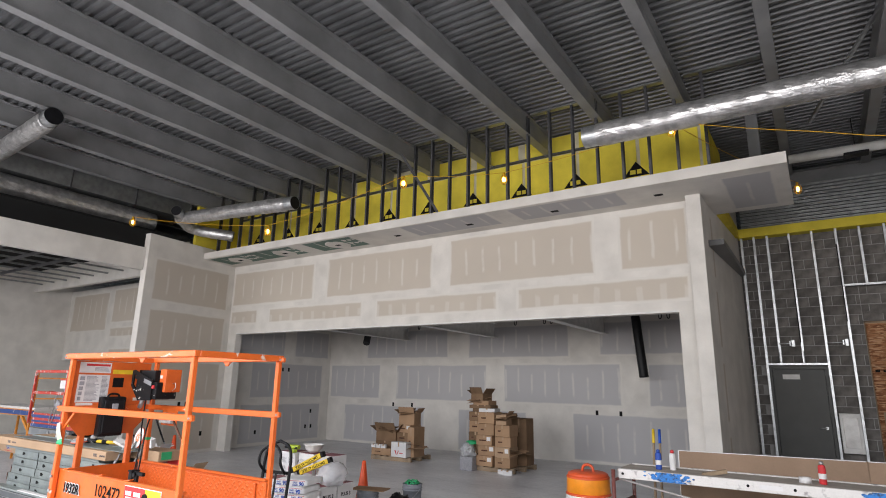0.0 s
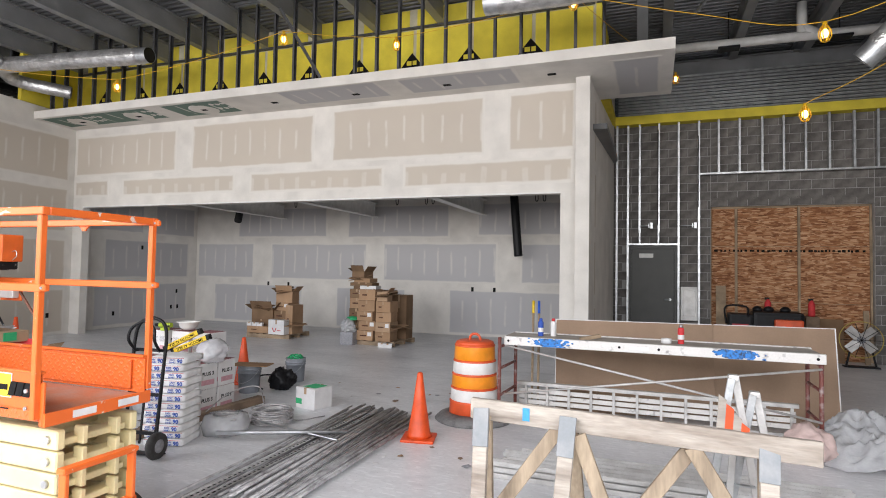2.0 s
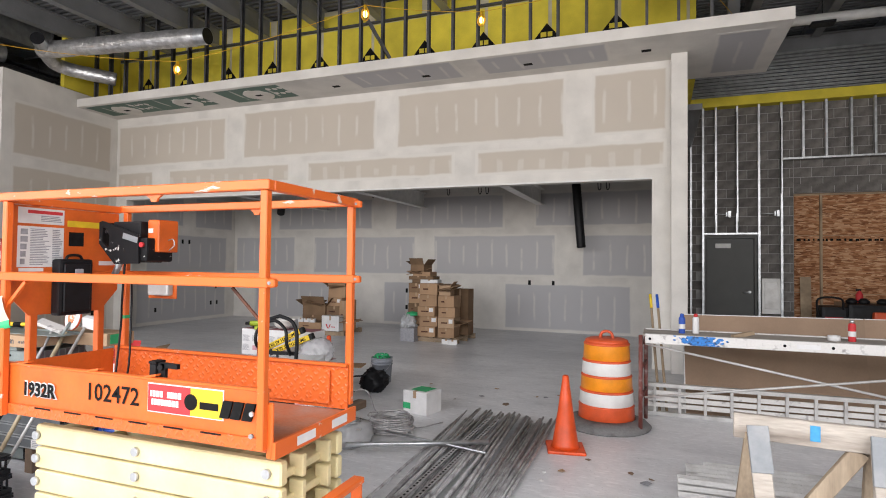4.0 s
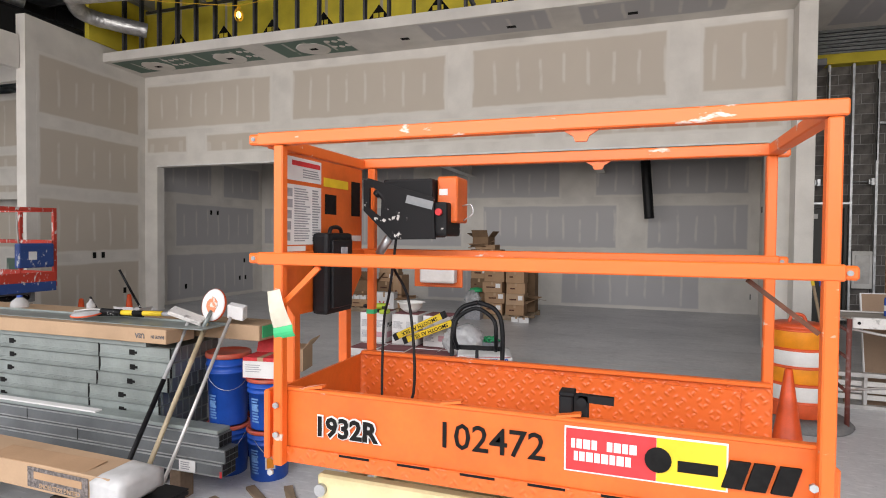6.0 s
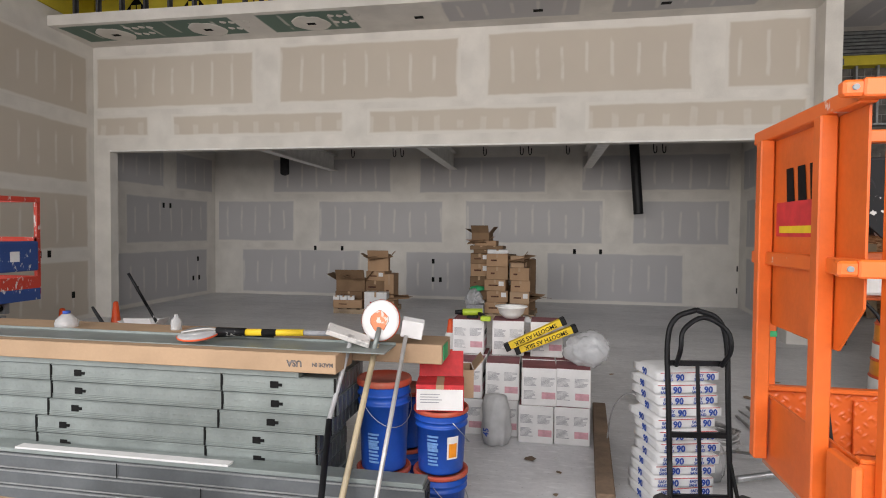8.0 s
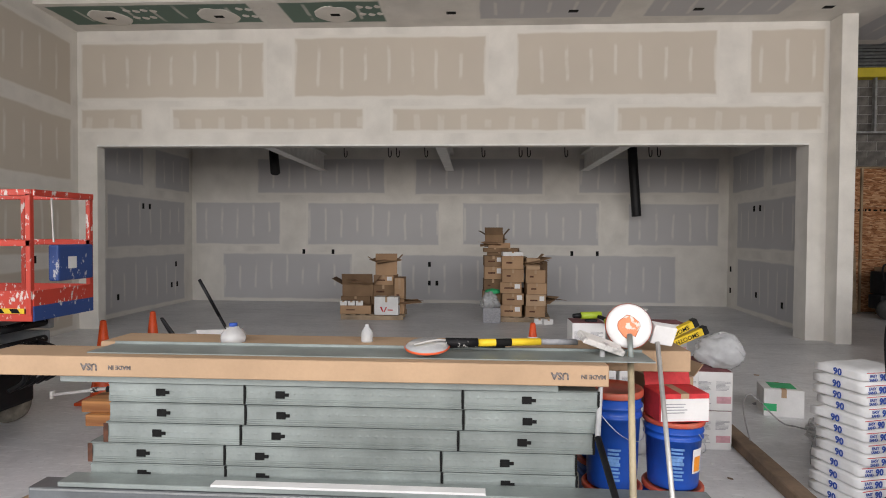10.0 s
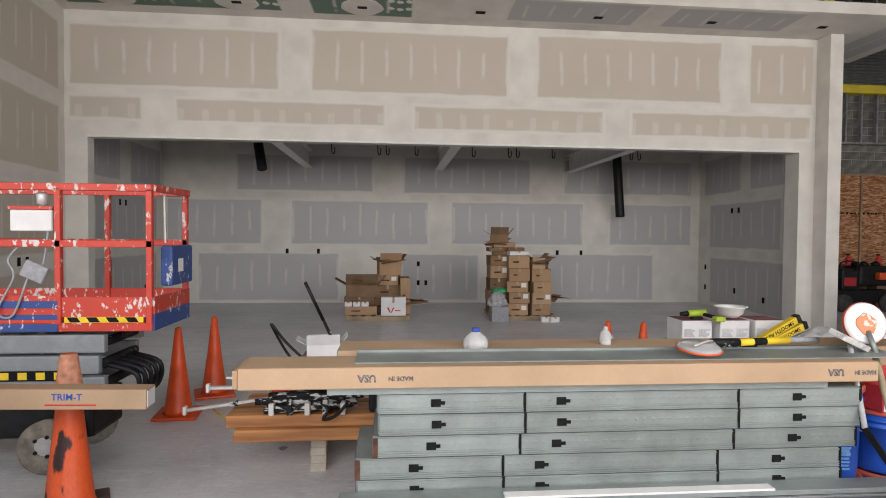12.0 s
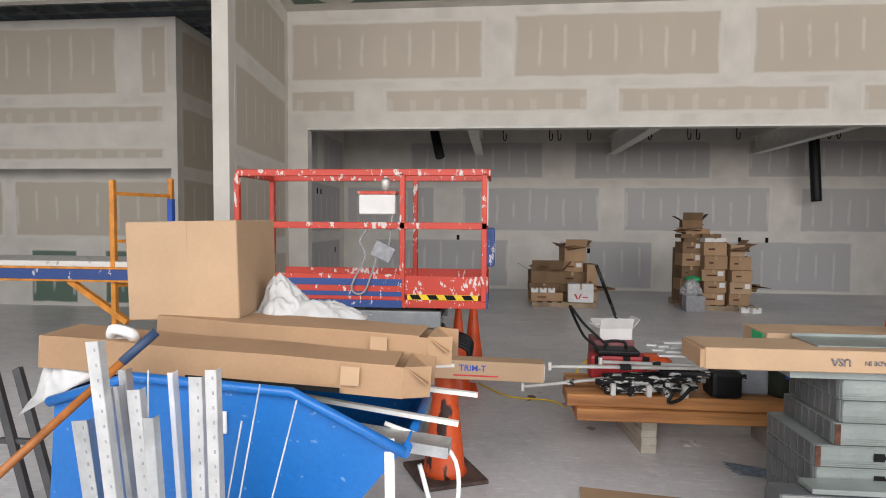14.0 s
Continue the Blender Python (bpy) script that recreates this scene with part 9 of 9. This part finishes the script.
# ---- clutter before the boarded opening ----
fan = empty("drum_fan", "round drum fan with a yellow rim", "fan", pose(3.15, 14.1, 0))
part("rim", lathe([(0.35, -0.03), (0.362, -0.035), (0.366, 0), (0.362, 0.035), (0.35, 0.03), (0.352, 0)], 36, pose(3.55, 13.9, 0.55, 90, 0, -12), 0.0, False), M["dull_yellow"], fan)
for k in range(4):
    bm = bmesh.new()
    add_box(bm, 0.05, 0.3, -0.09, 0.09, -0.004, 0.004)
    bmesh.ops.transform(bm, matrix=pose(3.55, 13.9, 0.55, 90, 0, -12) @ pose(0, 0, 0, 0, 0, 90 * k + 45) @ pose(0, 0, 0, 22), verts=bm.verts)
    part("blade", bm, M["alum"], fan)
part("hub", rod((3.56, 13.97, 0.55), (3.54, 13.82, 0.55), 0.07), M["print_grey"], fan)
bm = bmesh.new()
for k in range(10):
    a = 2 * math.pi * k / 10
    add_rod(bm, Vector((3.53, 13.79, 0.55)), Vector((3.53 + 0.36 * math.cos(a), 13.79, 0.55 + 0.36 * math.sin(a))), 0.005, seg=5)
part("guard", bm, M["black"], fan)
part("foot", box(3.25, 3.85, 13.8, 14.0, 0.0, 0.03, 0.005), M["black"], fan)
for u in (3.3, 3.8):
    part("foot_post", bar((u, 13.9, 0.03), (u + (0.06 if u < 3.5 else -0.06), 13.9, 0.3), 0.03, 0.03, (0, 1, 0)), M["black"], fan)
for x, z in ((1.98, 0.95), (2.78, 0.95)):
    ext = empty("fire_extinguisher", "red fire extinguisher on a small stand", "fire extinguisher", pose(x, 14.2, 0))
    part("stand", box(x - 0.12, x + 0.12, 14.1, 14.35, 0, z - 0.0, 0.004), M["wood_old"], ext)
    part("cylinder", lathe([(0.0, 0.0), (0.06, 0.005), (0.065, 0.03), (0.065, 0.26), (0.03, 0.32), (0.02, 0.34)], 18, pose(x, 14.2, z)), M["print_red"], ext)
    part("valve", box(x - 0.06, x + 0.03, 14.18, 14.22, z + 0.33, z + 0.37, 0.006), M["black"], ext)
gen = empty("floor_machine", "black and red petrol machine near the boards", "machine", pose(1.6, 13.6, 0))
part("body", box(1.15, 1.6, 13.4, 13.9, 0.5, 1.0, 0.06), M["black"], gen)
part("red_cover", box(1.2, 1.5, 13.38, 13.4, 0.6, 0.8, 0.01), M["red_tool"], gen)
part("engine", box(1.58, 2.5, 13.4, 13.9, 0.6, 1.06, 0.08), M["black"], gen)
part("handle", tube(arc_points([(1.1, 13.4, 0.8), (1.08, 13.35, 1.14), (1.45, 13.35, 1.15), (1.5, 13.4, 0.95)], 5), 0.02, 6), M["black"], gen)
part("cart_frame", box(1.1, 2.5, 13.45, 13.85, 0.2, 0.5, 0.03), M["black"], gen)
for u in (1.7, 1.9, 2.2):
    part("engine_cap", lathe([(0.09, 0), (0.1, 0.05), (0.05, 0.1), (0, 0.11)], 14, pose(u, 13.65, 1.055)), M["black"], gen)
part("orange_hood", box(1.95, 2.45, 13.25, 13.4, 0.75, 0.92, 0.04), M["drum_red"], gen)
for x in (1.2, 2.3):
    part("wheel", lathe([(0.0, -0.05), (0.2, -0.05), (0.21, 0), (0.2, 0.05), (0.0, 0.05)], 20, pose(x, 13.4, 0.21, 90)), M["rubber"], gen)
for x0, x1, z1, lean in ((1.0, 1.2, 1.55, 4), (3.75, 3.85, 1.1, 5), (1.6, 2.6, 1.05, 3), (2.4, 3.4, 0.9, 6)):
    tagged(part("leaning_board", box(x0, x1, -0.01, 0.01, 0, z1), M["wood_raw"] if x1 - x0 < 0.3 else M["card_dark"]), "board leaning against the strand panels", "board", "leaning boards").matrix_world = pose(0, 14.35, 0, -lean)
cone("traffic_cone", "yellow and orange cone near the boards", 2.4, 12.9, 0.62, M["print_yellow"], 0.13, 0.34, 0)
tagged(part("brown_board", box(4.1, 4.35, 12.6, 12.65, 0, 1.5), M["card_dark"]), "brown board standing by the side wall", "board")

# ---- nearest foreground ----
fg = empty("long_carton", "long brown carton with a dark label and a white wrapped end", "carton", pose(-7.2, 3.05, 0.386))
m = pose(-7.2, 3.05, 0.386, 0, 0, -1.5)
bm = bmesh.new()
add_box(bm, -1.1, 1.0, -0.115, 0.115, 0, 0.14, 0.006)
for v in bm.verts:
    v.co.z += 0.006 * noise.noise(v.co * 2.5)
bmesh.ops.transform(bm, matrix=m, verts=bm.verts)
body = part("body", bm, M["card_light"], fg)
part("torn_flap", box(0.1, 0.8, -0.116, 0.02, 0.1455, 0.149, 0, m @ pose(0, 0, 0, 4, 0, 2)), M["card"], fg)
part("dark_label", box(0.42, 0.86, -0.121, -0.1175, 0.02, 0.125, 0, m), M["card_print"], body)
writing("marking", "CEILING SOLUTIONS", 0.032, M["card_light"], m @ pose(0.66, -0.1222, 0.038, 90) @ pose(0, 0, 0, 0, 0, 180), body, bold=0.0006)
part("label_bars", box(0.47, 0.82, -0.1228, -0.1212, 0.068, 0.105, 0, m), M["card"], body)
bm = bmesh.new()
add_pillow(bm, m @ pose(0.99, 0, 0), 0.2, 0.27, 0.152, 5.0)
part("white_wrap", bm, M["bag_white"], fg, "white padded wrap round the end")


def crate(x0, x1, y0, y1, z0, h, group):
    """An open plastic crate with slotted sides."""
    e = empty("crate", "black plastic slotted crate stacked on the floor", "crate", pose((x0 + x1) / 2, (y0 + y1) / 2, z0), group)
    part("base", box(x0, x1, y0, y1, z0, z0 + 0.012), M["black"], e)
    for u in (0.0, h - 0.03):
        part("rim", box(x0, x1, y0, y0 + 0.014, z0 + 0.012 + u * 0.93, z0 + 0.03 + u * 0.93), M["black"], e)
        part("rim", box(x0, x1, y1 - 0.014, y1, z0 + 0.012 + u * 0.93, z0 + 0.03 + u * 0.93), M["black"], e)
        part("rim", box(x1 - 0.014, x1, y0 + 0.014, y1 - 0.014, z0 + 0.012 + u * 0.93, z0 + 0.03 + u * 0.93), M["black"], e)
        part("rim", box(x0, x0 + 0.014, y0 + 0.014, y1 - 0.014, z0 + 0.012 + u * 0.93, z0 + 0.03 + u * 0.93), M["black"], e)
    n = int((x1 - x0) / 0.035)
    for k in range(n + 1):
        u = x0 + (x1 - x0 - 0.012) * k / n
        part("slat", box(u, u + 0.012, y0 + 0.002, y0 + 0.012, z0 + 0.012, z0 + h), M["black"], e)
    n = int((y1 - y0) / 0.035)
    for k in range(1, n):
        u = y0 + (y1 - y0) * k / n
        part("slat", box(x1 - 0.012, x1 - 0.002, u, u + 0.012, z0 + 0.012, z0 + h), M["black"], e)
    part("top_rim", box(x0, x1, y0, y1, z0 + h, z0 + h + 0.008), M["black"], e)


for z in (0.0, 0.129, 0.258):
    crate(-6.62 + 0.1 * z, -5.97 - 0.15 * z, 2.9, 3.22, z, 0.12, "crates under the long carton")
    crate(-8.25, -7.65, 2.9, 3.22, z, 0.12, "crates under the long carton")
tagged(part("paper_carton", box(-0.4, 0.4, -0.15, 0.15, 0, 0.008), M["card_light"]), "flat piece of cardboard on the floor", "cardboard").matrix_world = pose(-9.83, 4.5, 0.001, 0, 0, -8)

# small things on the stack and beside the low pile
for k, (x, y, ln, tn) in enumerate(((-6.05, 3.9, 0.5, -35), (-5.9, 4.0, 0.35, -50), (-6.2, 3.75, 0.4, -20), (-5.8, 3.7, 0.3, 10))):
    tagged(part("lumber_offcut", box(-ln / 2, ln / 2, -0.03, 0.03, 0, 0.02, 0.002), M["wood_raw"]), "thin lumber offcut lying by the buckets", "wood", "offcuts by the buckets").matrix_world = pose(x, y + 0.0 * k, 0.0, 0, 0, tn)
